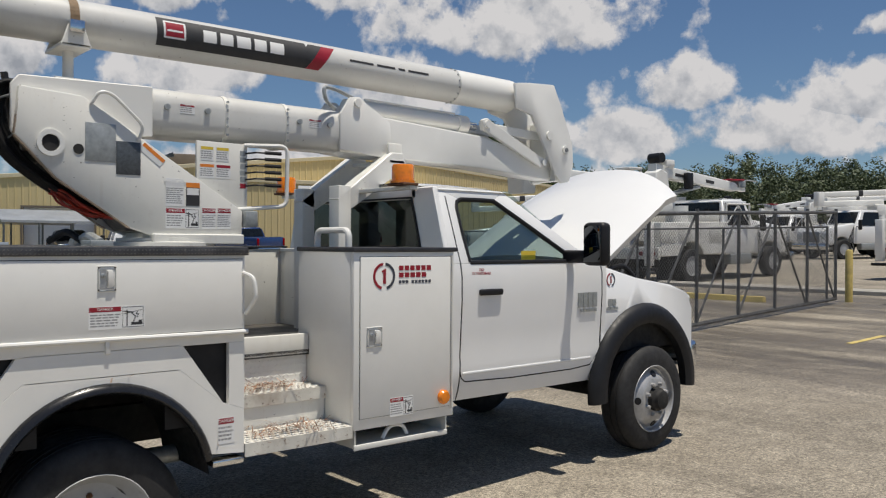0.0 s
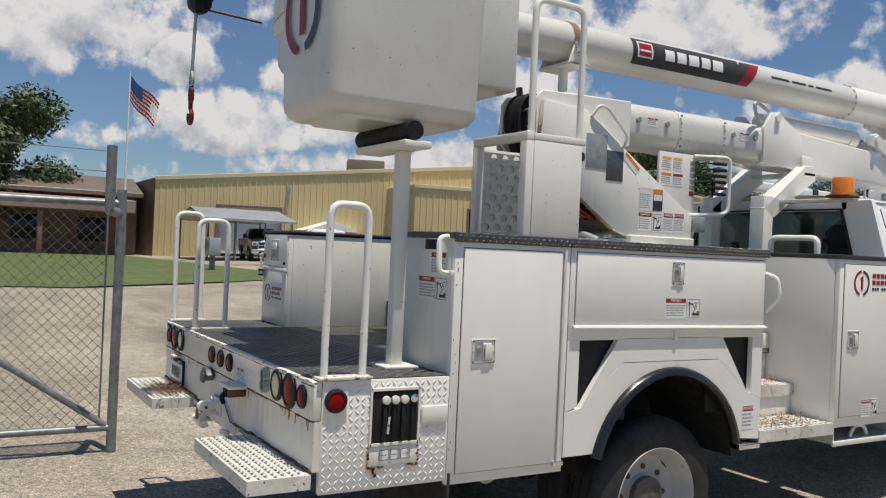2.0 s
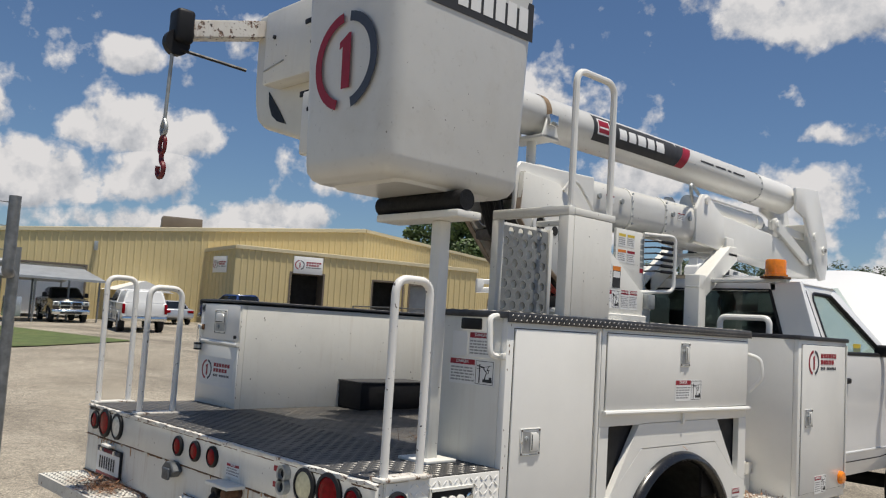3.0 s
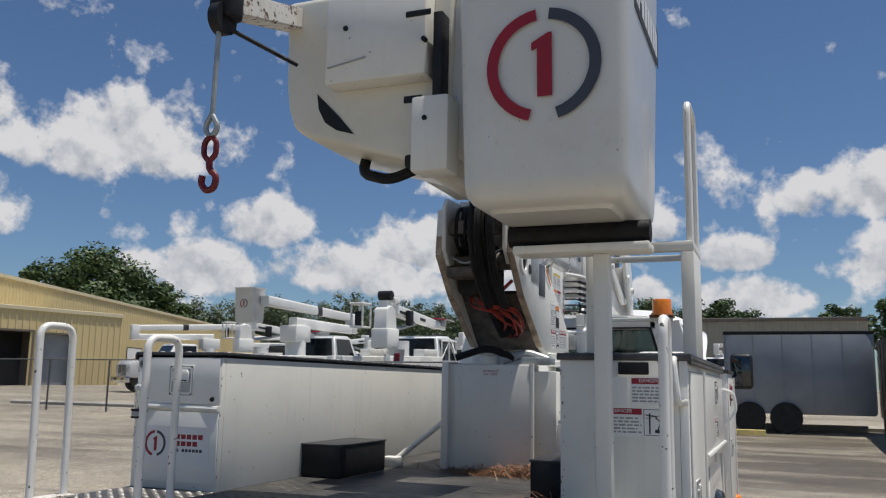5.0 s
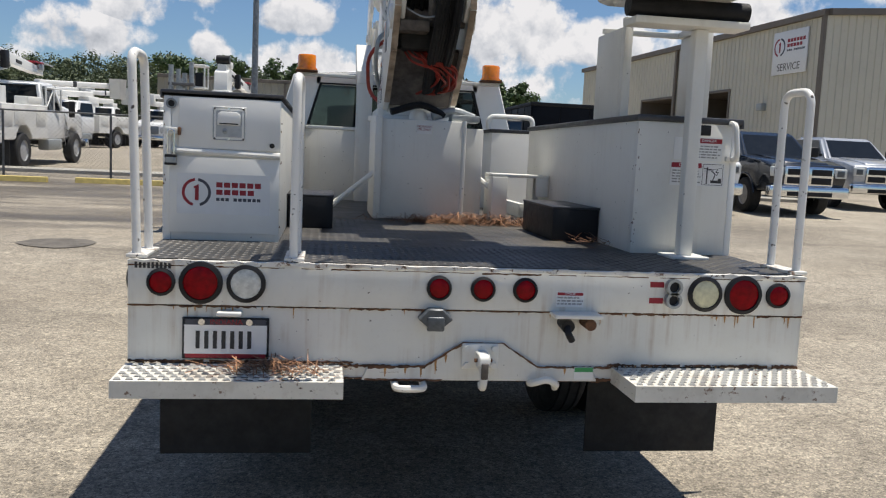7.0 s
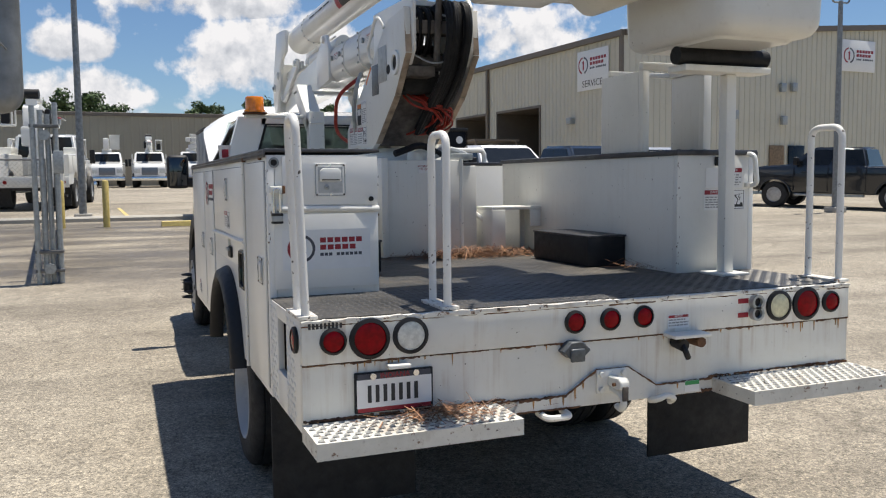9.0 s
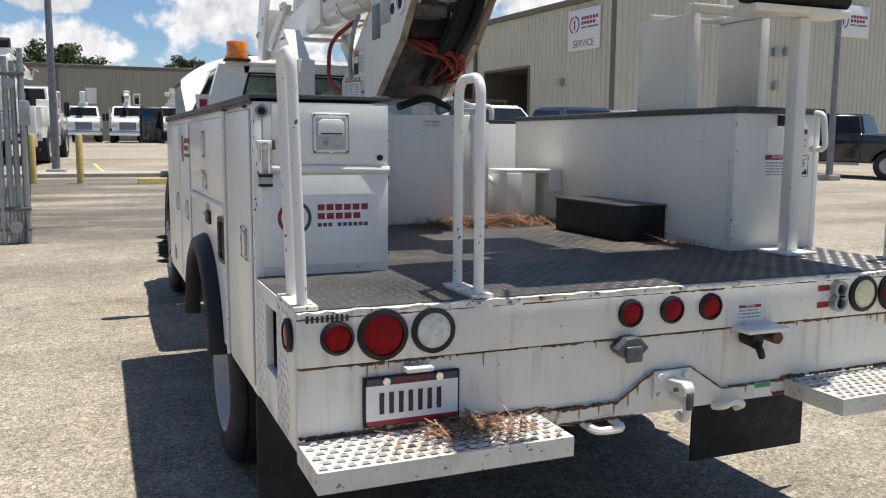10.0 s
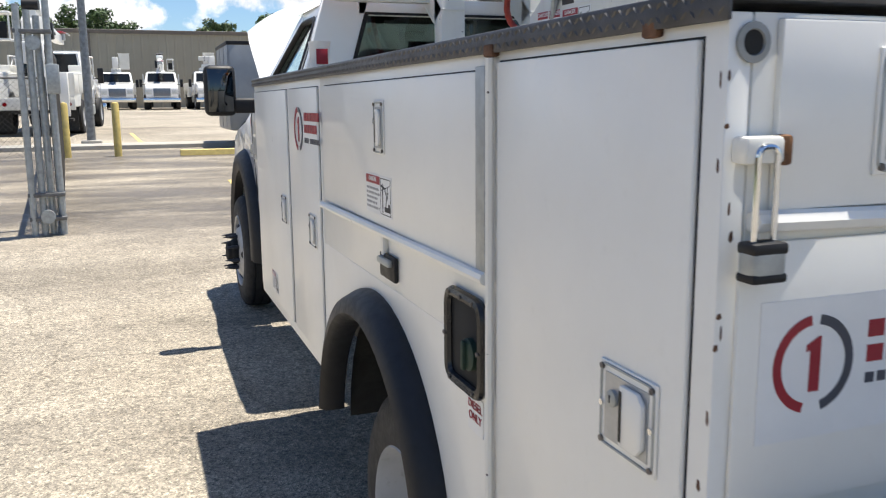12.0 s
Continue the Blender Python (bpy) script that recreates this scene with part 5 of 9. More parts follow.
part("hatch_key", cyl(B(), (-0.775, RY - 0.010, 1.340), (-0.775, RY - 0.018, 1.340), 0.010, n=12), "black", hatch)
part("lower_panel", box(B(), -1.170, -0.745, RY - 0.006, RY, 0.985, 1.285, 0.002), "white", truck, "white lower rear panel of the compartment")
company_mark(truck, rear_m(-1.065, 1.145, RY - 0.006), 0.112, backing=(-0.075, 0.285, -0.085, 0.075))
ha = part("hasp", box(B(), -1.186, -1.138, RY - 0.026, RY, 1.368, 1.396, 0.005), "white_worn", truck)
part("hasp_end", box(B(), -1.1375, -1.126, RY - 0.024, RY - 0.002, 1.366, 1.397, 0.004), "rust", ha, "rusty maroon hasp end")
pd = thing("padlock", "steel padlock with a long shackle hanging from the hasp", "padlock")
part("lock_body", box(B(), -1.182, -1.140, RY - 0.040, RY - 0.014, 1.252, 1.287, 0.006, 3), "aged_plate", pd)
part("lock_band", box(B(), -1.183, -1.139, RY - 0.041, RY - 0.013, 1.278, 1.291, 0.004), "black", pd)
part("lock_base", box(B(), -1.183, -1.139, RY - 0.041, RY - 0.013, 1.249, 1.260, 0.004), "black", pd)
part("shackle", tube(B(), bent([(-1.173, RY - 0.027, 1.287), (-1.173, RY - 0.027, 1.386), (-1.149, RY - 0.027, 1.386), (-1.149, RY - 0.027, 1.287)], 0.012, 6), 0.0035, 8), "chrome", pd)

# rear face of the right compartment: labels and handle
part("counter", box(B(), 0.955, 1.062, RY - 0.012, RY, 1.468, 1.512, 0.004), "black", truck, "black plate with a printed scale")
warning_label(truck, rear_m(1.060, 1.410, RY - 0.001), 0.125, 0.098, "DANGER", picture=False, rows=5, seed=9)
part("picture_label", box(B(), 0.905, 0.985, RY - 0.002, RY - 0.0005, 1.362, 1.458), "white_vinyl", truck)
warning_label(truck, rear_m(1.018, 1.303, RY - 0.001), 0.245, 0.100, seed=10)
hb_ = part("door_handle", tube(B(), bent([(1.150, RY, 1.525), (1.150, RY - 0.055, 1.520), (1.165, RY - 0.06, 1.375), (1.165, RY, 1.372)], 0.03), 0.012, 8), "white", truck)
part("handle_foot", box(B(), 1.135, 1.195, RY - 0.02, RY, 1.362, 1.385, 0.004), "white_worn", hb_)

# step well on the right
b = box(B(), IN - 0.10, W - 0.031, 2.53, 3.17, 0.545, 0.575)
part("well_floor", b, "under", truck)
for xa, xb, z, nm in ((0.93, W + 0.002, 0.585, "well_step"), (0.72, 0.93, 0.765, "well_step")):
    bm = box(B(), xa, xb, 2.535, 3.165, z - 0.008, z)
    box(bm, xb - 0.008, xb, 2.535, 3.165, z - 0.065, z - 0.008)
    st = part(nm, bm, "step_paint", truck, "white punched-grip step with pine litter")
    tb, hb_s = B(), B()
    for i in range(14):
        for j in range(5):
            cx, cy = xa + 0.02 + (j + 0.5) * (xb - xa - 0.03) / 5, 2.55 + (i + 0.5 + (0.25 if j % 2 else -0.25)) * 0.60 / 14
            lathe(tb, [(0.012, 0.0), (0.008, 0.006), (0.005, 0.006)], (cx, cy, z - 0.0005), (0, 0, 1), 6)
            # The tread is uncut; a black quad paints each hole's shade.
            hb_s.faces.new([hb_s.verts.new((cx + dx_, cy + dy_, z + 0.0008)) for dx_, dy_ in ((0.010, -0.013), (0.019, -0.013), (0.019, 0.013), (0.010, 0.013))])
    part("grip_tooth", tb, "white_worn", st, kind="stuff")
    part("grip_hole", hb_s, "black", st, kind="stuff")
part("step_riser", box(B(), 0.895, 0.915, 2.535, 3.165, 0.575, 0.756), "white_worn", truck)
ri = part("step_riser", box(B(), 0.705, 0.72, 2.535, 3.165, 0.765, 0.925), "white", truck, "diamond-plate riser")
part("tread_bar", tread(B(), (0.7202, 2.54, 0.77), (0, 1, 0), (0, 0, 1), 0.62, 0.15, 0.0255, 0.0260, 0.003, 0.0078), "white", ri, kind="stuff")
part("deck_sill", box(B(), 0.700, 0.742, 2.535, 3.165, 0.930, 1.045, 0.003), "white_worn", truck)
# stowage tray under the front compartment
b = box(B(), W - 0.35, W - 0.01, 3.20, 3.83, 0.455, 0.470)
box(b, W - 0.016, W - 0.004, 3.18, 3.84, 0.445, 0.475, 0.003)
for y in (3.185, 3.83):
    box(b, W - 0.35, W - 0.01, y, y + 0.008, 0.455, 0.556)
tray = part("under_tray", b, "white_worn", truck, "white under-body stowage tray")
part("tray_back", box(B(), W - 0.30, W - 0.29, 3.195, 3.828, 0.47, 0.556), "black", tray)
part("tray_rope", tube(B(), bent([(W - 0.05, 3.40, 0.475), (W - 0.06, 3.45, 0.54), (W - 0.05, 3.54, 0.54), (W - 0.06, 3.58, 0.48)], 0.05), 0.012, 8), "white_vinyl", tray)

# rear fender flares
def flare(side, cy, cz, r0, r1, x_out, a0=172, a1=6, mat="flare", depth=0.07):
    bm = B()
    n = 26
    rings = []
    for i in range(n + 1):
        a = radians(a0 + (a1 - a0) * i / n)
        c, s = math.cos(a), math.sin(a)
        sec = [(r0, 0.0), (r0, depth * 0.75), (r0 + (r1 - r0) * 0.25, depth), (r0 + (r1 - r0) * 0.75, depth * 0.85), (r1, depth * 0.30), (r1, 0.0)]
        rings.append([bm.verts.new((side * (x_out - 0.01 + d), cy + r * c, cz + r * s)) for r, d in sec])
    for p, q in zip(rings, rings[1:]):
        for k in range(len(p) - 1):
            bm.faces.new((p[k], p[k + 1], q[k + 1], q[k]))
    bm.faces.new(rings[0]), bm.faces.new(rings[-1][::-1])
    bmesh.ops.recalc_face_normals(bm, faces=bm.faces[:])
    return part("fender_flare", bm, mat, truck, "black moulded wheel-arch flare", angle=50)


flare(1, AXR + 0.02, 0.44, 0.462, 0.508, W, 168, 12, "flare_gloss", depth=0.045)
flare(-1, AXR + 0.03, 0.44, 0.445, 0.525, W, 172, 8, depth=0.075)
part("bracket", box(B(), W - 0.06, W + 0.02, 2.36, 2.52, 0.50, 0.53, 0.006), "chrome", truck)
for s in (-1, 1):
    xa, xb = sorted((s * 0.60, s * (W - 0.04)))
    bm = B()
    pts = arch(AXR, 0.42, 0.52, 176, 4, 14)
    for p, q in zip(pts, pts[1:]):
        v = [bm.verts.new((x, *pt)) for x, pt in ((xa, p), (xb, p), (xb, q), (xa, q))]
        bm.faces.new(v)
    bmesh.ops.recalc_face_normals(bm, faces=bm.faces[:])
    part("wheel_liner", bm, "under", truck)

# chassis
b = B()
for s in (-1, 1):
    xa, xb = sorted((s * 0.38, s * 0.46))
    box(b, xa, xb, 0.25, 6.6, 0.50, 0.70)
box(b, -0.6, 0.6, 0.04, 0.20, 0.56, 0.90)
box(b, -0.9, 0.60, 2.75, 3.9, 0.45, 0.85)
box(b, -0.38, 0.38, 4.2, 6.4, 0.45, 0.75)
cyl(b, (-0.9, AXR, TYRE - 0.12), (0.9, AXR, TYRE - 0.12), 0.075)
cyl(b, (-0.85, AXF, TYRE - 0.03), (0.85, AXF, TYRE - 0.03), 0.06)
lathe(b, [(0.03, -0.2), (0.17, -0.1), (0.17, 0.1), (0.03, 0.2)], (0, AXR, TYRE - 0.12), (1, 0, 0), 18)
chassis = part("chassis", b, "under", truck, "black chassis and axles")
part("exhaust_pipe", tube(B(), bent([(0.75, 2.9, 0.48), (0.80, 0.95, 0.50), (1.02, 0.92, 0.47)], 0.1), 0.045, 14), "aged_plate", truck, "grey tail pipe")


# wheels
def wheel(cx, cy, side, dual=False):
    out = Vector((side, 0, 0))
    hub_z = TYRE + rise(cy)
    w = 0.225
    tyre_prof = [(0.255, -w / 2), (0.300, -w / 2 - 0.004), (0.360, -w / 2 + 0.002), (0.392, -w / 2 + 0.022), (0.403, -w / 2 + 0.042), (0.404, -0.060), (0.397, -0.058), (0.397, -0.050), (0.405, -0.048), (0.405, -0.006), (0.397, -0.005), (0.397, 0.005), (0.405, 0.006), (0.405, 0.048), (0.397, 0.050), (0.397, 0.058), (0.404, 0.060), (0.403, w / 2 - 0.042), (0.392, w / 2 - 0.022), (0.360, w / 2 - 0.002), (0.300, w / 2 + 0.004), (0.255, w / 2)]
    wh = part("wheel", lathe(B(), tyre_prof, (cx, cy, hub_z), out, 48, False), "rubber", truck, "black commercial tyre on a steel rim", angle=40)
    f = w / 2
    if dual:
        prof = [(0.262, f - 0.004), (0.255, f + 0.004), (0.248, f - 0.004), (0.238, f - 0.045), (0.200, f - 0.100), (0.175, f - 0.108), (0.110, f - 0.105), (0.105, f - 0.090), (0.06, f - 0.085), (0.0001, f - 0.085)]
        rim = part("rim", lathe(B(), prof, (cx, cy, hub_z), out, 40, False), "rim_white", wh, "deep-dished pale dual-wheel rim")
        for k in range(8):
            a = 2 * math.pi * k / 8
            c = Vector((cx, cy + 0.142 * math.cos(a), hub_z + 0.142 * math.sin(a)))
            part("wheel_nut", cyl(B(), c + out * (f - 0.125), c + out * (f - 0.098), 0.015, n=6), "rust", wh)
        part("hub", lathe(B(), [(0.098, f - 0.10), (0.098, f - 0.06), (0.06, f - 0.045), (0.0001, f - 0.045)], (cx, cy, hub_z), out, 20), "dark_mottle", wh)
        for k in range(4):
            a = 2 * math.pi * (k + 0.5) / 4
            c = Vector((cx, cy + 0.205 * math.cos(a), hub_z + 0.205 * math.sin(a)))
            # Black disc on the uncut rim paints the shade in a hand hole.
            part("rim_hole", lathe(B(), [(0.040, 0), (0.036, 0.005), (0.0001, 0.005)], c + out * (f - 0.101), out + Vector((0, 0.6 * math.cos(a) * -1, 0.6 * math.sin(a) * -1)), 14), "black", wh)
    else:
        prof = [(0.262, f - 0.004), (0.255, f + 0.005), (0.246, f - 0.004), (0.238, f - 0.040), (0.222, f - 0.046), (0.205, f - 0.020), (0.165, f + 0.006), (0.150, f + 0.012), (0.098, f + 0.014), (0.094, f + 0.006), (0.0001, f + 0.006)]
        rim = part("rim", lathe(B(), prof, (cx, cy, hub_z), out, 40, False), "rim", wh, "dull polished front rim with hand holes")
        part("hub", lathe(B(), [(0.092, f + 0.004), (0.090, f + 0.045), (0.075, f + 0.060), (0.070, f + 0.085), (0.050, f + 0.092), (0.0001, f + 0.092)], (cx, cy, hub_z), out, 24), "under", wh, "dark greasy hub")
        for k in range(8):
            a = 2 * math.pi * (k + 0.5) / 8
            c = Vector((cx, cy + 0.122 * math.cos(a), hub_z + 0.122 * math.sin(a)))
            if side < 0:
                nb = cyl(B(), c + out * (f + 0.012), c + out * (f + 0.055), 0.014, n=10)
                cyl(nb, c + out * (f + 0.055), c + out * (f + 0.115), 0.013, 0.002, n=10)
            else:
                nb = cyl(B(), c + out * (f + 0.012), c + out * (f + 0.045), 0.015, 0.013, n=8)
            part("wheel_nut", nb, "rim" if side > 0 else "trim", wh, "" if side > 0 else "spiked black wheel-nut cover")
        for k in range(4):
            a = 2 * math.pi * k / 4
            c = Vector((cx, cy + 0.192 * math.cos(a), hub_z + 0.192 * math.sin(a)))
            # Hand hole as a black disc, its shade put into the colour.
            part("rim_hole", lathe(B(), [(0.028, 0), (0.028, 0.006), (0.0001, 0.006)], c + out * (f - 0.012), out + Vector((0, 0.7 * math.cos(a), 0.7 * math.sin(a))), 14), "black", wh)


for s in (-1, 1):
    wheel(s * 1.035, AXR, s, True)
    wheel(s * 0.79, AXR, s, True)
    wheel(s * 0.935, AXF, s, False)

# cab
CX, BELT = 0.975, 1.44


def lean_x(z):
    return CX - max(0.0, z - BELT) * 0.36


def lean_panel(bm, poly, side, thick=0.045, out=0.0):
    t = bmesh.new()
    a = [t.verts.new((side * (lean_x(z) + out), y, z)) for y, z in poly]
    c = [t.verts.new((side * (lean_x(z) + out - thick), y, z)) for y, z in poly]
    t.faces.new(a), t.faces.new(c)
    for i in range(len(poly)):
        j = (i + 1) % len(poly)
        t.faces.new((a[i], a[j], c[j], c[i]))
    bmesh.ops.recalc_face_normals(t, faces=t.faces[:])
    bmesh.ops.bevel(t, geom=t.edges[:], offset=0.006, segments=2, profile=0.5, affect='EDGES')
    return merged(bm, t)


b = B()
for s in (-1, 1):
    lean_panel(b, [(4.03, 1.44), (4.225, 1.44), (4.205, 1.80), (4.26, 1.855), (4.06, 1.925)], s)
    lean_panel(b, [(4.06, 1.925), (4.26, 1.853), (4.56, 1.853), (4.66, 1.925)], s)
    lean_panel(b, [(4.56, 1.853), (4.66, 1.925), (5.46, 1.43), (5.24, 1.44), (5.20, 1.47)], s)
# roof with a soft crown, wrapped at its edges
n, k = 14, 10
rows = []
for i in range(n + 1):
    u = -1 + 2 * i / n
    row = []
    for j in range(k + 1):
        v = j / k
        y = 4.03 + 0.72 * v
        z = 1.915 + 0.075 * (1 - abs(u) ** 3.2) * (0.55 + 0.45 * math.sin(math.pi * min(1.0, v * 0.75 + 0.18)))
        row.append(b.verts.new((u * 0.815, y, z)))
    rows.append(row)
for p, q in zip(rows, rows[1:]):
    for j in range(k):
        b.faces.new((p[j], p[j + 1], q[j + 1], q[j]))
cab = part("cab", b, "cab", truck, "white regular-cab body", angle=45)
b = B()
box(b, -0.96, 0.96, 4.02, 4.06, 0.70, 1.50, 0.012)
for s in (-1, 1):
    xa, xb = sorted((s * 0.71, s * 0.955))
    prism(b, [(s * 0.71, 1.50), (s * 0.955, 1.50), (s * 0.83, 1.93), (s * 0.60, 1.93)] if s > 0 else [(s * 0.60, 1.93), (s * 0.83, 1.93), (s * 0.955, 1.50), (s * 0.71, 1.50)], "y", 4.02, 4.06, 0.006)
box(b, -0.66, 0.66, 4.02, 4.06, 1.855, 1.945, 0.01)
part("cab_back", b, "cab", cab, "white cab rear wall")
part("rear_window", prism(B(), [(-0.74, 1.49), (0.74, 1.49), (0.62, 1.87), (-0.62, 1.87)], "y", 4.032, 4.038), "privacy_glass", cab, "dark tinted rear window")
b = B()
for s in (-1, 1):
    prism(b, [(s * 0.735, 1.485), (s * 0.715, 1.485), (s * 0.605, 1.865), (s * 0.625, 1.865)], "y", 4.012, 4.022)
box(b, -0.74, 0.74, 4.012, 4.022, 1.478, 1.492)
box(b, -0.62, 0.62, 4.012, 4.022, 1.860, 1.872)
part("window_gasket", b, "black", cab)
# lower sides with sill, slightly bulged
SIDE = [(0.80, 0.56), (0.93, 0.57), (0.955, 0.64), (0.972, 0.72), (0.976, 0.80), (0.972, 0.86), (0.980, 1.00), (0.992, 1.20), (0.990, 1.36), (0.975, 1.44), (0.90, 1.445)]


def side_skin(bm, s, y0, y1, arch_cut=None):
    rows_ = [[bm.verts.new((s * x, y, z)) for x, z in SIDE] for y in (y0, y1)]
    for i in range(len(SIDE) - 1):
        bm.faces.new((rows_[0][i], rows_[0][i + 1], rows_[1][i + 1], rows_[1][i]))


for s in (-1, 1):
    b = B()
    side_skin(b, s, 4.03, 4.125)
    part("cab_corner", b, "cab", cab, angle=50)
    b = B()
    side_skin(b, s, 4.135, 5.505)
    door = part("door", b, "cab", truck, "white front door", angle=50)
    hd = part("door_handle", box(B(), *sorted((s * 0.990, s * 1.018)), 4.27, 4.475, 1.235, 1.275, 0.012, 3), "black", door)
    part("handle_cup", lathe(B(), [(0.05, 0), (0.048, 0.003), (0.0001, 0.001)], (s * 0.990, 4.37, 1.235), (s, 0, 0), 20), "cab", door)
    part("sill_trim", box(B(), *sorted((s * 0.962, s * 0.980)), 4.15, 5.40, 0.735, 0.752, 0.004), "cab", door)
    part("side_window", merged(B(), (lambda t: (t.faces.new([t.verts.new((s * (lean_x(z) - 0.022), y, z)) for y, z in [(4.21, 1.43), (5.25, 1.43), (4.57, 1.86), (4.25, 1.86), (4.20, 1.80)]]), t)[1])(bmesh.new())), "glass", door, "tinted door window")
    b = B()
    side_skin(b, s, 5.515, 5.56)
    # front fender with wheel opening
    a = arch(AXF - 0.02, 0.46, 0.53, 178, 2, 16)
    prism(b, [(5.52, 0.60), (5.53, 0.46)] + a[::1] + [(6.60, 0.46), (6.70, 0.62), (6.70, 1.05), (6.62, 1.18), (6.40, 1.245), (5.95, 1.31), (5.56, 1.40), (5.52, 1.40)], "x", s * 0.94, s * 0.975, 0.006)
    fn = part("fender", b, "cab", truck, "white front fender", angle=45)
    flare(s, AXF - 0.03, 0.46, 0.50, 0.655, 0.965, 186, -4, depth=0.085)
    part("head_lamp", box(B(), *sorted((s * 0.62, s * 0.955)), 6.60, 6.72, 0.98, 1.16, 0.03, 3), "clear_lens", truck)
    bd = B()
    blocks(bd, 0, 0, 0.215, 0.105, 4, 0.15, 0.001, 0.006)
    blocks(bd, 0.03, -0.035, 0.18, 0.022, 6, 0.2, 0.001, 0.004)
    part("badge", moved(bd, right_m(5.24, 1.115, 0.992) if s > 0 else left_m(5.46, 1.115, -0.992)), "aged_plate", door, "chrome badge blocks")
    bd = blocks(B(), 0, 0, 0.10, 0.05, 2, 0.2, 0.001, 0.005)
    blocks(bd, -0.02, -0.03, 0.14, 0.02, 3, 0.1, 0.001, 0.004)
    part("badge", moved(bd, right_m(5.60, 1.11, 0.976) if s > 0 else left_m(5.72, 1.11, -0.976)), "aged_plate", fn)
    company_mark(fn, right_m(5.63, 1.305, 0.976) if s > 0 else left_m(5.63, 1.305, -0.976), 0.10, words=False)
    # tow mirror
    mz = 0.0 if s > 0 else -0.058
    arm = box(B(), *sorted((s * 0.93, s * 1.145)), 5.13, 5.20, 1.435 + mz, 1.525 + mz, 0.02, 3)
    mir = part("mirror", arm, "black", truck, "tall black tow mirror")
    part("mirror_shell", box(B(), *sorted((s * 1.125, s * 1.310)), 5.12, 5.22, 1.420 + mz, 1.718 + mz, 0.035, 3), "black", mir)
    part("mirror_glass", box(B(), *sorted((s * 1.145, s * 1.292)), 5.114, 5.119, 1.445 + mz, 1.695 + mz, 0.002), "mirror", mir)
sd = lettering("FIRE\nEXTINGUISHER\nINSIDE", 0.024, "red", truck, right_m(4.30, 1.375, 0.989), name="door_lettering")
part("window_sticker", box(B(), 0.93, 0.932, 4.72, 4.86, 1.455, 1.520), "yellow_vinyl", truck, "yellow square sticker inside the window")
# windscreen, dash and seats
part("windscreen", merged(B(), (lambda t: (t.faces.new([t.verts.new(p) for p in ((-0.82, 4.70, 1.93), (0.82, 4.70, 1.93), (0.90, 5.44, 1.43), (-0.90, 5.44, 1.43))]), t)[1])(bmesh.new())), "glass", cab)
b = box(B(), -0.90, 0.90, 5.05, 5.46, 1.05, 1.40, 0.06, 3)
box(b, -0.93, 0.93, 4.10, 5.45, 0.60, 0.80)
part("dashboard", b, "interior", cab)
for x in (-0.42, 0.42):
    b = box(B(), x - 0.26, x + 0.26, 4.32, 4.46, 0.85, 1.52, 0.06, 3)
    box(b, x - 0.14, x + 0.14, 4.33, 4.43, 1.54, 1.72, 0.05, 3)
    box(b, x - 0.26, x + 0.26, 4.40, 4.90, 0.80, 1.00, 0.06, 3)
    part("seat", b, "interior", cab)
part("steering_wheel", lathe(B(), [(0.175, -0.012), (0.19, 0.0), (0.175, 0.012), (0.165, 0.0), (0.175, -0.012)], (-0.42, 4.98, 1.30), (0, -0.9, 0.45), 24), "black", cab)
part("cab_mirror", box(B(), -0.12, 0.12, 4.86, 4.89, 1.74, 1.80, 0.02, 3), "black", cab)
part("headliner", box(B(), -0.76, 0.76, 4.07, 4.72, 1.885, 1.905, 0.004), "interior", cab)
part("back_lining", prism(B(), [(-0.92, 0.75), (0.92, 0.75), (0.92, 1.47), (0.72, 1.48), (-0.72, 1.48), (-0.92, 1.47)], "y", 4.066, 4.076), "interior", cab)


def side_x(z):
    """Half width of the cab skin at a height."""
    if z >= 1.44:
        return lean_x(z)
    for (xa_, za_), (xb_, zb_) in zip(SIDE[1:], SIDE[2:]):
        if za_ <= z <= zb_:
            return xa_ + (xb_ - xa_) * (z - za_) / (zb_ - za_)
    return 0.95


for s in (-1, 1):
    part("door_lining", box(B(), *sorted((s * 0.90, s * 0.915)), 4.10, 5.45, 0.70, 1.425, 0.004), "interior", cab)
    for pa, pb in (((4.085, 1.44), (4.10, 1.90)), ((4.60, 1.90), (5.40, 1.435))):
        part("pillar_lining", tube(B(), [(s * (lean_x(z) - 0.062), y, z) for y, z in (pa, pb)], 0.020, 8), "interior", cab)
    seam = [(4.130, z) for z in (1.87, 1.70, 1.44, 1.36, 1.20, 1.00, 0.86, 0.80, 0.76)] + [(4.145, 0.715), (4.18, 0.69), (4.6, 0.675), (5.2, 0.675), (5.40, 0.69)] + [(5.505, 0.80), (5.508, 1.00), (5.508, 1.20), (5.508, 1.36), (5.50, 1.435)]
    part("door_seam", tube(B(), [(s * (side_x(z) - 0.0008), y, z) for y, z in seam], 0.0048, 6), "black", cab)
    wf = [(4.215, 1.445), (4.205, 1.62), (4.205, 1.80), (4.222, 1.838), (4.265, 1.856), (4.42, 1.858), (4.56, 1.856), (4.80, 1.715), (5.20, 1.475), (5.245, 1.445), (4.70, 1.445), (4.215, 1.445)]
    part("window_frame", tube(B(), [(s * (lean_x(z) - 0.008), y, z) for y, z in wf], 0.016, 8), "black", cab)
# raised hood: a domed panel hinged at the windscreen
b = B()
n, k = 20, 12
top, low = [], []
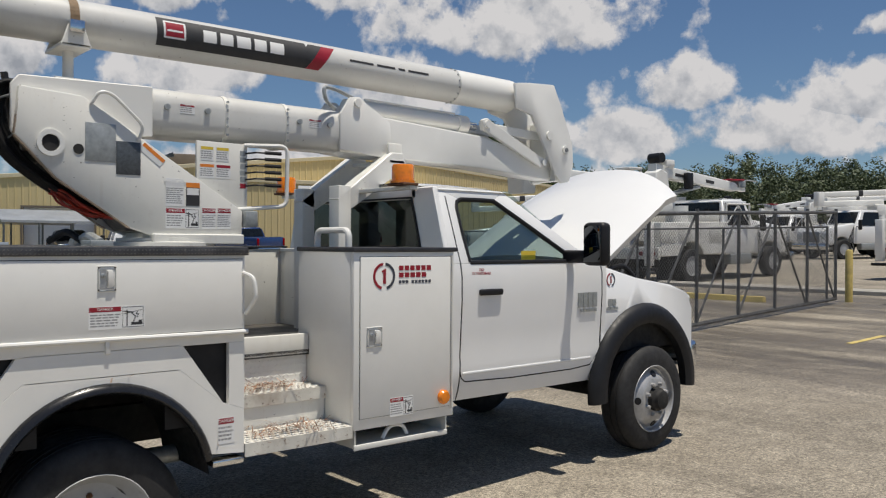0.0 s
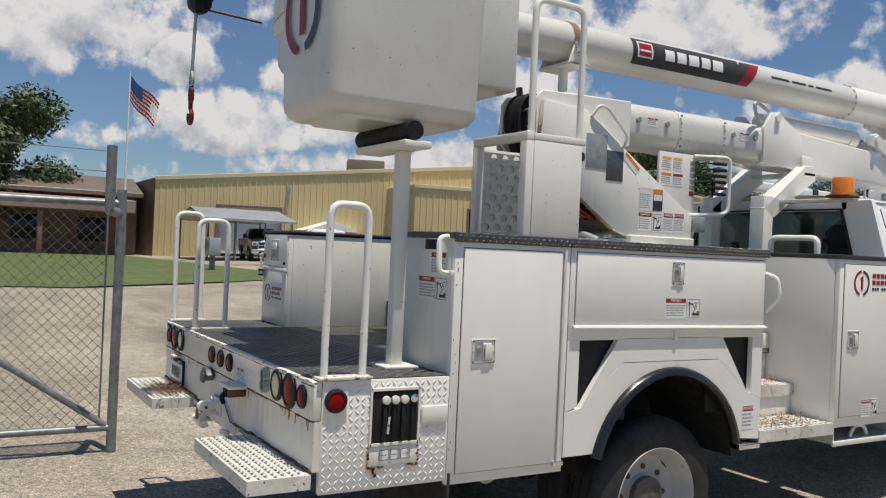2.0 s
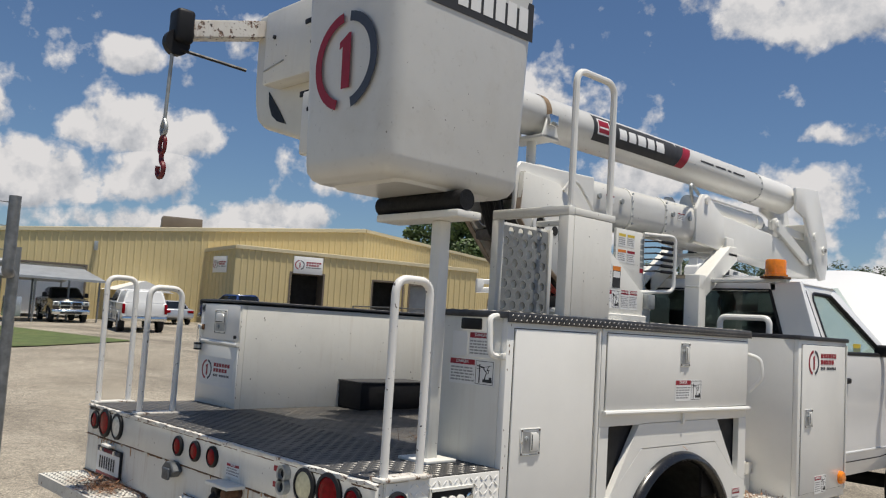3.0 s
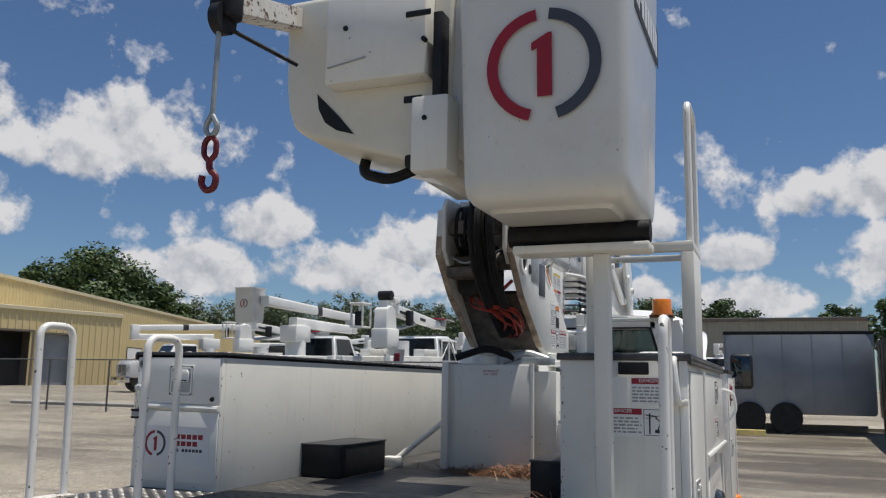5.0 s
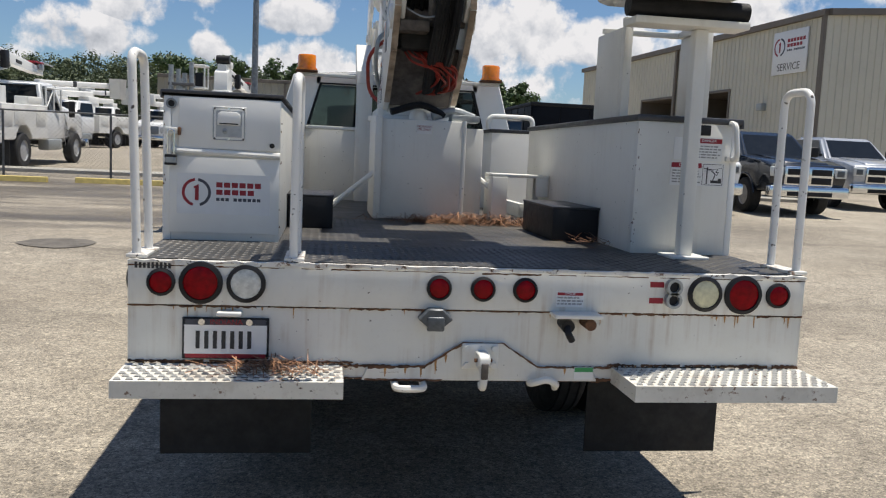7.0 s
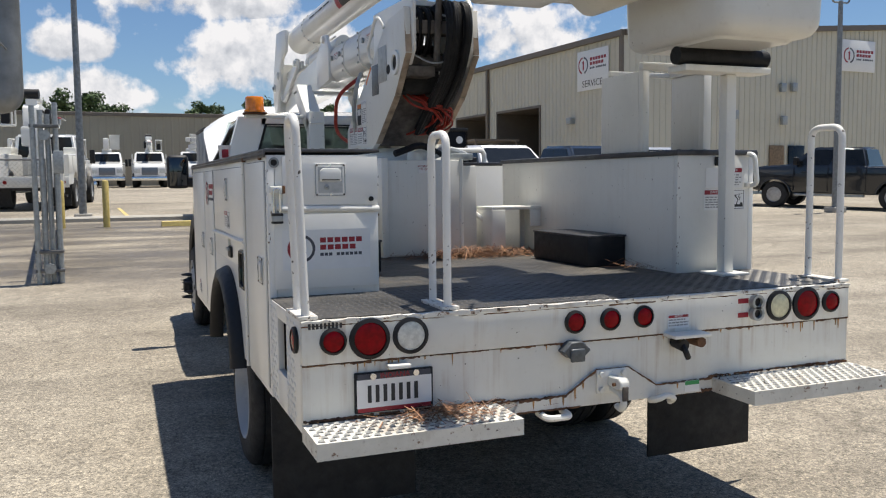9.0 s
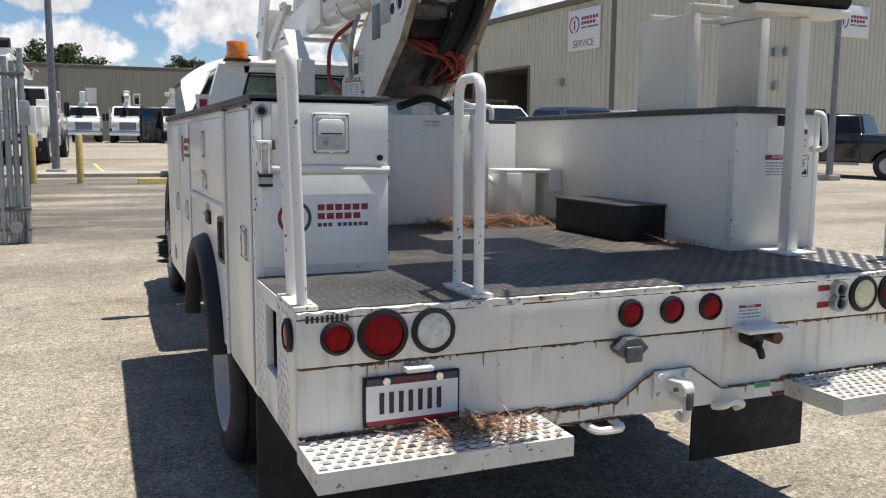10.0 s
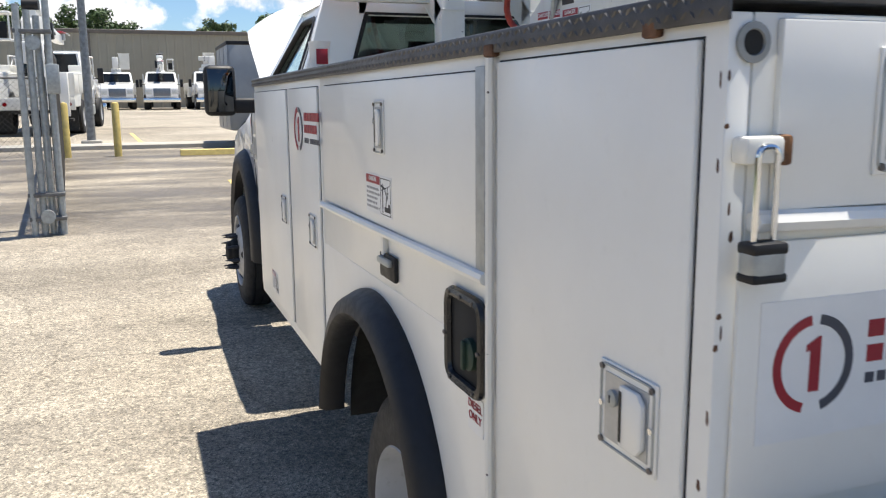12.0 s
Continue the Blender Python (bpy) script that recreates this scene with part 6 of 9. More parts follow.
for i in range(n + 1):
    u = -1 + 2 * i / n
    ra, rb = [], []
    for j in range(k + 1):
        v = j / k
        half = 0.86 - 0.10 * max(0.0, v - 0.75) ** 1.0
        y = 5.66 + 1.02 * v + 0.10 * (1 - u * u) * v
        z = 1.40 + 0.64 * v ** 0.95 + 0.21 * (1 - abs(u) ** 2.4) * min(1.0, 0.35 + v) - 0.10 * max(0.0, v - 0.85) * 4 * abs(u) ** 4
        ra.append(b.verts.new((u * half, y, z)))
        rb.append(b.verts.new((u * half * 0.96, y + 0.03, z - 0.05)))
    top.append(ra), low.append(rb)
for g, flip in ((top, False), (low, True)):
    for p, q in zip(g, g[1:]):
        for j in range(k):
            f = (p[j], p[j + 1], q[j + 1], q[j])
            b.faces.new(f[::-1] if flip else f)
for i in range(n):
    b.faces.new((top[i][0], top[i + 1][0], low[i + 1][0], low[i][0])), b.faces.new((top[i][k], low[i][k], low[i + 1][k], top[i + 1][k]))
for j in range(k):
    b.faces.new((top[0][j], low[0][j], low[0][j + 1], top[0][j + 1])), b.faces.new((top[n][j], top[n][j + 1], low[n][j + 1], low[n][j]))
bmesh.ops.recalc_face_normals(b, faces=b.faces[:])
hood = part("hood", b, "cab", truck, "white hood propped open", angle=50)
b = box(B(), -0.92, 0.92, 5.58, 6.66, 0.75, 1.20)
part("engine_bay", b, "under", truck, "dark engine bay")
b = box(B(), -0.98, 0.98, 6.66, 6.80, 0.55, 0.78, 0.05, 3)
part("front_bumper", b, "chrome", truck)
b = box(B(), -0.60, 0.60, 6.62, 6.74, 0.82, 1.17, 0.04, 3)
part("grille", b, "black", truck)
tube_b = tube(B(), bent([(0.78, 5.60, 1.30), (0.84, 5.95, 1.42), (0.80, 6.20, 1.26)], 0.1), 0.02, 8)
part("hinge_arm", tube_b, "black", hood)

# beacons on a light bar behind the cab
for s in (-1, 1):
    x = 0.725 * s
    bc = part("beacon", lathe(B(), [(0.080, 0.0), (0.080, 0.016), (0.070, 0.018), (0.070, 0.108), (0.064, 0.118), (0.0001, 0.120)], (x, 3.86, 1.945), (0, 0, 1), 26), "amber", truck, "amber warning beacon")
    part("beacon_base", box(B(), x - 0.085, x + 0.085, 3.80, 3.92, 1.930, 1.947, 0.004), "rust", bc)
for xa, xb in ((0.22, 0.80), (-0.80, -0.30)):
    part("light_bar", box(B(), xa, xb, 3.86, 3.92, 1.905, 1.930, 0.004), "white_worn", truck)

# boom rest: two posts with sloping arms
rest = None
for xa, xb in ((-0.34, -0.22), (0.12, 0.24)):
    b = box(B(), xa, xb, 3.70, 3.80, DECK, 1.95, 0.006)
    prism(b, [(3.69, 1.86), (3.81, 1.80), (4.26, 2.10), (4.24, 2.20), (4.14, 2.20)], "x", xa, xb, 0.005)
    part("rest_post", b, "white_worn", truck, "white boom-rest post")
b = box(B(), -0.34, 0.24, 4.12, 4.26, 2.125, 2.150, 0.004)
box(b, 0.185, 0.215, 4.13, 4.25, 2.15, 2.27, 0.01)
part("rest_saddle", b, "white_worn", truck)
b = tube(B(), bent([(0.62, 3.30, TOP + 0.012), (0.62, 3.30, 1.64), (0.95, 3.30, 1.64), (0.95, 3.30, TOP + 0.012)], 0.05, 6), 0.019, 10)
part("grab_handle", b, "white", truck, "white low grab handle")

# pedestal with oil tank
b = box(B(), -0.26, 0.235, 2.05, 2.62, DECK, 1.535, 0.008)
box(b, -0.285, -0.245, 2.02, 2.62, DECK, 1.545, 0.004)
ped = part("pedestal", b, "white_worn", truck, "white worn pedestal and oil tank")
b = box(B(), 0.225, 0.36, 2.10, 2.62, DECK, 1.50, 0.006)
cyl(b, (0.235, 2.05, DECK), (0.235, 2.05, 1.54), 0.014, n=8)
part("pedestal_column", b, "white_worn", ped)
lbp = part("tank_label", box(B(), -0.045, 0.045, 2.0465, 2.0485, 1.455, 1.51), "white_vinyl", ped)
lettering("HYDRAULIC\nOIL ONLY", 0.017, "red", lbp, rear_m(0.0, 1.488, 2.0455))
part("filler_cap", lathe(B(), [(0.055, 0), (0.055, 0.02), (0.045, 0.05), (0.0001, 0.055)], (-0.03, 2.13, 1.535), (0, 0, 1), 20), "white_worn", ped)
b = tube(B(), bent([(0.05, 2.10, 1.56), (0.18, 2.12, 1.60), (0.30, 2.14, 1.56)], 0.05), 0.028, 10)
box(b, 0.16, 0.33, 2.08, 2.2, 1.535, 1.575, 0.006)
part("valve_pipe", b, "aged_plate", ped)
b = tube(B(), bent([(-0.20, 2.02, 1.57), (-0.02, 2.06, 1.63), (0.12, 2.1, 1.57)], 0.06), 0.02, 8)
part("hose", b, "hose", ped)
for p, q in (((-0.28, 2.1, 1.22), (-0.60, 2.02, 0.96)), ((0.34, 2.15, 1.22), (0.50, 2.05, 1.08))):
    part("brace", tube(B(), [p, q], 0.016, 8), "white_worn", ped)
b = box(B(), -0.62, -0.52, 1.95, 2.05, DECK, 1.01, 0.006)
part("brace_foot", b, "white_worn", ped)

# turret
b = B()
for xa, xb in ((0.185, 0.222), (-0.222, -0.185)):
    prism(b, [(1.735, 2.12), (1.94, 1.905), (2.33, 1.645), (2.46, 1.600), (3.01, 1.600), (3.012, 1.759), (2.073, 2.351), (1.93, 2.36), (1.755, 2.372)], "x", xa, xb, 0.006, 2)
    s = 1 if xa > 0 else -1
    prism(b, [(2.45, 1.555), (3.01, 1.555), (3.01, 1.615), (2.45, 1.615)], "x", xa - 0.0 if s > 0 else xa - 0.03, xb + 0.03 if s > 0 else xb, 0.006)
box(b, -0.185, 0.185, 2.45, 2.98, 1.56, 1.62)
box(b, -0.185, 0.185, 2.50, 2.56, 1.62, 1.95)
turret = part("turret", b, "white_worn", truck, "white steel turret plates")
for s in (-1, 1):
    part("pin_boss", lathe(B(), [(0.070, 0.0), (0.070, 0.014), (0.046, 0.014), (0.044, 0.002)], (s * 0.222, 1.908, 2.086), (s, 0, 0), 26), "white", turret)
for s in (-1, 1):
    # Dark discs paint the shade inside the two pin holes.
    part("pin_hole", lathe(B(), [(0.045, 0.0), (0.045, 0.004), (0.0001, 0.004)], (s * 0.2225, 1.908, 2.086), (s, 0, 0), 24), "under", turret)
    part("pin_hole", lathe(B(), [(0.028, 0.0), (0.028, 0.003), (0.0001, 0.003)], (s * 0.2225, 2.05, 2.064), (s, 0, 0), 20), "under", turret)
for s in (-1, 1):
    mm = (lambda y, z: right_m(y, z, 0.2225)) if s > 0 else (lambda y, z: left_m(y, z, -0.2225))
    part("data_plate", moved(box(B(), -0.082, 0.082, -0.105, 0.105, 0, 0.003, 0.002), mm(2.166, 2.108)), "aged_plate", turret, "grey metal rating plate")
    part("data_plate", moved(box(B(), -0.068, 0.068, -0.092, 0.092, 0, 0.003, 0.002), mm(2.317, 2.032)), "dark_plate", turret, "dark printed rating plate")
    dg = part("diagonal_label", moved(box(B(), -0.075, 0.075, -0.025, 0.025, 0, 0.0015), mm(2.452, 2.062) @ Matrix.Rotation(radians(-38 * s), 4, "Z")), "white_vinyl", turret)
    part("label_head", moved(box(B(), -0.075, 0.075, 0.004, 0.025, 0.001, 0.0022), mm(2.452, 2.062) @ Matrix.Rotation(radians(-38 * s), 4, "Z")), "orange_vinyl", dg)
    warning_label(turret, mm(2.584, 1.855), 0.108, 0.160, "WARNING", "white_vinyl", picture=False, rows=8, seed=20)
    pic = part("picture_label", moved(box(B(), -0.042, 0.042, -0.068, 0.068, 0.0002, 0.0014), mm(2.694, 1.847)), "ink", turret)
    part("label_head", moved(box(B(), -0.042, 0.042, 0.040, 0.068, 0.0010, 0.0018), mm(2.694, 1.847)), "orange_vinyl", pic)
    part("label_picture", moved(box(B(), -0.036, 0.036, -0.004, 0.036, 0.0010, 0.0018), mm(2.694, 1.847)), "white_vinyl", pic)
    warning_label(turret, mm(2.632, 1.705), 0.205, 0.118, "DANGER", seed=21)
    warning_label(turret, mm(2.794, 1.708), 0.090, 0.126, "DANGER", picture=False, rows=7, seed=22)
    warning_label(turret, mm(2.891, 1.710), 0.090, 0.126, "DANGER", picture=False, rows=7, seed=23)
    b = tube(B(), bent([(s * 0.225, 2.115, 2.315), (s * 0.250, 2.15, 2.385), (s * 0.250, 2.22, 2.375), (s * 0.250, 2.395, 2.215), (s * 0.225, 2.37, 2.135)], 0.05), 0.010, 8)
    part("turret_handle", b, "white", turret)
# grimy rear edges of the plates
for x0, x1 in ((0.186, 0.221), (-0.221, -0.186)):
    for (ya, za), (yb, zb) in (((1.765, 2.372), (1.737, 2.122)), ((1.735, 2.118), (1.938, 1.905)), ((1.942, 1.902), (2.328, 1.646))):
        dy, dz = yb - ya, zb - za
        ln = math.hypot(dy, dz)
        ny, nz = dz / ln * 0.005, -dy / ln * 0.005
        part("plate_edge", prism(B(), [(ya, za), (yb, zb), (yb + ny, zb + nz), (ya + ny, za + nz)], "x", x0, x1), "edge_rust", turret)
# hoses, loom and castings between the plates
rnd = random.Random(12)
for i in range(20):
    x = 0.006 + 0.0066 * i
    o = rnd.uniform(-0.018, 0.055)
    pts = [(x * 0.8, 2.20, 2.37), (x, 1.86 + o, 2.40 + o * 0.5), (x, 1.690 + o, 2.41), (x + rnd.uniform(-0.01, 0.01), 1.640 + o, 2.24), (x + rnd.uniform(-0.012, 0.008), 1.735 + o, 2.03), (x - 0.01, 1.90 + o, 1.90), (x * 0.8, 2.22, 1.72 + o)]
    part("hose", tube(B(), bent(pts, 0.09, 5), rnd.uniform(0.010, 0.017), 8), "hose", turret)
for i in range(5):
    x = -0.125 + 0.026 * i
    o = rnd.uniform(-0.02, 0.02)
    pts = [(x, 2.10, 2.36 + o), (x, 1.84 + o, 2.40), (x + 0.01, 1.765 + o, 2.30), (x, 1.80 + o, 2.17), (x + 0.02, 1.93, 2.10 + o)]
    part("hose", tube(B(), bent(pts, 0.06, 5), 0.011, 8), "hose", turret)
for i in range(9):
    a = rnd.uniform(-0.15, -0.02)
    part("orange_hose", tube(B(), bent([(a, 2.06, 1.93 + rnd.uniform(-0.04, 0.05)), (a + 0.03, 1.96 + rnd.uniform(-0.02, 0.03), 1.86 + rnd.uniform(-0.03, 0.05)), (a + 0.16 + rnd.uniform(-0.05, 0.05), 1.99, 1.80 + rnd.uniform(-0.04, 0.06)), (a + 0.20, 2.10, 1.72 + rnd.uniform(-0.02, 0.05)), (a + 0.1, 2.3, 1.70)], 0.06, 5), 0.0065, 6), "orange_hose", turret)
b = box(B(), -0.184, 0.184, 1.775, 1.86, 2.235, 2.31, 0.006)
cyl(b, (-0.184, 1.912, 2.095), (0.184, 1.912, 2.095), 0.05)
box(b, -0.184, -0.02, 1.80, 1.95, 2.00, 2.06, 0.01)
cyl(b, (-0.015, 1.74, 2.47), (-0.015, 1.80, 2.06), 0.020, n=10)
part("boom_root", b, "dark_mottle", turret, "mottled dark brown boom root casting")
# Made-up black block that paints the shade of the cavity between the plates.
part("cavity_shade_block", box(B(), -0.17, 0.06, 1.93, 2.12, 1.92, 2.20, 0.03), "under", turret)
part("cross_plate", prism(B(), [(2.06, 1.93), (2.08, 1.95), (2.40, 1.64), (2.38, 1.63)], "x", -0.184, 0.184), "dark_mottle", turret, "mottled dark brown inner cross plate")
part("wire_loom", tube(B(), bent([(-0.16, 1.79, 2.12), (-0.06, 1.745, 2.06), (0.06, 1.72, 2.09), (0.15, 1.76, 2.14)], 0.05), 0.005, 6), "aged_plate", turret)
part("wire_loom", tube(B(), bent([(0.0, 1.76, 2.34), (0.09, 1.66, 2.30), (0.17, 1.74, 2.33)], 0.05), 0.006, 6), "aged_plate", turret)
part("base_ring", lathe(B(), [(0.30, 0.0), (0.30, 0.03), (0.26, 0.035), (0.26, 0.055), (0.0001, 0.055)], (0, 2.60, 1.535), (0, 0, 1), 36), "white_worn", ped)

# lower boom
LZ = 2.325
b = B()
for s in (-1, 1):
    xa, xb = sorted((s * 0.160, s * 0.184))
    prism(b, [(1.725, 2.14), (1.725, 2.385), (1.765, 2.435), (2.47, 2.455), (2.47, 2.17), (2.10, 2.13), (1.80, 2.06)], "x", xa, xb, 0.005)
box(b, -0.16, 0.16, 1.95, 2.47, 2.425, 2.452)
lower = part("lower_boom", b, "white", truck, "white lower boom")


def rr_section(w, h, r, n=5):
    pts = []
    for cx, cz, a0 in ((w - r, h - r, 0), (-w + r, h - r, 90), (-w + r, -h + r, 180), (w - r, -h + r, 270)):
        for i in range(n + 1):
            a = radians(a0 + 90 * i / n)
            pts.append((cx + r * math.cos(a), cz + r * math.sin(a)))
    return pts


def beam(bm, stations):
    """A rounded-box beam along y. Stations: y, centre z, half width, half height, corner radius."""
    rings = []
    for y, cz, w, h, r in stations:
        rings.append([bm.verts.new((x, y, cz + z)) for x, z in rr_section(w, h, r)])
    for p, q in zip(rings, rings[1:]):
        for i in range(len(p)):
            bm.faces.new((p[i], p[(i + 1) % len(p)], q[(i + 1) % len(p)], q[i]))
    bm.faces.new(rings[0]), bm.faces.new(rings[-1][::-1])
    bmesh.ops.recalc_face_normals(bm, faces=bm.faces[:])
    return bm


part("boom_insert", beam(B(), [(2.47, LZ, 0.150, 0.146, 0.10), (3.78, LZ + 0.005, 0.150, 0.143, 0.10)]), "grp", lower, "white fibreglass boom insert", angle=60)
for y in (2.945, 3.365):
    part("insert_band", beam(B(), [(y - 0.012, LZ, 0.154, 0.150, 0.10), (y + 0.012, LZ, 0.154, 0.150, 0.10)]), "white_worn", lower, angle=60)
b = B()
for y in (2.945, 3.365):
    for s in (-1, 1):
        for z in (-0.10, -0.05, 0.0, 0.05, 0.10):
            cyl(b, (s * 0.150, y, LZ + z), (s * 0.160, y, LZ + z), 0.008, n=6)
for s in (-1, 1):
    for y in (2.565, 2.815, 3.45, 3.68):
        cyl(b, (s * 0.148, y, LZ + 0.03), (s * 0.166, y, LZ + 0.03), 0.018, n=10)
part("bolt", b, "aged_plate", lower, kind="stuff")
for s in (-1, 1):
    for y in (2.69, 3.57):
        warning_label(lower, (right_m if s > 0 else left_m)(y, LZ + 0.03, s * 0.1505), 0.095, 0.055, "DANGER", picture=False, rows=3, seed=31)
part("boom_steel", beam(B(), [(3.78, 2.325, 0.135, 0.135, 0.012), (4.20, 2.315, 0.130, 0.140, 0.012), (5.10, 2.285, 0.115, 0.125, 0.012), (5.95, 2.190, 0.090, 0.085, 0.012), (6.06, 2.165, 0.08, 0.06, 0.012)]), "white", lower, "white steel boom section")
for s in (-1, 1):
    b = B()
    xa, xb = sorted((s * 0.135, s * 0.165))
    prism(b, [(3.76, 2.20), (3.76, 2.44), (3.84, 2.56), (3.92, 2.57), (3.98, 2.53), (4.18, 2.42), (4.20, 2.19), (4.10, 2.17)], "x", xa, xb, 0.008, 2)
    cyl(b, (s * 0.165, 3.895, 2.525), (s * 0.185, 3.895, 2.525), 0.028, n=16)
    part("knuckle_plate", b, "white", lower)
# lift ram and links
b = cyl(B(), (0.0, 3.90, 2.515), (0.0, 5.02, 2.500), 0.062, n=20)
cyl(b, (0.0, 4.93, 2.501), (0.0, 5.03, 2.500), 0.072, n=20)
for x in (-0.03, 0.03):
    tube(b, [(x, 4.05, 2.585), (x, 4.90, 2.572)], 0.008, 6)
ram = part("lift_ram", b, "white", truck, "white hydraulic lift cylinder")
part("ram_rod", cyl(B(), (0, 5.02, 2.5), (0, 5.14, 2.498), 0.032, n=14), "chrome", ram)
b = B()
for s in (-1, 1):
    xa, xb = sorted((s * 0.105, s * 0.140))
    prism(b, [(5.09, 2.535), (5.15, 2.555), (5.20, 2.53), (5.82, 2.27), (5.81, 2.21), (5.76, 2.205), (5.12, 2.455)], "x", xa, xb, 0.006)
    xa, xb = sorted((s * 0.06, s * 0.095))
    prism(b, [(5.12, 2.53), (5.80, 2.50), (5.80, 2.43), (5.14, 2.46)], "x", xa, xb, 0.006)
    cyl(b, (s * 0.14, 5.145, 2.505), (s * 0.16, 5.145, 2.505), 0.030, n=16)
    cyl(b, (s * 0.14, 5.795, 2.245), (s * 0.155, 5.795, 2.245), 0.026, n=16)
part("elbow_link", b, "white", truck)
# elbow plates
b = B()
for s in (-1, 1):
    xa, xb = sorted((s * 0.145, s * 0.175))
    prism(b, [(5.42, 2.86), (5.58, 2.88), (5.88, 2.90), (5.97, 2.74), (6.12, 2.42), (6.13, 2.24), (6.08, 2.10), (5.98, 2.08), (5.90, 2.16), (5.62, 2.62), (5.44, 2.66)], "x", xa, xb, 0.008, 2)
    for y, z in ((6.02, 2.365), (5.82, 2.47)):
        cyl(b, (s * 0.175, y, z), (s * 0.192, y, z), 0.036, n=18)
box(b, -0.145, 0.145, 5.60, 5.90, 2.80, 2.88, 0.006)
box(b, -0.145, 0.145, 5.93, 6.02, 2.10, 2.60, 0.006)
elbow = part("elbow", b, "white", truck, "white steel boom elbow")
part("elbow_pin", cyl(B(), (-0.20, 6.02, 2.365), (0.20, 6.02, 2.365), 0.018, n=12), "steel", elbow)

# upper boom
UZ, UR = 2.785, 0.128


def upper_c(y):
    return UZ + 0.012 * (1 - abs(y - 3.2) / 2.2)


b = tube(B(), [(0, 1.38, upper_c(1.38)), (0, 3.2, upper_c(3.2)), (0, 4.90, upper_c(4.9))], UR, 36)
upper = part("upper_boom", b, "grp", truck, "white fibreglass upper boom tube", angle=50)
part("boom_sleeve", tube(B(), [(0, 4.88, upper_c(4.88)), (0, 5.50, upper_c(5.5) - 0.005)], UR + 0.004, 36), "white", upper, angle=50)
b = B()
for k in range(8):
    a = math.pi * (k + 0.5) / 8 - math.pi / 2
    for s in (-1, 1):
        c = Vector((s * math.cos(a), 0, math.sin(a)))
        p = Vector((0, 4.865, upper_c(4.87))) + c * (UR - 0.002)
        cyl(b, p, p + c * 0.010, 0.008, n=6)
part("bolt", b, "aged_plate", upper, kind="stuff")


def boom_patch(bm, y0, y1, a0, a1, lift, skew=0.0, n=8):
    """A thin patch on the round boom. Angles in degrees from level on the right side, upwards."""
    rings = []
    for i in range(n + 1):
        a = radians(a0 + (a1 - a0) * i / n)
        w = (i / n - 0.5) * skew
        rings.append([bm.verts.new(((UR + lift) * math.cos(a), y + w, upper_c(y) + (UR + lift) * math.sin(a))) for y in (y0, (y0 + y1) / 2, y1)])
    for p, q in zip(rings, rings[1:]):
        bm.faces.new((p[0], p[1], q[1], q[0])), bm.faces.new((p[1], p[2], q[2], q[1]))
    bmesh.ops.recalc_face_normals(bm, faces=bm.faces[:])
    return bm


for flip in (1, -1):
    def put(nm, y0, y1, a0, a1, lift, mat, skew=0.0):
        bm = boom_patch(B(), y0, y1, a0, a1, lift, skew)
        if flip < 0:
            bmesh.ops.scale(bm, vec=(-1, 1, 1), verts=bm.verts[:])
            bmesh.ops.reverse_faces(bm, faces=bm.faces[:])
        part(nm, bm, mat, upper, angle=70)
    put("boom_band", 2.515, 3.52, -36, 44, 0.0014, "ink")
    put("boom_band", 3.48, 3.585, -36, 44, 0.0012, "ink", 0.13)
    put("boom_band", 3.585, 3.685, -36, 44, 0.0016, "red", 0.13)
    put("mark_square", 2.555, 2.690, -14, 34, 0.0024, "white_vinyl")
    put("mark_square", 2.567, 2.678, -9, 29, 0.0032, "red")
    put("mark_square", 2.575, 2.670, 4, 9, 0.0040, "white_vinyl")
    y = 2.80
    for w in (0.085, 0.085, 0.095, 0.085, 0.100):
        put("letter_block", y, y + w, -9, 24, 0.0026, "white_vinyl")
        y += w + 0.025
    y = 3.86
    for w in (0.20, 0.16, 0.06, 0.19):
        put("small_print", y, y + w, 8, 15, 0.0014, "ink")
        y += w + 0.03

# upper boom strap and rest
b = tube(B(), [(0.0, 2.06, 2.445), (0.0, 2.06, 2.66)], 0.03, 12)
box(b, -0.10, 0.10, 1.96, 2.16, 2.44, 2.455, 0.004)
box(b, -0.15, 0.15, 1.98, 2.14, 2.625, 2.645, 0.004)
for s in (-1, 1):
    xa, xb = sorted((s * 0.135, s * 0.150))
    prism(b, [(1.98, 2.63), (2.14, 2.63), (2.10, 2.75), (2.02, 2.75)], "x", xa, xb, 0.004)
prop = part("boom_prop", b, "white_worn", truck, "white boom prop with a strap")
b = B()
for i in range(20):
    a0, a1 = radians(-15 + 210 * i / 20), radians(-15 + 210 * (i + 1) / 20)
    v = [b.verts.new(((UR + 0.003) * math.cos(a), y, upper_c(2.05) + (UR + 0.003) * math.sin(a))) for a, y in ((a0, 2.035), (a0, 2.085), (a1, 2.085), (a1, 2.035))]
    b.faces.new(v)
part("strap", b, "wood", prop, "tan webbing strap")
part("ratchet", box(B(), 0.135, 0.175, 2.02, 2.10, 2.70, 2.77, 0.008), "chrome", prop)

# control valves with levers and guard
vp = part("control_panel", box(B(), 0.160, 0.182, 2.735, 3.065, 1.74, 2.172, 0.004), "white_worn", truck, "white control panel with labels")
for y, z, w, h, head_ in ((2.80, 2.10, 0.085, 0.085, "yellow_vinyl"), (2.90, 2.10, 0.085, 0.085, "yellow_vinyl"), (2.80, 1.995, 0.095, 0.085, "orange_vinyl"), (2.905, 1.995, 0.095, 0.085, "red")):
    warning_label(vp, right_m(y, z, 0.1822), w, h, "", head_, picture=False, rows=4, seed=int(y * 100))
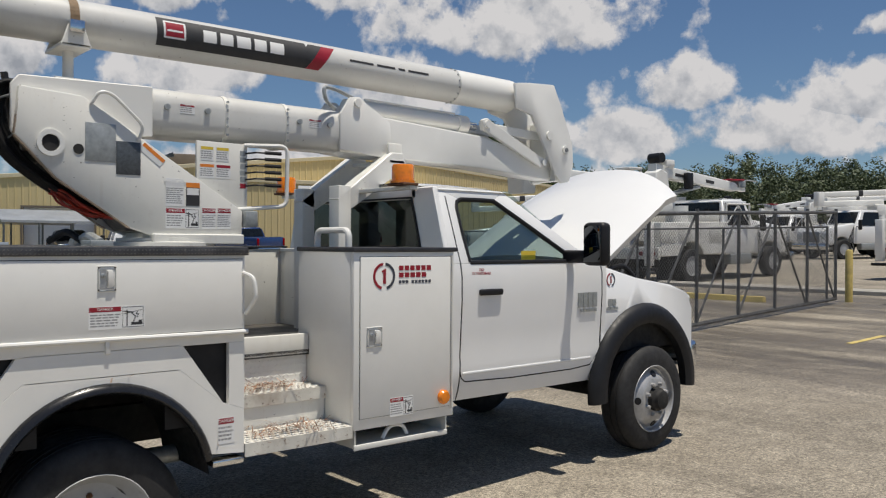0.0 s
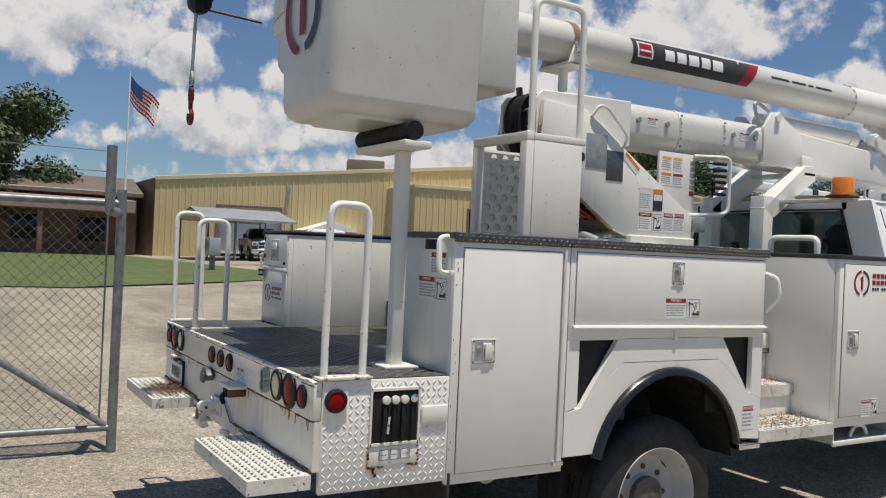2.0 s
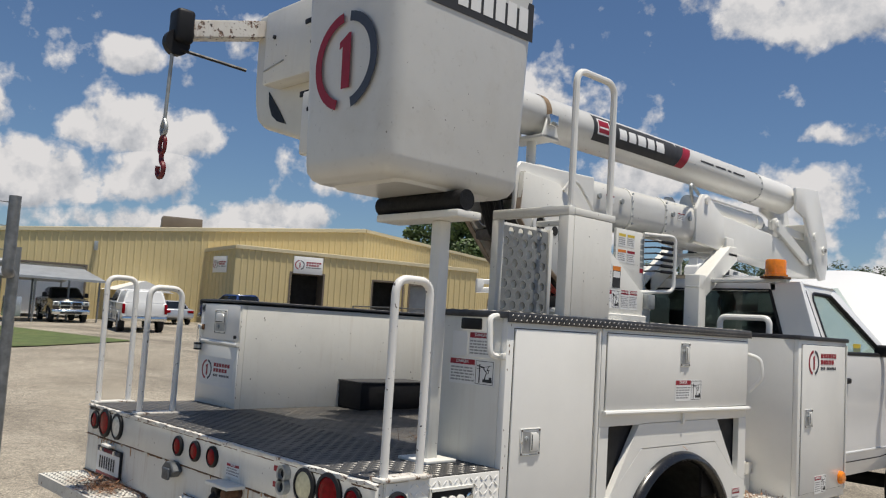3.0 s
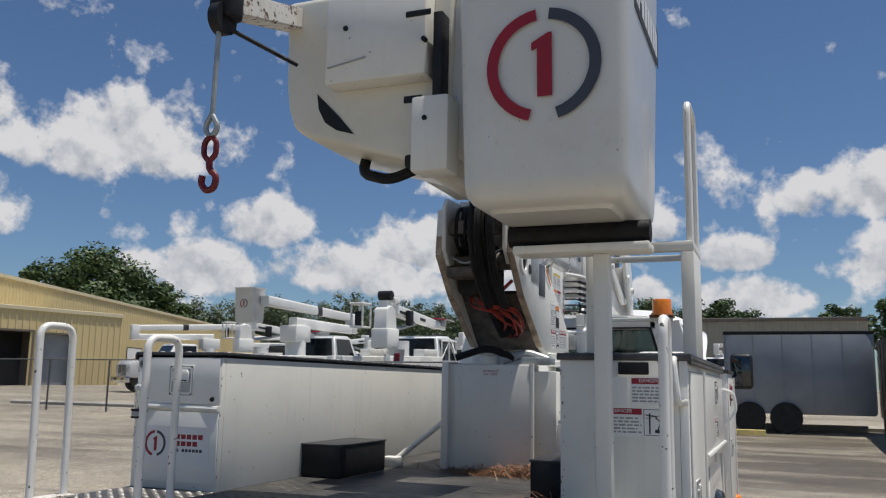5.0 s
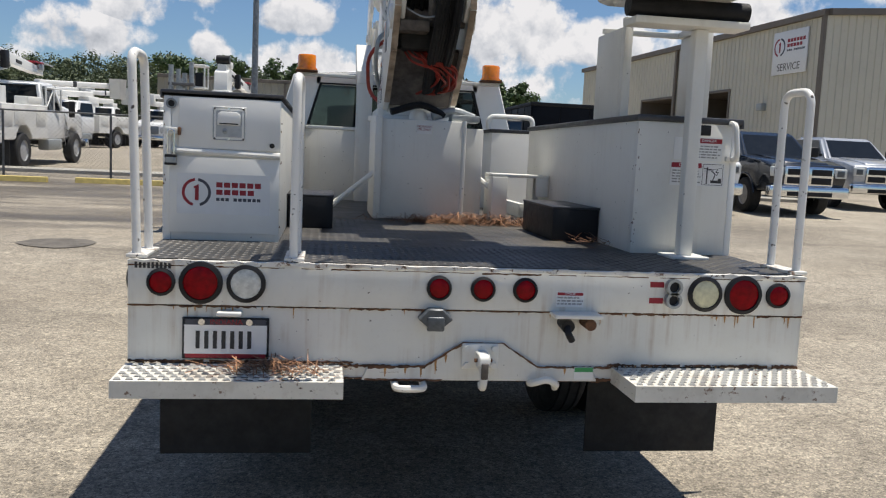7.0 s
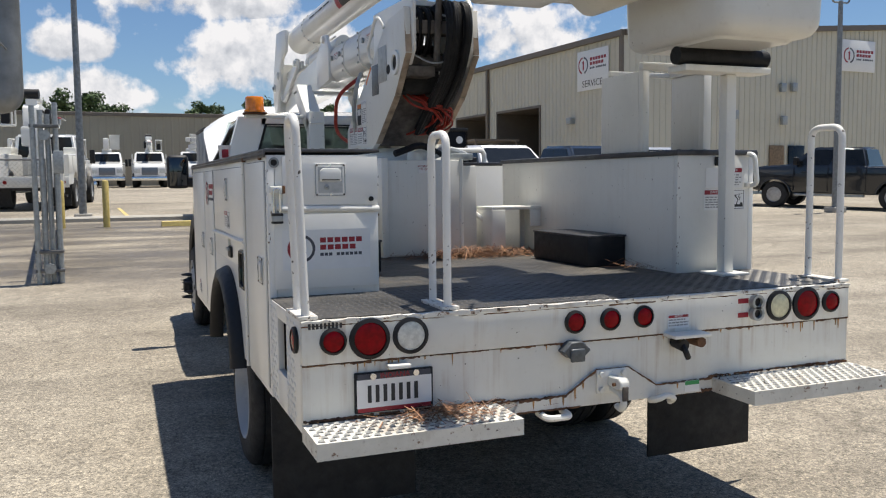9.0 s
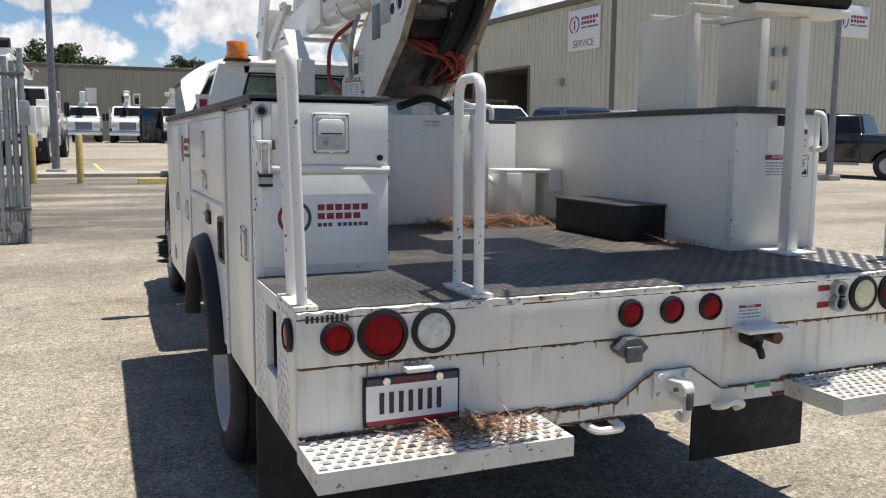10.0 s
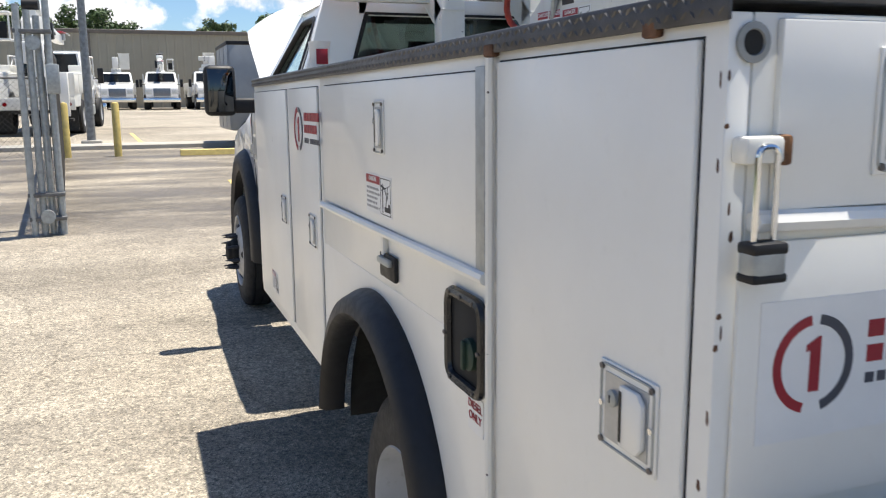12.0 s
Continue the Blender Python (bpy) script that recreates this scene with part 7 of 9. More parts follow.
for i in range(6):
    part("panel_label", moved(box(B(), -0.020, 0.020, -0.015, 0.015, 0, 0.001), right_m(3.035, 1.915 + i * 0.04, 0.1824)), "aged_plate" if i else "red", vp)
for i in range(6):
    z = 1.915 + i * 0.04
    b = tube(B(), [(0.19, 3.05, z), (0.25, 3.09, z + 0.005), (0.28, 3.20, z + 0.004)], 0.006, 6)
    cyl(b, (0.268, 3.14, z + 0.005), (0.290, 3.24, z + 0.004), 0.011, n=8)
    part("lever", b, "black", vp)
part("lever_guard", tube(B(), bent([(0.19, 3.04, 2.165), (0.28, 3.29, 2.17), (0.28, 3.285, 1.795), (0.19, 3.0, 1.77)], 0.05), 0.013, 8), "white", vp)
b = box(B(), 0.190, 0.26, 3.015, 3.10, 1.66, 1.76, 0.01)
part("valve_block", b, "aged_plate", vp)
part("hose_loop", tube(B(), bent([(0.16, 3.72, 2.47), (0.20, 3.62, 2.50), (0.20, 3.60, 2.60), (0.14, 3.75, 2.60), (0.10, 3.90, 2.57)], 0.06), 0.013, 8), "aged_plate", lower)
part("hose_loop", tube(B(), bent([(-0.19, 2.75, 2.12), (-0.26, 2.60, 2.05), (-0.26, 2.72, 1.86), (-0.20, 2.85, 1.70)], 0.1), 0.014, 8), "aged_plate", turret)
part("hose_loop", tube(B(), bent([(-0.15, 2.95, 2.12), (-0.30, 3.00, 2.00), (-0.28, 3.12, 1.75), (-0.18, 3.0, 1.66)], 0.12), 0.013, 8), "orange_hose", turret)

# platform bucket: a tapered moulded shell
BX0, BX1, BY0, BY1, BZ0, BZ1 = 0.535, 1.085, 0.035, 0.770, 2.0, 3.06


def shell(bm, levels, cx, cy, n=7):
    rings = []
    for z, w, d, r in levels:
        ring = []
        for sx, sy, a0 in ((1, 1, 0), (-1, 1, 90), (-1, -1, 180), (1, -1, 270)):
            for i in range(n + 1):
                a = radians(a0 + 90 * i / n)
                ring.append(bm.verts.new((cx + sx * (w - r) + r * math.cos(a), cy + sy * (d - r) + r * math.sin(a), z)))
        rings.append(ring)
    for p, q in zip(rings, rings[1:]):
        for i in range(len(p)):
            bm.faces.new((p[i], p[(i + 1) % len(p)], q[(i + 1) % len(p)], q[i]))
    bm.faces.new(rings[0][::-1]), bm.faces.new(rings[-1])
    bmesh.ops.recalc_face_normals(bm, faces=bm.faces[:])
    return bm


hw, hd_ = (BX1 - BX0) / 2, (BY1 - BY0) / 2
bcx, bcy = (BX0 + BX1) / 2, (BY0 + BY1) / 2
lv = [(BZ0, hw - 0.055, hd_ - 0.055, 0.04), (BZ0 + 0.012, hw - 0.030, hd_ - 0.030, 0.055), (BZ0 + 0.040, hw - 0.010, hd_ - 0.010, 0.07), (BZ0 + 0.075, hw - 0.004, hd_ - 0.004, 0.075), (BZ1 - 0.06, hw + 0.022, hd_ + 0.022, 0.075), (BZ1 - 0.055, hw + 0.038, hd_ + 0.038, 0.085), (BZ1, hw + 0.040, hd_ + 0.040, 0.085), (BZ1, hw + 0.005, hd_ + 0.005, 0.06), (BZ0 + 0.10, hw - 0.02, hd_ - 0.02, 0.06)]
bucket = part("bucket", shell(B(), lv, bcx, bcy), "grp", truck, "white moulded fibreglass platform bucket", angle=40)
company_mark(bucket, flat((0.828, BY0 - 0.0165, 2.435), (1, 0, 0), (0, -0.024, 1)), 0.375, words=False)
hm = right_m(0.47, 2.735, BX1 + 0.014)
sg = part("bucket_sign", moved(box(B(), -0.305, 0.285, -0.080, 0.080, 0.0, 0.0016), hm), "ink", bucket, "black name strip with white blocks")
part("letter_block", moved(blocks(blocks(blocks(B(), -0.275, -0.050, 0.085, 0.100, 2, 0.30, 0.0012, 0.0026), -0.186, -0.008, 0.026, 0.016, 1, 0.0, 0.0012, 0.0026), -0.150, -0.050, 0.415, 0.100, 6, 0.22, 0.0012, 0.0026), hm), "white_vinyl", sg, kind="stuff")
part("bucket_rib", shell(B(), [(BZ0 - 0.012, 0.20, 0.24, 0.04), (BZ0 + 0.005, 0.215, 0.255, 0.04)], bcx, bcy), "grp", bucket)
part("bucket_cover", shell(B(), [(BZ1, hw + 0.05, hd_ + 0.05, 0.09), (BZ1 + 0.05, hw + 0.045, hd_ + 0.045, 0.09), (BZ1 + 0.07, hw - 0.05, hd_ - 0.05, 0.05)], bcx, bcy), "black", bucket, "black vinyl bucket cover")

# bucket rest with a rolled black pad
b = box(B(), 0.897, 0.953, 0.442, 0.498, DECK, 1.885, 0.007)
box(b, 0.845, 1.005, 0.39, 0.55, DECK, DECK + 0.012, 0.003)
post = part("bucket_post", b, "white_worn", truck, "white chipped post under the bucket")
part("post_tray", box(B(), 0.62, 1.10, 0.385, 0.515, 1.885, 1.915, 0.006), "white_worn", post)
part("rest_pad", tube(B(), [(0.60, 0.43, 1.955), (1.10, 0.43, 1.955)], 0.040, 18), "hose", post, "rolled black rubber pad")

# guard frame on the right compartment
guard = part("guard_frame", box(B(), 0.772, 1.200, 0.925, 0.965, 1.960, 2.000, 0.004), "white_worn", truck, "white steel guard frame")
part("side_plate", box(B(), 1.175, 1.200, 0.967, 1.235, TOP + 0.012, 1.963, 0.004), "white_worn", guard)
part("side_plate", box(B(), 0.772, 0.780, 0.966, 1.298, TOP + 0.012, 1.958, 0.002), "white_worn", guard)
part("frame_post", box(B(), 0.776, 0.800, 1.300, 1.324, TOP + 0.012, 1.958, 0.003), "white_worn", guard)
for xa, xb in ((0.772, 0.812), (1.150, 1.200)):
    part("frame_post", box(B(), xa, xb, 0.925, 0.965, TOP + 0.012, 1.960, 0.004), "white_worn", guard)
part("frame_bar", box(B(), 0.772, 1.158, 1.225, 1.255, 1.965, 1.990, 0.004), "white_worn", guard)
part("frame_bar", box(B(), 1.160, 1.200, 0.967, 1.255, 1.965, 1.995, 0.004), "white_worn", guard)
bm = B()
cw, ch, hr = 0.0660, 0.0480, 0.0205
for j in range(8):
    z0 = TOP + 0.030 + j * ch
    y = 0.972 - (cw / 2 if j % 2 else 0.0)
    while y < 1.30:
        ya, yb_ = max(y, 0.972), min(y + cw, 1.302)
        y += cw
        if yb_ - ya < 0.012:
            continue
        rect = [(yb_, z0 + ch / 2), (yb_, z0 + ch), ((ya + yb_) / 2, z0 + ch), (ya, z0 + ch), (ya, z0 + ch / 2), (ya, z0), ((ya + yb_) / 2, z0), (yb_, z0)]
        if yb_ - ya < cw * 0.9:
            for x_ in (0.785, 0.790):
                bm.faces.new([bm.verts.new((x_, *q)) for q in (rect[1], rect[3], rect[5], rect[7])])
            continue
        cy_, cz_ = (ya + yb_) / 2, z0 + ch / 2
        hole = [(cy_ + hr * math.cos(k * math.pi / 4), cz_ + hr * math.sin(k * math.pi / 4)) for k in range(8)]
        ring = {x_: ([bm.verts.new((x_, *q)) for q in rect], [bm.verts.new((x_, *q)) for q in hole]) for x_ in (0.785, 0.790)}
        for k in range(8):
            l = (k + 1) % 8
            for x_ in (0.785, 0.790):
                o_, i_ = ring[x_]
                bm.faces.new((o_[k], o_[l], i_[l], i_[k]))
            bm.faces.new((ring[0.785][1][k], ring[0.785][1][l], ring[0.790][1][l], ring[0.790][1][k]))
part("perforated_sheet", bm, "zinc_sheet", guard, "grey perforated sheet")
b = tube(B(), bent([(1.185, 0.955, 1.99), (1.185, 0.955, 2.58), (1.185, 1.225, 2.58), (1.185, 1.225, 1.985)], 0.06, 7), 0.015, 10)
part("guard_rail", b, "white", guard, "white tubular guard rail")

# platform head: levelling box, jib bracket and winch covers
b = box(B(), 0.02, 0.44, 0.98, 1.40, 2.33, 2.98, 0.02, 3)
box(b, -0.16, 0.16, 1.15, 1.42, 2.62, 2.95, 0.02, 3)
head = part("platform_head", b, "grp", truck, "white platform head cover")
part("head_box", box(B(), 0.16, 0.50, 0.32, 0.95, 2.26, 3.05, 0.02, 3), "grp", head)
cov = [(-0.315, 2.95), (-0.305, 2.60), (-0.292, 2.50), (-0.263, 2.415), (-0.197, 2.368), (0.02, 2.305), (0.232, 2.243), (0.33, 2.170), (0.40, 2.172), (0.42, 2.95)]
wc = part("winch_cover", prism(B(), cov, "y", 0.30, 0.78, 0.025, 3), "cream_grp", head, "cream fibreglass winch cover")
# Flat black shape paints the shade in the cover's opening.
part("cover_opening", prism(B(), [(-0.155, 2.54), (-0.145, 2.475), (-0.115, 2.42), (-0.065, 2.385), (0.012, 2.362), (-0.055, 2.44)], "y", 0.296, 0.304), "black", wc)
br = part("winch_bracket", box(B(), -0.075, 0.34, 0.205, 0.302, 2.535, 2.885, 0.012, 2), "white_worn", head, "scratched white winch bracket")
part("bracket_foot", box(B(), 0.295, 0.44, 0.19, 0.305, 2.165, 2.445, 0.012), "white_worn", br)
# Three black pieces paint the shade of a C-shaped slot.
part("bracket_slot", box(B(), 0.362, 0.398, 0.225, 0.30, 2.445, 2.775, 0.004), "black", br)
part("bracket_slot", box(B(), 0.262, 0.362, 0.197, 0.206, 2.755, 2.778, 0.004), "black", br)
part("bracket_slot", box(B(), 0.262, 0.335, 0.197, 0.206, 2.425, 2.452, 0.004), "black", br)
for x, z in ((0.012, 2.75), (0.34, 2.66), (0.35, 2.36)):
    part("bracket_bolt", cyl(B(), (x, 0.207, z), (x, 0.198 if x < 0.1 else 0.186, z), 0.010, n=8), "black", br)
part("bracket_crease", tube(B(), [(-0.06, 0.204, 2.60), (0.10, 0.203, 2.625)], 0.004, 6), "aged_plate", br)
part("head_hose", tube(B(), bent([(-0.05, 0.55, 2.36), (-0.05, 0.50, 2.26), (0.10, 0.45, 2.21), (0.22, 0.50, 2.27)], 0.05), 0.022, 10), "hose", head)
part("head_fitting", box(B(), 0.245, 0.295, 0.25, 0.31, 2.20, 2.25, 0.012), "under", head)
b = B()
d0, d1 = Vector((-0.27, 0.42, 2.90)), Vector((-0.315, -0.06, 2.775))
jd = (d1 - d0).normalized()
ju, jv = frame_of(jd)
t = bmesh.new()
bmesh.ops.create_cube(t, size=1.0)
mm = Matrix((ju, jv, jd)).transposed().to_4x4()
mm.translation = (d0 + d1) / 2
bmesh.ops.transform(t, matrix=mm @ Matrix.Diagonal((0.085, 0.085, (d1 - d0).length, 1)), verts=t.verts[:])
bmesh.ops.bevel(t, geom=t.edges[:], offset=0.006, segments=2, affect='EDGES')
merged(b, t)
jib = part("jib_arm", b, "white_rust", truck, "chipped white square jib arm")
b = box(B(), -0.365, -0.265, -0.14, -0.05, 2.70, 2.86, 0.02, 3)
lathe(b, [(0.06, -0.02), (0.06, 0.02)], (-0.315, -0.115, 2.70), (1, 0, 0), 20)
part("sheave_head", b, "black", jib, "black sheave head")
part("winch_line", tube(B(), [(-0.315, -0.13, 2.66), (-0.315, -0.137, 2.34)], 0.009, 8), "aged_plate", jib)
part("winch_line", tube(B(), [(-0.30, -0.10, 2.67), (-0.18, 0.18, 2.62)], 0.008, 6), "black", jib)
b = tube(B(), bent([(-0.315, -0.137, 2.34), (-0.345, -0.137, 2.29), (-0.315, -0.137, 2.25), (-0.285, -0.137, 2.29), (-0.315, -0.137, 2.335)], 0.03, 5), 0.010, 8)
hk = part("thimble", b, "aged_plate", jib)
b = tube(B(), bent([(-0.315, -0.137, 2.26), (-0.340, -0.137, 2.24), (-0.340, -0.137, 2.19), (-0.315, -0.137, 2.17), (-0.290, -0.137, 2.19), (-0.290, -0.137, 2.24), (-0.315, -0.137, 2.26)], 0.015, 4), 0.010, 8)
tube(b, bent([(-0.315, -0.137, 2.18), (-0.315, -0.137, 2.14), (-0.280, -0.137, 2.115), (-0.290, -0.137, 2.07), (-0.325, -0.137, 2.065), (-0.345, -0.137, 2.095), (-0.340, -0.137, 2.12)], 0.03, 5), 0.012, 8)
part("hook", b, "dark_red", jib, "dark red swivel hook")

# deck fittings
for x0, x1, y0, y1 in ((-0.738, -0.520, 1.28, 1.80), (0.510, 0.738, 1.02, 1.62)):
    bx = part("deck_box", box(B(), x0, x1, y0, y1, DECK, 1.115, 0.008), "black", truck, "black steel box on the deck")
    part("box_edge", box(B(), x0 - 0.004, x1 + 0.004, y0 - 0.004, y1 + 0.004, 1.108, 1.118, 0.003), "trim", bx)
stand = part("deck_stand", box(B(), 0.40, 0.738, 1.96, 2.20, 1.225, 1.245, 0.004), "white_worn", truck, "small white sheet-metal stand")
for q in ((0.40, 0.415, 1.971, 2.20, DECK), (0.40, 0.49, 1.955, 1.970, DECK), (0.66, 0.735, 1.955, 1.970, 1.12), (0.70, 0.735, 2.18, 2.20, DECK)):
    part("stand_leg", box(B(), *q, 1.225, 0.003), "white_worn", stand)


def litter(name, cx, cy, z, sx, sy, count, seed, label, high=0.03):
    r = random.Random(seed)
    bm = B()
    for _ in range(count):
        x, y = r.gauss(cx, sx), r.gauss(cy, sy)
        a, ln = r.uniform(0, math.pi), r.uniform(0.04, 0.12)
        zz = z + 0.003 + high * r.random() ** 2 * math.exp(-((x - cx) / sx) ** 2 / 2 - ((y - cy) / sy) ** 2 / 2)
        d, o = Vector((math.cos(a), math.sin(a), r.uniform(-0.40, 0.40))) * ln / 2, Vector((-math.sin(a), math.cos(a), 0)) * r.uniform(0.001, 0.0024)
        c = Vector((x, y, zz))
        p = [c - d - o, c - d + o, c + d + o, c + d - o]
        low = min(q.z for q in p)
        if low < z + 0.001:
            p = [q + Vector((0, 0, z + 0.001 - low)) for q in p]
        bm.faces.new([bm.verts.new(q) for q in p])
    solo(name, bm, "straw", label, "litter", kind="stuff")


litter("pine_straw", 0.28, 1.90, DECK, 0.25, 0.075, 1900, 1, "brown pine needles heaped on the truck deck", 0.06)
litter("pine_straw", -0.72, -0.09, 0.612, 0.10, 0.05, 260, 2, "brown pine needles on the rear step", 0.02)
litter("pine_straw", 0.82, 2.85, 0.775, 0.05, 0.15, 170, 3, "brown pine needles on the side step", 0.02)
litter("pine_straw", 1.06, 2.85, 0.595, 0.07, 0.14, 160, 4, "brown pine needles on the low side step", 0.01)
litter("pine_straw", 0.62, 0.75, TOP + 0.02 - TOP + DECK, 0.05, 0.10, 60, 5, "brown pine needles by the compartment", 0.01)
# paper cup on the compartment lid
cup = thing("paper_cup", "white and red paper cup standing on the truck lid", "cup")
cx, cy, cz = CUP
part("cup_wall", lathe(B(), [(0.030, 0.0), (0.042, 0.115), (0.044, 0.118), (0.040, 0.116), (0.028, 0.004)], (cx, cy, cz), (0, 0, 1), 24), "white_vinyl", cup)
part("cup_print", moved(box(B(), -0.022, 0.022, -0.028, 0.028, 0, 0.003, 0.001), flat((cx + 0.0, cy - 0.0385, cz + 0.062), (1, 0, 0), (0, 0, 1))), "red", cup)

# ---- surroundings ----


def chain_mesh(bm, p0, u, length, z0, z1, pitch=0.07, r=0.0022):
    """Diagonal wires of chain-link in the upright plane through p0 along u."""
    h = z1 - z0
    p0, u = Vector(p0), Vector(u).normalized()
    nrm = Vector((-u.y, u.x, 0))

    def wire(sa, za, sb, zb, off):
        a, b_ = p0 + u * sa + Vector((0, 0, za)) + nrm * off, p0 + u * sb + Vector((0, 0, zb)) + nrm * off
        d = (b_ - a).normalized()
        e = nrm.cross(d) * r
        f = nrm * r
        q = [a + e, a - e * 0.5 + f, a - e * 0.5 - f, b_ + e, b_ - e * 0.5 + f, b_ - e * 0.5 - f]
        v = [bm.verts.new(x) for x in q]
        for i in range(3):
            j = (i + 1) % 3
            bm.faces.new((v[i], v[j], v[3 + j], v[3 + i]))
    s = -h
    while s < length:
        a, b_ = max(s, 0.0), min(s + h, length)
        if b_ - a > 0.01:
            wire(a, z0 + (a - s), b_, z0 + (b_ - s), 0.001)
            wire(a, z1 - (a - s), b_, z1 - (b_ - s), -0.001)
        s += pitch
    return bm


# swing gate beside the yard entrance
gx, gy = -2.36, -0.10
gate = thing("swing_gate", "open galvanised chain-link gate leaf with barbed-wire arms", "gate")
b = tube(B(), [(gx, gy, rise(gy)), (gx, gy, 1.80)], 0.035, 14)
part("gate_post", b, "steel", gate)
part("top_rail", tube(B(), [(gx, gy, 1.70), (gx, gy - 4.6, 1.66)], 0.026, 12), "steel", gate)
part("bottom_rail", tube(B(), [(gx, gy, 0.06), (gx, gy - 4.6, 0.06)], 0.026, 12), "steel", gate)
part("diagonal", tube(B(), [(gx, gy - 0.05, 0.08), (gx, gy - 2.3, 1.64)], 0.024, 12), "steel", gate)
part("gate_post", tube(B(), [(gx, gy - 2.32, 0.06), (gx, gy - 2.32, 1.68)], 0.024, 12), "steel", gate)
part("gate_post", tube(B(), [(gx, gy - 4.6, rise(gy)), (gx, gy - 4.6, 1.9)], 0.035, 12), "steel", gate)
part("stretcher_bar", tube(B(), [(gx, gy - 0.09, 0.10), (gx, gy - 0.09, 1.68)], 0.007, 6), "steel", gate)
part("chain_mesh", chain_mesh(B(), (gx, gy - 0.09, 0), (0, -1, 0), 4.4, 0.09, 1.68, 0.075), "steel", gate, kind="stuff")
part("wire_arm", tube(B(), bent([(gx, gy - 0.02, 1.632), (gx + 0.365, gy - 0.14, 1.632), (gx + 0.365, gy - 0.14, 2.08)], 0.02, 4), 0.034, 12), "steel", gate, "offset arm for barbed wire")
for z in (1.76, 1.90, 2.04):
    part("barbed_wire", tube(B(), [(gx + 0.365, gy - 0.17, z), (gx + 0.30, gy - 4.6, z - 0.02)], 0.003, 5), "steel", gate)

# slid-back gate and posts along the yard fence
fence = thing("sliding_gate", "galvanised chain-link sliding gate with slanted braces", "gate")


def up(y):
    return rise(y)


def fx_at(y):
    return -2.47 - 0.06 * (y - 9.6)


for y in (9.6, 11.0, 12.4, 13.8, 15.2, 16.6, 18.0):
    fx = fx_at(y)
    part("gate_post", tube(B(), [(fx, y, up(y) + 0.08), (fx, y, up(y) + 1.95)], 0.030, 10), "fence_steel", fence)
for za in (0.10, 1.88):
    part("gate_rail", tube(B(), [(fx_at(y), y, up(y) + za) for y in (9.6, 12.0, 14.5, 18.0)], 0.034, 10), "fence_steel", fence)
for i, y in enumerate((9.6, 11.0, 12.4, 13.8, 15.2, 16.6)):
    za, zb = (0.12, 1.85) if i < 4 else (1.85, 0.12)
    part("diagonal", tube(B(), [(fx_at(y), y, up(y) + za), (fx_at(y + 1.35), y + 1.35, up(y + 1.35) + zb)], 0.020, 8), "fence_steel", fence)
part("chain_mesh", chain_mesh(B(), (-2.44, 9.6, 0.15), (-0.06, 1, 0.022), 8.4, 0.12, 1.86, 0.070, 0.0026), "fence_steel", fence, kind="stuff")
stack = thing("gate_posts", "cluster of galvanised gate posts and rollers", "post")
for x, y, h in ((-2.72, 9.45, 2.35), (-2.63, 9.5, 2.30), (-2.55, 9.55, 2.25), (-2.45, 9.5, 2.40), (-2.66, 9.9, 2.2)):
    part("post", tube(B(), [(x, y, 0.05), (x, y, 0.08 + h)], 0.034, 12), "aged_plate", stack)
part("lock_box", box(B(), -2.49, -2.37, 9.44, 9.56, 1.55, 1.85, 0.01), "aged_plate", stack)
for z in (0.25, 0.5, 2.15):
    part("roller_guide", box(B(), -2.76, -2.41, 9.42, 9.58, z, z + 0.04, 0.006), "fence_steel", stack)
for z in (2.05, 0.30):
    part("roller", lathe(B(), [(0.07, -0.03), (0.07, 0.03)], (-2.58, 9.40, z), (0, 1, 0), 18), "aged_plate", stack)
far_fence = thing("yard_fence", "chain-link yard fence on galvanised posts", "fence")
fy = 18.1
for i in range(9):
    x = -3.2 - i * 2.4
    part("post", tube(B(), [(x, fy, up(fy) - 0.02), (x, fy, up(fy) + 1.6)], 0.028, 8), "fence_steel", far_fence)
part("top_rail", tube(B(), [(-3.2, fy, up(fy) + 1.58), (-22.4, fy, up(fy) + 1.58)], 0.020, 8), "fence_steel", far_fence)
part("chain_mesh", chain_mesh(B(), (-3.2, fy, up(fy)), (-1, 0, 0), 19.2, 0.05, 1.56, 0.10, 0.0026), "fence_steel", far_fence, kind="stuff")

# wheel stops, bollards, kerb, lamp post
for i, (x, y, ln) in enumerate(((0.25, 18.3, 2.0), (-7.8, 17.2, 2.1), (-5.2, 17.4, 2.0), (-10.8, 17.1, 2.1))):
    b = prism(B(), [(y - 0.08, rise(y) - 0.01), (y + 0.08, rise(y) - 0.01), (y + 0.055, rise(y) + 0.12), (y - 0.055, rise(y) + 0.12)], "x", x - ln / 2, x + ln / 2, 0.012)
    solo("wheel_stop", b, "yellow_paint", "yellow-painted concrete wheel stop on asphalt", "wheel stop", "wheel stops along the fence")
for x in (-2.92, -1.96):
    b = lathe(B(), [(0.075, 0.0), (0.075, 1.06), (0.06, 1.10), (0.0001, 1.115)], (x, 18.5, rise(18.5) - 0.01), (0, 0, 1), 20)
    solo("bollard", b, "yellow_paint", "pale yellow steel bollard by the lamp post", "bollard", "bollards by the lamp post")
b = B()
for x0, x1 in ((-24, 14),):
    prism(b, [(20.3, rise(20.3) - 0.05), (20.55, rise(20.5) - 0.05), (20.55, rise(20.5) + 0.13), (20.36, rise(20.3) + 0.13), (20.3, rise(20.3) + 0.09)], "x", x0, x1)
solo("kerb", b, "concrete", kind="structure", label="pale concrete kerb across the yard")
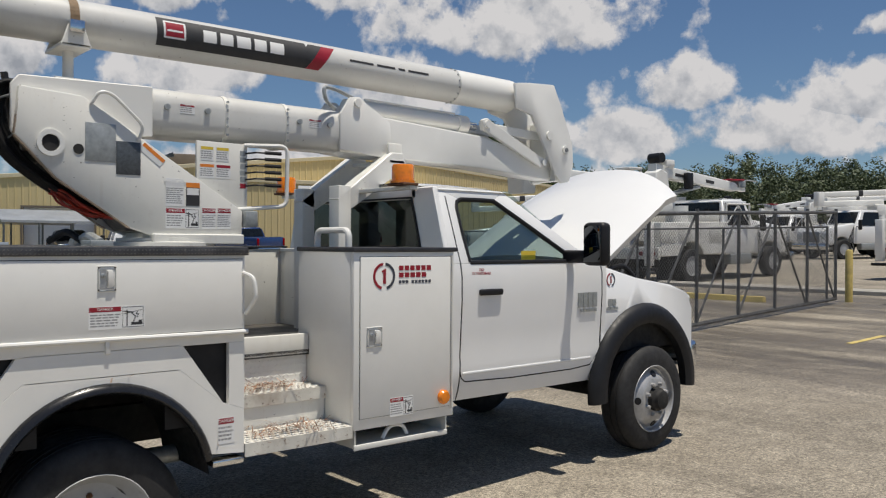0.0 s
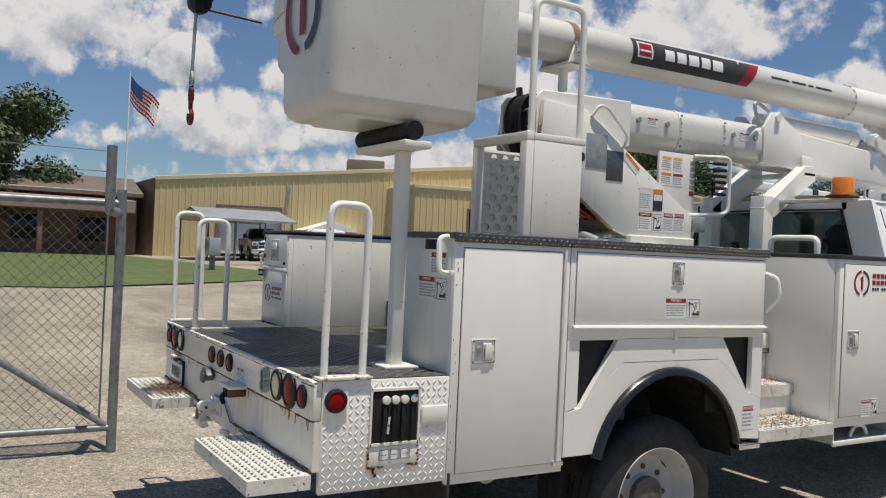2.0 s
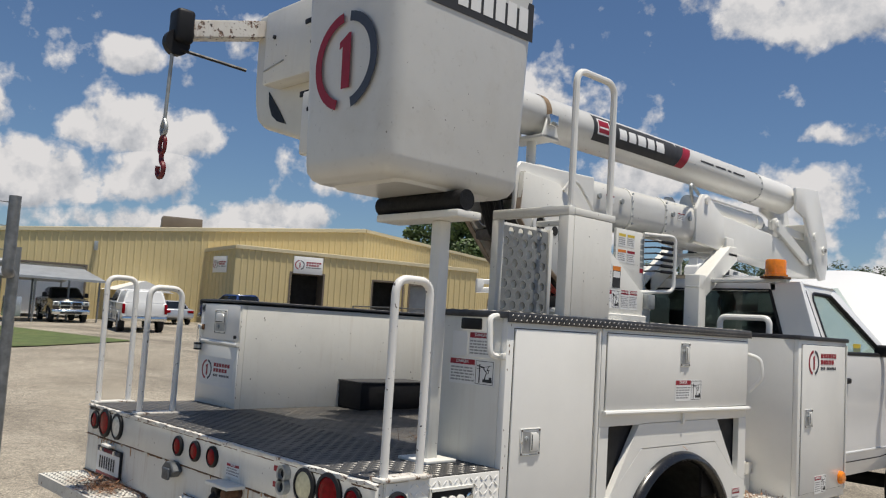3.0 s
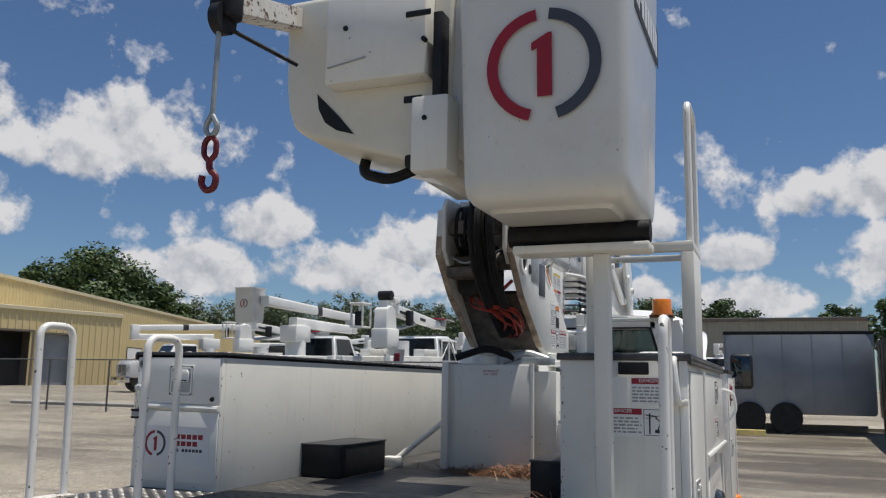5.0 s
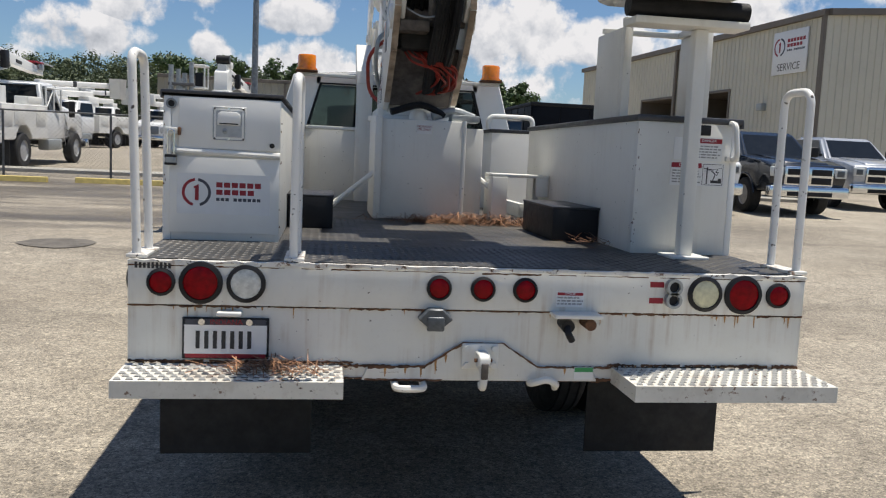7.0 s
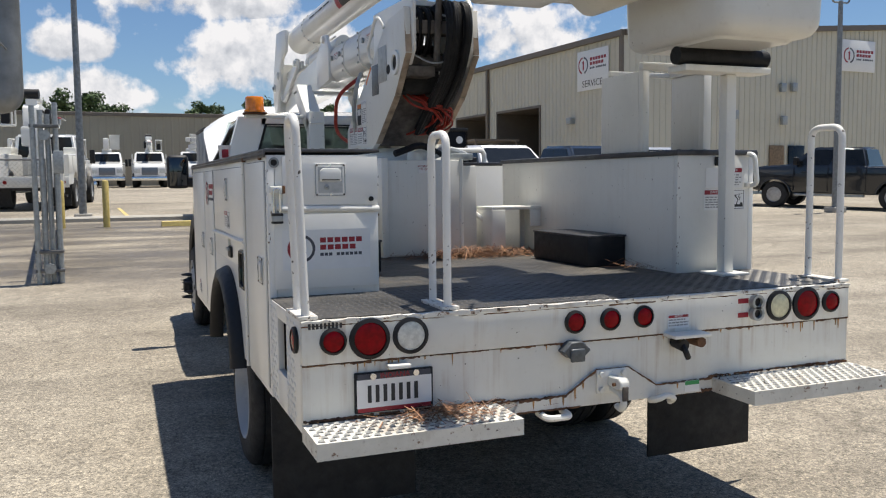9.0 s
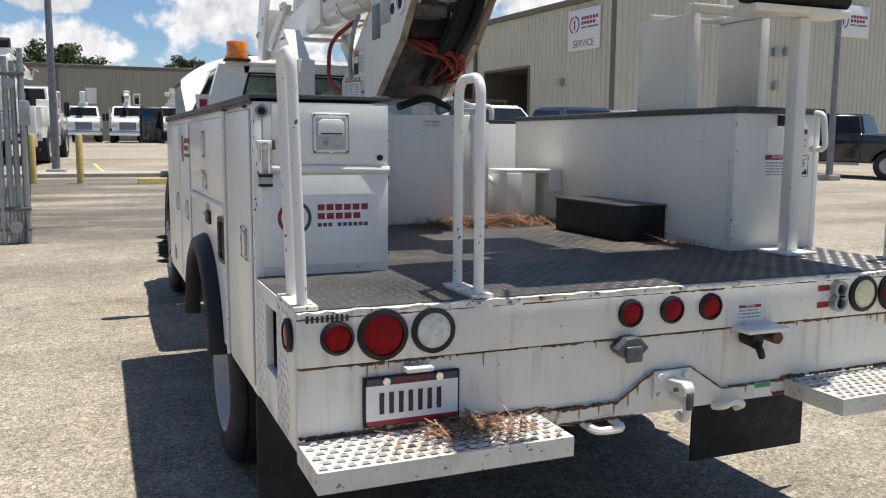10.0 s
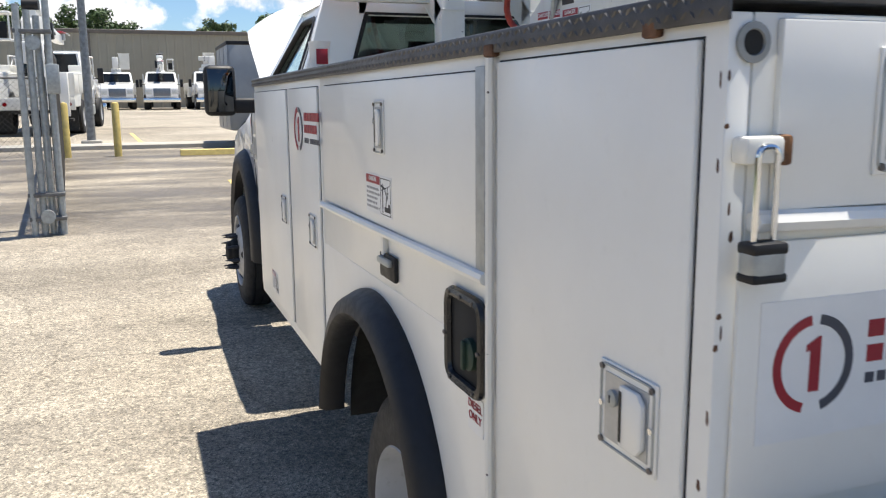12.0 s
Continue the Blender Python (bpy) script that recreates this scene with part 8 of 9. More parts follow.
for (x, y), h, nm in (((-2.55, 21.2), 7.7, "lamp"), ((18.3, 16.4), 6.2, "flood")):
    z = rise(y)
    lp = thing("street_lamp", "tall grey steel lamp post on a concrete foot" if nm == "lamp" else "steel pole with twin floodlights by the pickups", "lamp post")
    part("foot", box(B(), x - 0.22, x + 0.22, y - 0.22, y + 0.22, z - 0.02, z + 0.16, 0.02), "concrete", lp)
    part("pole", tube(B(), [(x, y, z + 0.15), (x, y, z + h)], 0.1, 14, True, [0.10, 0.065]), "steel", lp)
    if nm == "lamp":
        part("lamp_head", box(B(), x - 0.22, x + 0.22, y - 0.28, y + 0.28, z + h - 0.02, z + h + 0.32, 0.03), "black", lp)
    else:
        for s in (-1, 1):
            part("floodlight", box(B(), x + s * 0.35 - 0.15, x + s * 0.35 + 0.15, y - 0.1, y + 0.1, z + h + 0.1, z + h + 0.38, 0.02), "aged_plate", lp)
        part("cross_arm", tube(B(), bent([(x - 0.35, y, z + h + 0.1), (x - 0.3, y, z + h - 0.05), (x + 0.3, y, z + h - 0.05), (x + 0.35, y, z + h + 0.1)], 0.08), 0.025, 8), "steel", lp)

b = B()
rp = random.Random(21)
ring_ = []
for k in range(18):
    px_, py_ = -3.82 + (0.42 + 0.06 * rp.random()) * math.cos(2 * math.pi * k / 18), 8.08 + (0.36 + 0.08 * rp.random()) * math.sin(2 * math.pi * k / 18)
    ring_.append(b.verts.new((px_, py_, rise(py_) + 0.010)))
b.faces.new(ring_)
solo("ground_patch", b, "dark_patch", kind="structure", label="dark damp patch on the asphalt")
for xa, ya, xb, yb in ((-1.66, 26.6, -1.45, 22.4), (1.6, 26.6, 1.8, 22.4), (-0.26, 13.6, -0.28, 12.5)):
    b = B()
    za, zb = rise(ya) + 0.006, rise(yb) + 0.006
    b.faces.new([b.verts.new(p) for p in ((xb - 0.05, yb, zb), (xb + 0.05, yb, zb), (xa + 0.05, ya, za), (xa - 0.05, ya, za))])
    solo("paint_stripe", b, "yellow_paint", kind="structure", label="worn yellow parking stripe on asphalt")

# ---- buildings ----


def ribbed_wall(bm, p, q, z0, zp, zq, pitch=0.32, deep=0.03, hole=None):
    """A standing-rib metal wall from p to q, tops zp and zq. hole: list of (s0, s1, height) openings from the ground."""
    p, q = Vector((*p, 0)), Vector((*q, 0))
    d = q - p
    ln = d.length
    u = d / ln
    nrm = Vector((u.y, -u.x, 0))
    n = max(2, int(ln / pitch))
    hole = hole or []
    xs = []
    for i in range(n):
        for f_, o in ((0.0, 0.0), (0.70, 0.0), (0.78, deep), (0.92, deep)):
            xs.append(((i + f_) * ln / n, o))
    xs.append((ln, 0.0))
    for (s0, o0), (s1, o1) in zip(xs, xs[1:]):
        mid = (s0 + s1) / 2
        lo = z0
        for h0, h1, hz in hole:
            if h0 < mid < h1:
                lo = z0 + hz
        t0, t1 = zp + (zq - zp) * s0 / ln, zp + (zq - zp) * s1 / ln
        bm.faces.new([bm.verts.new(x) for x in (p + u * s0 + nrm * o0 + Vector((0, 0, lo)), p + u * s1 + nrm * o1 + Vector((0, 0, lo)), p + u * s1 + nrm * o1 + Vector((0, 0, t1)), p + u * s0 + nrm * o0 + Vector((0, 0, t0)))])
    return bm


def edge_beam(bm, p, q, zp, zq, size=0.16, out=0.12):
    p, q = Vector((*p, zp)), Vector((*q, zq))
    d = (q - p).normalized()
    nrm = Vector((d.y, -d.x, 0)).normalized()
    pts = [(-0.1, -size), (out, -size), (out, 0.02), (-0.1, 0.06)]
    a = [bm.verts.new(p + nrm * o + Vector((0, 0, z))) for o, z in pts]
    c = [bm.verts.new(q + nrm * o + Vector((0, 0, z))) for o, z in pts]
    for i in range(4):
        j = (i + 1) % 4
        bm.faces.new((a[i], a[j], c[j], c[i]))
    bm.faces.new(a[::-1]), bm.faces.new(c)
    return bm


def on_wall(p, q, s, z, off=0.06):
    p, q = Vector((*p, 0)), Vector((*q, 0))
    u = (q - p).normalized()
    nrm = Vector((u.y, -u.x, 0))
    return flat(p + u * s + nrm * off + Vector((0, 0, z)), u, (0, 0, 1))


def wall_sign(parent, m, w, h, text=None):
    sg = part("wall_sign", moved(box(B(), -w / 2, w / 2, -h / 2, h / 2, 0, 0.05, 0.01), m), "white_vinyl", parent, "white company sign board")
    d = min(h * (0.52 if text else 0.62), w / 3.05)
    m2 = m @ Matrix.Translation((-w / 2 + d * 0.62, h * (0.14 if text else 0), 0.052))
    company_mark(sg, m2, d)
    if text:
        lettering(text, h * 0.24, "ink", sg, m @ Matrix.Translation((0, -h * 0.34, 0.054)))
    return sg


def shutter(parent, p, q, s0, s1, z0, h, mat, name="bay_door_or_shade", deep=0.5):
    """A door opening: the leaf or a sheet of painted room shade set back in the wall, with its frame."""
    m = on_wall(p, q, 0, 0, 0.0)
    part(name, moved(box(B(), s0 - 0.05, s1 + 0.05, z0 - 0.05, z0 + h + 0.05, -deep - 0.05, -deep), m), mat, parent)
    b_ = B()
    box(b_, s0 - 0.12, s0, z0, z0 + h, -deep, 0.06), box(b_, s1, s1 + 0.12, z0, z0 + h, -deep, 0.06), box(b_, s0 - 0.12, s1 + 0.12, z0 + h, z0 + h + 0.12, -deep, 0.06)
    part("door_frame", moved(b_, m), "roof_trim", parent)


# yellow works building
Lc, Bc, Ec = (-55.4, 11.2), (-45.2, 36.4), (-66.0, 99.0)
yb = thing("works_building", "long yellow ribbed-metal works building with a roof edge", "building")
zg = 0.0
holes = [(4.2, 8.5, 3.2 + 0.6)]
part("wall", ribbed_wall(B(), Lc, Bc, zg, 5.55, 8.0, 0.42, 0.05, holes), "yellow_metal", yb)
part("wall", ribbed_wall(B(), Bc, Ec, zg, 8.0, 7.6, 0.42, 0.05), "yellow_metal", yb)
b = edge_beam(B(), Lc, Bc, 5.60, 8.05, 0.22)
edge_beam(b, Bc, Ec, 8.05, 7.65, 0.22)
part("roof_edge", b, "cream", yb)
b = B()
b.faces.new([b.verts.new(p) for p in ((*Lc, 5.55), (*Bc, 8.0), (*Ec, 7.6), (-95, 85, 7.8), (-88, 20, 5.5))])
part("roof", b, "cream", yb)
shutter(yb, Lc, Bc, 4.2, 8.5, 0.6, 3.2, "white_vinyl")
b = B()
b.faces.new([b.verts.new(p) for p in ((*Lc, 0), (*Lc, 5.55), (-74, 8.5, 4.4), (-74, 8.5, 0))])
b.faces.new([b.verts.new(p) for p in ((-74, 8.5, 0), (-74, 8.5, 4.4), (-95, 20, 4.4), (-95, 20, 0))])
part("brick_wing", b, "brown", yb, "brown brick office wing")
part("wing_canopy", prism(B(), [(-57.3, 2.95), (-53.4, 2.95), (-53.4, 3.75), (-57.3, 3.95)], "y", -19.0, 9.6, 0.03), "drab_red", yb, "faded pink fascia of a deep porch roof")
for yy in (-16.0, -11.0, -6.0, -1.0, 4.0, 9.0):
    part("porch_post", box(B(), -53.95, -53.65, yy - 0.15, yy + 0.15, 0.0, 2.96, 0.02), "brown", yb)
for s_, z_ in ((14.5, 8.1),):
    m = on_wall(Lc, Bc, s_, z_, -4.0)
    part("roof_vent", moved(box(B(), -1.4, 1.4, -1.2, -0.15, -0.8, 0.8, 0.1), m), "roof_trim", yb)
b = B()
for s_ in (9.0, 16.5):
    box(b, s_ - 0.12, s_ + 0.12, 4.9, 5.5, 0.05, 0.3, 0.02)
part("wall_lamp", moved(b, on_wall(Lc, Bc, 0, 0, 0)), "aged_plate", yb)
b = box(B(), -63.0, -57.2, -18.0, 10.4, 0.0, 4.1)
part("brick_wing", b, "brown", yb, "brown brick office wing")
part("wing_roof", prism(B(), [(-64.0, 4.1), (-56.2, 4.1), (-56.2, 4.4), (-60.1, 5.6), (-64.0, 4.4)], "y", -19.0, 10.6, 0.03), "roof_trim", yb, "low brown roof")
for yy in (-13.0, -9.0, -5.0, -1.0, 3.5, 7.5):
    part("wing_window", box(B(), -57.22, -57.14, yy - 0.9, yy + 0.9, 1.0, 2.6, 0.02), "glass_dark", yb)
# lean-to with bays
c1, c2, c3 = (-50.6, 26.0), (-45.6, 26.2), (-39.6, 42.7)
lt = thing("lean_to", "lower yellow metal annexe with open service bays", "building")
part("wall", ribbed_wall(B(), c1, c2, 0.3, 5.50, 5.75, 0.42, 0.05), "yellow_metal", lt)
part("wall", ribbed_wall(B(), c2, c3, 0.3, 5.75, 5.55, 0.42, 0.05, [(3.7, 5.9, 3.95), (9.5, 11.7, 3.85), (12.3, 14.3, 3.75)]), "yellow_metal", lt)
b = edge_beam(B(), c1, c2, 5.55, 5.80, 0.2)
edge_beam(b, c2, c3, 5.80, 5.60, 0.2)
part("roof_edge", b, "cream", lt)
b = B()
b.faces.new([b.verts.new(p) for p in ((*c1, 5.5), (*c2, 5.75), (*c3, 5.55), (-46.0, 45.5, 5.8), (-52, 33, 5.8))])
part("roof", b, "cream", lt)
# The first two bays are open: near-black sheets paint the shade inside.
shutter(lt, c2, c3, 3.7, 5.9, 0.3, 3.95, "opening_shade", deep=1.5)
shutter(lt, c2, c3, 9.5, 11.7, 0.3, 3.85, "opening_shade", deep=1.5)
shutter(lt, c2, c3, 12.3, 14.3, 0.3, 3.75, "trailer_grey")
wall_sign(lt, on_wall(c1, c2, 3.2, 4.55), 1.7, 1.1)
wall_sign(lt, on_wall(c2, c3, 4.8, 4.85), 2.0, 1.15, "")
shutter(yb, Bc, Ec, 22.0, 25.0, 1.0, 3.0, "white_vinyl", deep=-0.10)
# Near-black sheet on the wall paints the shade of an open bay.
shutter(yb, Bc, Ec, 35.0, 38.5, 1.0, 3.2, "opening_shade", deep=-0.10)

# tan service building
s1, s2, s3 = (16.5, 52.6), (18.3, 27.6), (46.0, 29.5)
sb = thing("service_building", "tan ribbed-metal service building with open bays painted dark as shade", "building")
bays = [(9.3, 12.9, 4.5), (14.2, 18.4, 4.5)]
part("wall", ribbed_wall(B(), s1, s2, 0.4, 7.5, 7.5, 0.32, 0.035, bays), "tan_metal", sb)
mid = (s2[0] + 16.0, s2[1] + 1.10)
part("wall", ribbed_wall(B(), s2, mid, 0.4, 7.5, 8.75, 0.32, 0.035), "tan_metal", sb)
part("wall", ribbed_wall(B(), mid, s3, 0.4, 8.75, 7.5, 0.32, 0.035), "tan_metal", sb)
b = edge_beam(B(), s1, s2, 7.56, 7.56, 0.22, 0.2)
edge_beam(b, s2, mid, 7.56, 8.81, 0.22, 0.2)
edge_beam(b, mid, s3, 8.81, 7.56, 0.22, 0.2)
part("roof_edge", b, "roof_trim", sb)
b = B()
b.faces.new([b.verts.new(p) for p in ((*s1, 7.5), (*s2, 7.5), (*mid, 8.75), (mid[0] - 1.8, mid[1] + 25, 8.75))])
b.faces.new([b.verts.new(p) for p in ((*mid, 8.75), (*s3, 7.5), (s3[0] - 1.8, s3[1] + 25, 7.5), (mid[0] - 1.8, mid[1] + 25, 8.75))])
b.faces.new([b.verts.new(p) for p in ((*s1, 0), (*s1, 7.5), (mid[0] - 1.8, mid[1] + 25, 8.75), (mid[0] - 1.8, mid[1] + 25, 0))])
part("roof", b, "tan_metal", sb)
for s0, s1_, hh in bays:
    # Near-black back sheet: the unlit room is put into its colour.
    shutter(sb, s1, s2, s0, s1_, 0.4, hh, "opening_shade", deep=3.0)
for s in (13.2, 24.95):
    part("downspout", moved(box(B(), s - 0.09, s + 0.09, 0.5, 7.4, 0.03, 0.16), on_wall(s1, s2, 0, 0, 0)), "roof_trim", sb)
wall_sign(sb, on_wall(s1, s2, 22.9, 6.2), 2.3, 1.75, "SERVICE")
wall_sign(sb, on_wall(s2, mid, 13.9, 7.2), 2.3, 1.5)
for s0, s1_ in ((8.2, 9.1), (9.4, 10.4)):
    part("door", moved(box(B(), s0, s1_, 0.4, 2.85, 0.03, 0.09, 0.01), on_wall(s2, mid, 0, 0, 0)), "wood" if s0 < 9 else "glass_dark", sb)
for s in (21.3,):
    part("wall_lamp", moved(box(B(), s - 0.18, s + 0.18, 3.9, 4.2, 0.03, 0.3, 0.03), on_wall(s1, s2, 0, 0, 0)), "aged_plate", sb)
for s, z in ((6.0, 4.2), (8.9, 5.5), (9.6, 5.55), (9.0, 4.0)):
    part("meter_box", moved(box(B(), s - 0.15, s + 0.15, z - 0.2, z + 0.2, 0.03, 0.22, 0.02), on_wall(s2, mid, 0, 0, 0)), "aged_plate", sb)
# canopy shelter in front of a bay
b = B()
box(b, 13.9, 16.2, 33.2, 36.0, 3.2, 3.3)
for x in (14.0, 16.1):
    box(b, x - 0.05, x + 0.05, 33.3, 33.4, 0.7, 3.2)
    box(b, x - 0.05, x + 0.05, 35.8, 35.9, 0.7, 3.2)
solo("bay_canopy", b, "roof_trim", "flat dark canopy on posts by the bays", "canopy")

# far tan hall
fb = thing("far_hall", "plain tan metal hall behind the truck rows", "building")
part("wall", ribbed_wall(B(), (-14.2, 69.0), (8.3, 69.0), 0.8, 6.9, 6.9, 0.6, 0.03), "far_tan", fb)
part("wall", ribbed_wall(B(), (-14.2, 95.0), (-14.2, 69.0), 0.8, 6.9, 6.9, 0.6, 0.03), "far_tan", fb)
part("wall", ribbed_wall(B(), (8.3, 69.0), (9.0, 95.0), 0.8, 6.9, 6.9, 0.6, 0.03), "far_tan", fb)
part("roof_edge", edge_beam(B(), (-14.2, 69.0), (8.3, 69.0), 6.96, 6.96, 0.25, 0.15), "roof_trim", fb)
b = B()
b.faces.new([b.verts.new(p) for p in ((-14.2, 69, 6.9), (8.3, 69, 6.9), (9, 95, 6.9), (-14.2, 95, 6.9))])
part("roof", b, "far_tan", fb)
b = B()
for x in (-4.0,):
    box(b, x - 0.1, x + 0.1, 68.85, 68.95, 1.2, 6.8)
part("downspout", b, "roof_trim", fb)

# ---- vehicles ----


def road_wheel(parent, x, y, z, r, w, mat="rim_white"):
    wh = part("wheel", lathe(B(), [(r * 0.58, -w / 2), (r * 0.92, -w / 2), (r, -w / 2 + 0.03), (r, w / 2 - 0.03), (r * 0.92, w / 2), (r * 0.58, w / 2)], (x, y, z), (1, 0, 0), 22, False), "rubber", parent)
    s = 1 if x > 0 else -1
    part("rim", lathe(B(), [(r * 0.60, w / 2 - 0.01), (r * 0.55, w / 2 - 0.04), (r * 0.2, w / 2 - 0.02), (0.0001, w / 2 - 0.02)], (x, y, z), (s, 0, 0), 18, False), mat, wh)


def loft(bm, secs):
    """Closed sections of equal count, joined in order."""
    rings = [[bm.verts.new(p) for p in s] for s in secs]
    for p, q in zip(rings, rings[1:]):
        for i in range(len(p)):
            bm.faces.new((p[i], p[(i + 1) % len(p)], q[(i + 1) % len(p)], q[i]))
    bm.faces.new(rings[0]), bm.faces.new(rings[-1][::-1])
    bmesh.ops.recalc_face_normals(bm, faces=bm.faces[:])
    return bm


def greenhouse(bm, y0, y1, y2, y3, z0, z1, w0, w1):
    """Cabin: base from y0 to y3, roof from y1 to y2."""
    v = [bm.verts.new(p) for p in ((-w0, y0, z0), (w0, y0, z0), (w0, y3, z0), (-w0, y3, z0), (-w1, y1, z1), (w1, y1, z1), (w1, y2, z1), (-w1, y2, z1))]
    for f_ in ((0, 1, 5, 4), (1, 2, 6, 5), (2, 3, 7, 6), (3, 0, 4, 7), (4, 5, 6, 7)):
        bm.faces.new([v[i] for i in f_])
    bmesh.ops.recalc_face_normals(bm, faces=bm.faces[:])
    bmesh.ops.bevel(bm, geom=bm.edges[:], offset=0.07, segments=3, affect='EDGES')
    return bm


def cabin_glass(parent, y0, y1, y2, y3, z0, z1, w0, w1, split=None):
    e = 0.012

    def quad(pts):
        q = B()
        q.faces.new([q.verts.new(p) for p in pts])
        part("window", q, "glass_dark", parent)
    k0, k1 = 0.12, 0.88

    def lerp(a, b_, t):
        return tuple(a[i] + (b_[i] - a[i]) * t for i in range(3))
    for s in (-1, 1):
        ys = [(y0 + 0.10, y3 - 0.28)] if not split else [(y0 + 0.10, split - 0.05), (split + 0.05, y3 - 0.30)]
        for a, c in ys:
            def top(y):
                return y1 + (y - y0) * (y2 - y1) / (y3 - y0)
            lo, hi = z0 + 0.06, z0 + (z1 - z0) * 0.86
            f0, f1 = (lo - z0) / (z1 - z0), (hi - z0) / (z1 - z0)
            xa, xb = w0 + (w1 - w0) * f0 + e, w0 + (w1 - w0) * f1 + e
            quad([(s * xa, a + (top(a) - a) * f0, lo), (s * xa, c + (top(c) - c) * f0, lo), (s * xb, c + (top(c) - c) * f1, hi), (s * xb, a + (top(a) - a) * f1, hi)])
    for ya, yb_, s in ((y3, y2, 1), (y0, y1, -1)):
        f0, f1 = 0.10, 0.88
        za, zb = z0 + (z1 - z0) * f0, z0 + (z1 - z0) * f1
        xa, xb = (w0 + (w1 - w0) * f0) * 0.86, (w0 + (w1 - w0) * f1) * 0.86
        quad([(-xa, ya + (yb_ - ya) * f0 + s * e, za), (xa, ya + (yb_ - ya) * f0 + s * e, za), (xb, ya + (yb_ - ya) * f1 + s * e, zb), (-xb, ya + (yb_ - ya) * f1 + s * e, zb)])


def shaped(bm, top=1.2, nose=2.5):
    """Draws a slab-sided body in at the sill, the shoulder and the nose."""
    for v in bm.verts:
        k = 1.0
        if v.co.z < 0.75:
            k *= 0.965
        if v.co.z > top:
            k *= 0.955
        if v.co.y > nose:
            k *= 0.935
        v.co.x *= k
    return bm


def pickup(at, paint, label, grille="chrome", cap=False, group=""):
    """Crew-cab pickup; its nose points to +y."""
    p = thing("pickup", label, "pickup", group)
    side = [(-2.95, 0.72), (-2.30, 0.60)] + arch(-1.78, 0.42, 0.50, 168, 12, 10) + [(-1.22, 0.48), (1.22, 0.48)] + arch(1.80, 0.42, 0.50, 168, 12, 10) + [(2.40, 0.55), (2.90, 0.60), (2.97, 0.98), (2.90, 1.22), (2.35, 1.31), (1.44, 1.37), (-0.98, 1.37), (-1.0, 1.34), (-2.90, 1.34), (-2.97, 1.24)]
    part("body", shaped(prism(B(), side, "x", -1.0, 1.0, 0.06, 3)), paint, p, angle=40)
    part("hood", shaped(prism(B(), [(1.40, 1.36), (2.30, 1.30), (2.82, 1.22), (2.78, 1.27), (2.30, 1.345), (1.46, 1.405)], "x", -0.60, 0.60, 0.02, 2)), paint, p, angle=40)
    g = (-1.02, -0.84, 0.66, 1.50, 1.33, 1.95, 0.94, 0.74)
    cab_ = part("cabin", greenhouse(B(), *g), paint, p, angle=40)
    cabin_glass(cab_, *g, 0.12)
    part("grille", box(B(), -0.60, 0.60, 2.90, 2.985, 0.72, 1.18, 0.04, 3), grille, p)
    for x0, x1 in ((-0.54, -0.05), (0.05, 0.54)):
        for z0, z1 in ((0.78, 0.93), (0.98, 1.12)):
            part("grille_mesh", box(B(), x0, x1, 2.975, 2.992, z0, z1, 0.015), "black", p)
    part("front_bumper", box(B(), -0.98, 0.98, 2.84, 3.06, 0.46, 0.73, 0.06, 3), grille, p)
    part("lower_grille", box(B(), -0.55, 0.55, 3.045, 3.070, 0.50, 0.60, 0.01), "black", p)
    part("rear_bumper", box(B(), -0.96, 0.96, -3.10, -2.94, 0.52, 0.72, 0.03), "chrome", p)
    part("tailgate", box(B(), -0.78, 0.78, -2.995, -2.965, 0.76, 1.32, 0.02), paint, p)
    for s in (-1, 1):
        part("head_lamp", box(B(), *sorted((s * 0.61, s * 0.93)), 2.84, 2.965, 0.92, 1.16, 0.035, 3), "clear_lens", p)
        part("lamp_core", box(B(), *sorted((s * 0.68, s * 0.86)), 2.955, 2.970, 0.97, 1.11, 0.03), "dark_plate", p)
        part("tail_lamp", box(B(), *sorted((s * 0.84, s * 0.972)), -3.0, -2.90, 0.84, 1.28, 0.02), "red_lens", p)
        part("mirror", box(B(), *sorted((s * 1.00, s * 1.22)), 1.02, 1.16, 1.38, 1.64, 0.04, 3), "black", p)
        part("mirror_arm", box(B(), *sorted((s * 0.90, s * 1.02)), 1.05, 1.12, 1.42, 1.48, 0.01), "black", p)
        part("running_board", box(B(), *sorted((s * 0.86, s * 1.02)), -0.95, 1.15, 0.40, 0.47, 0.02), "aged_plate", p)
        for ya in (-0.98, 0.14, 1.20):
            part("door_seam", box(B(), *sorted((s * 0.985, s * 1.0015)), ya - 0.006, ya + 0.006, 0.56, 1.30), "black", p)
        for ya in (-0.10, 1.00):
            part("door_handle", box(B(), *sorted((s * 0.99, s * 1.022)), ya - 0.24, ya - 0.06, 1.14, 1.18, 0.01), "black", p)
        for y in (-1.78, 1.80):
            part("flare", tube(B(), [(s * 0.992, y_, z_) for y_, z_ in arch(y, 0.42, 0.515, 172, 8, 14)], 0.028, 8), paint, p)
            road_wheel(p, s * 0.86, y, 0.42, 0.42, 0.28, "rim")
    part("bed_floor", box(B(), -0.8, 0.8, -2.85, -1.06, 1.335, 1.352), "black", p)
    if cap:
        part("bed_cap", greenhouse(B(), -2.92, -2.82, -1.04, -0.98, 1.33, 1.90, 0.92, 0.76), paint, p, angle=40)
    p.matrix_world = at
    return p


def on_ground(x, y, yaw):
    slope = math.degrees(math.atan2(rise(y + 1) - rise(y - 1), 2))
    return Matrix.Translation((x, y, rise(y) + 0.0)) @ Matrix.Rotation(radians(slope), 4, "X") @ Matrix.Rotation(radians(yaw), 4, "Z")


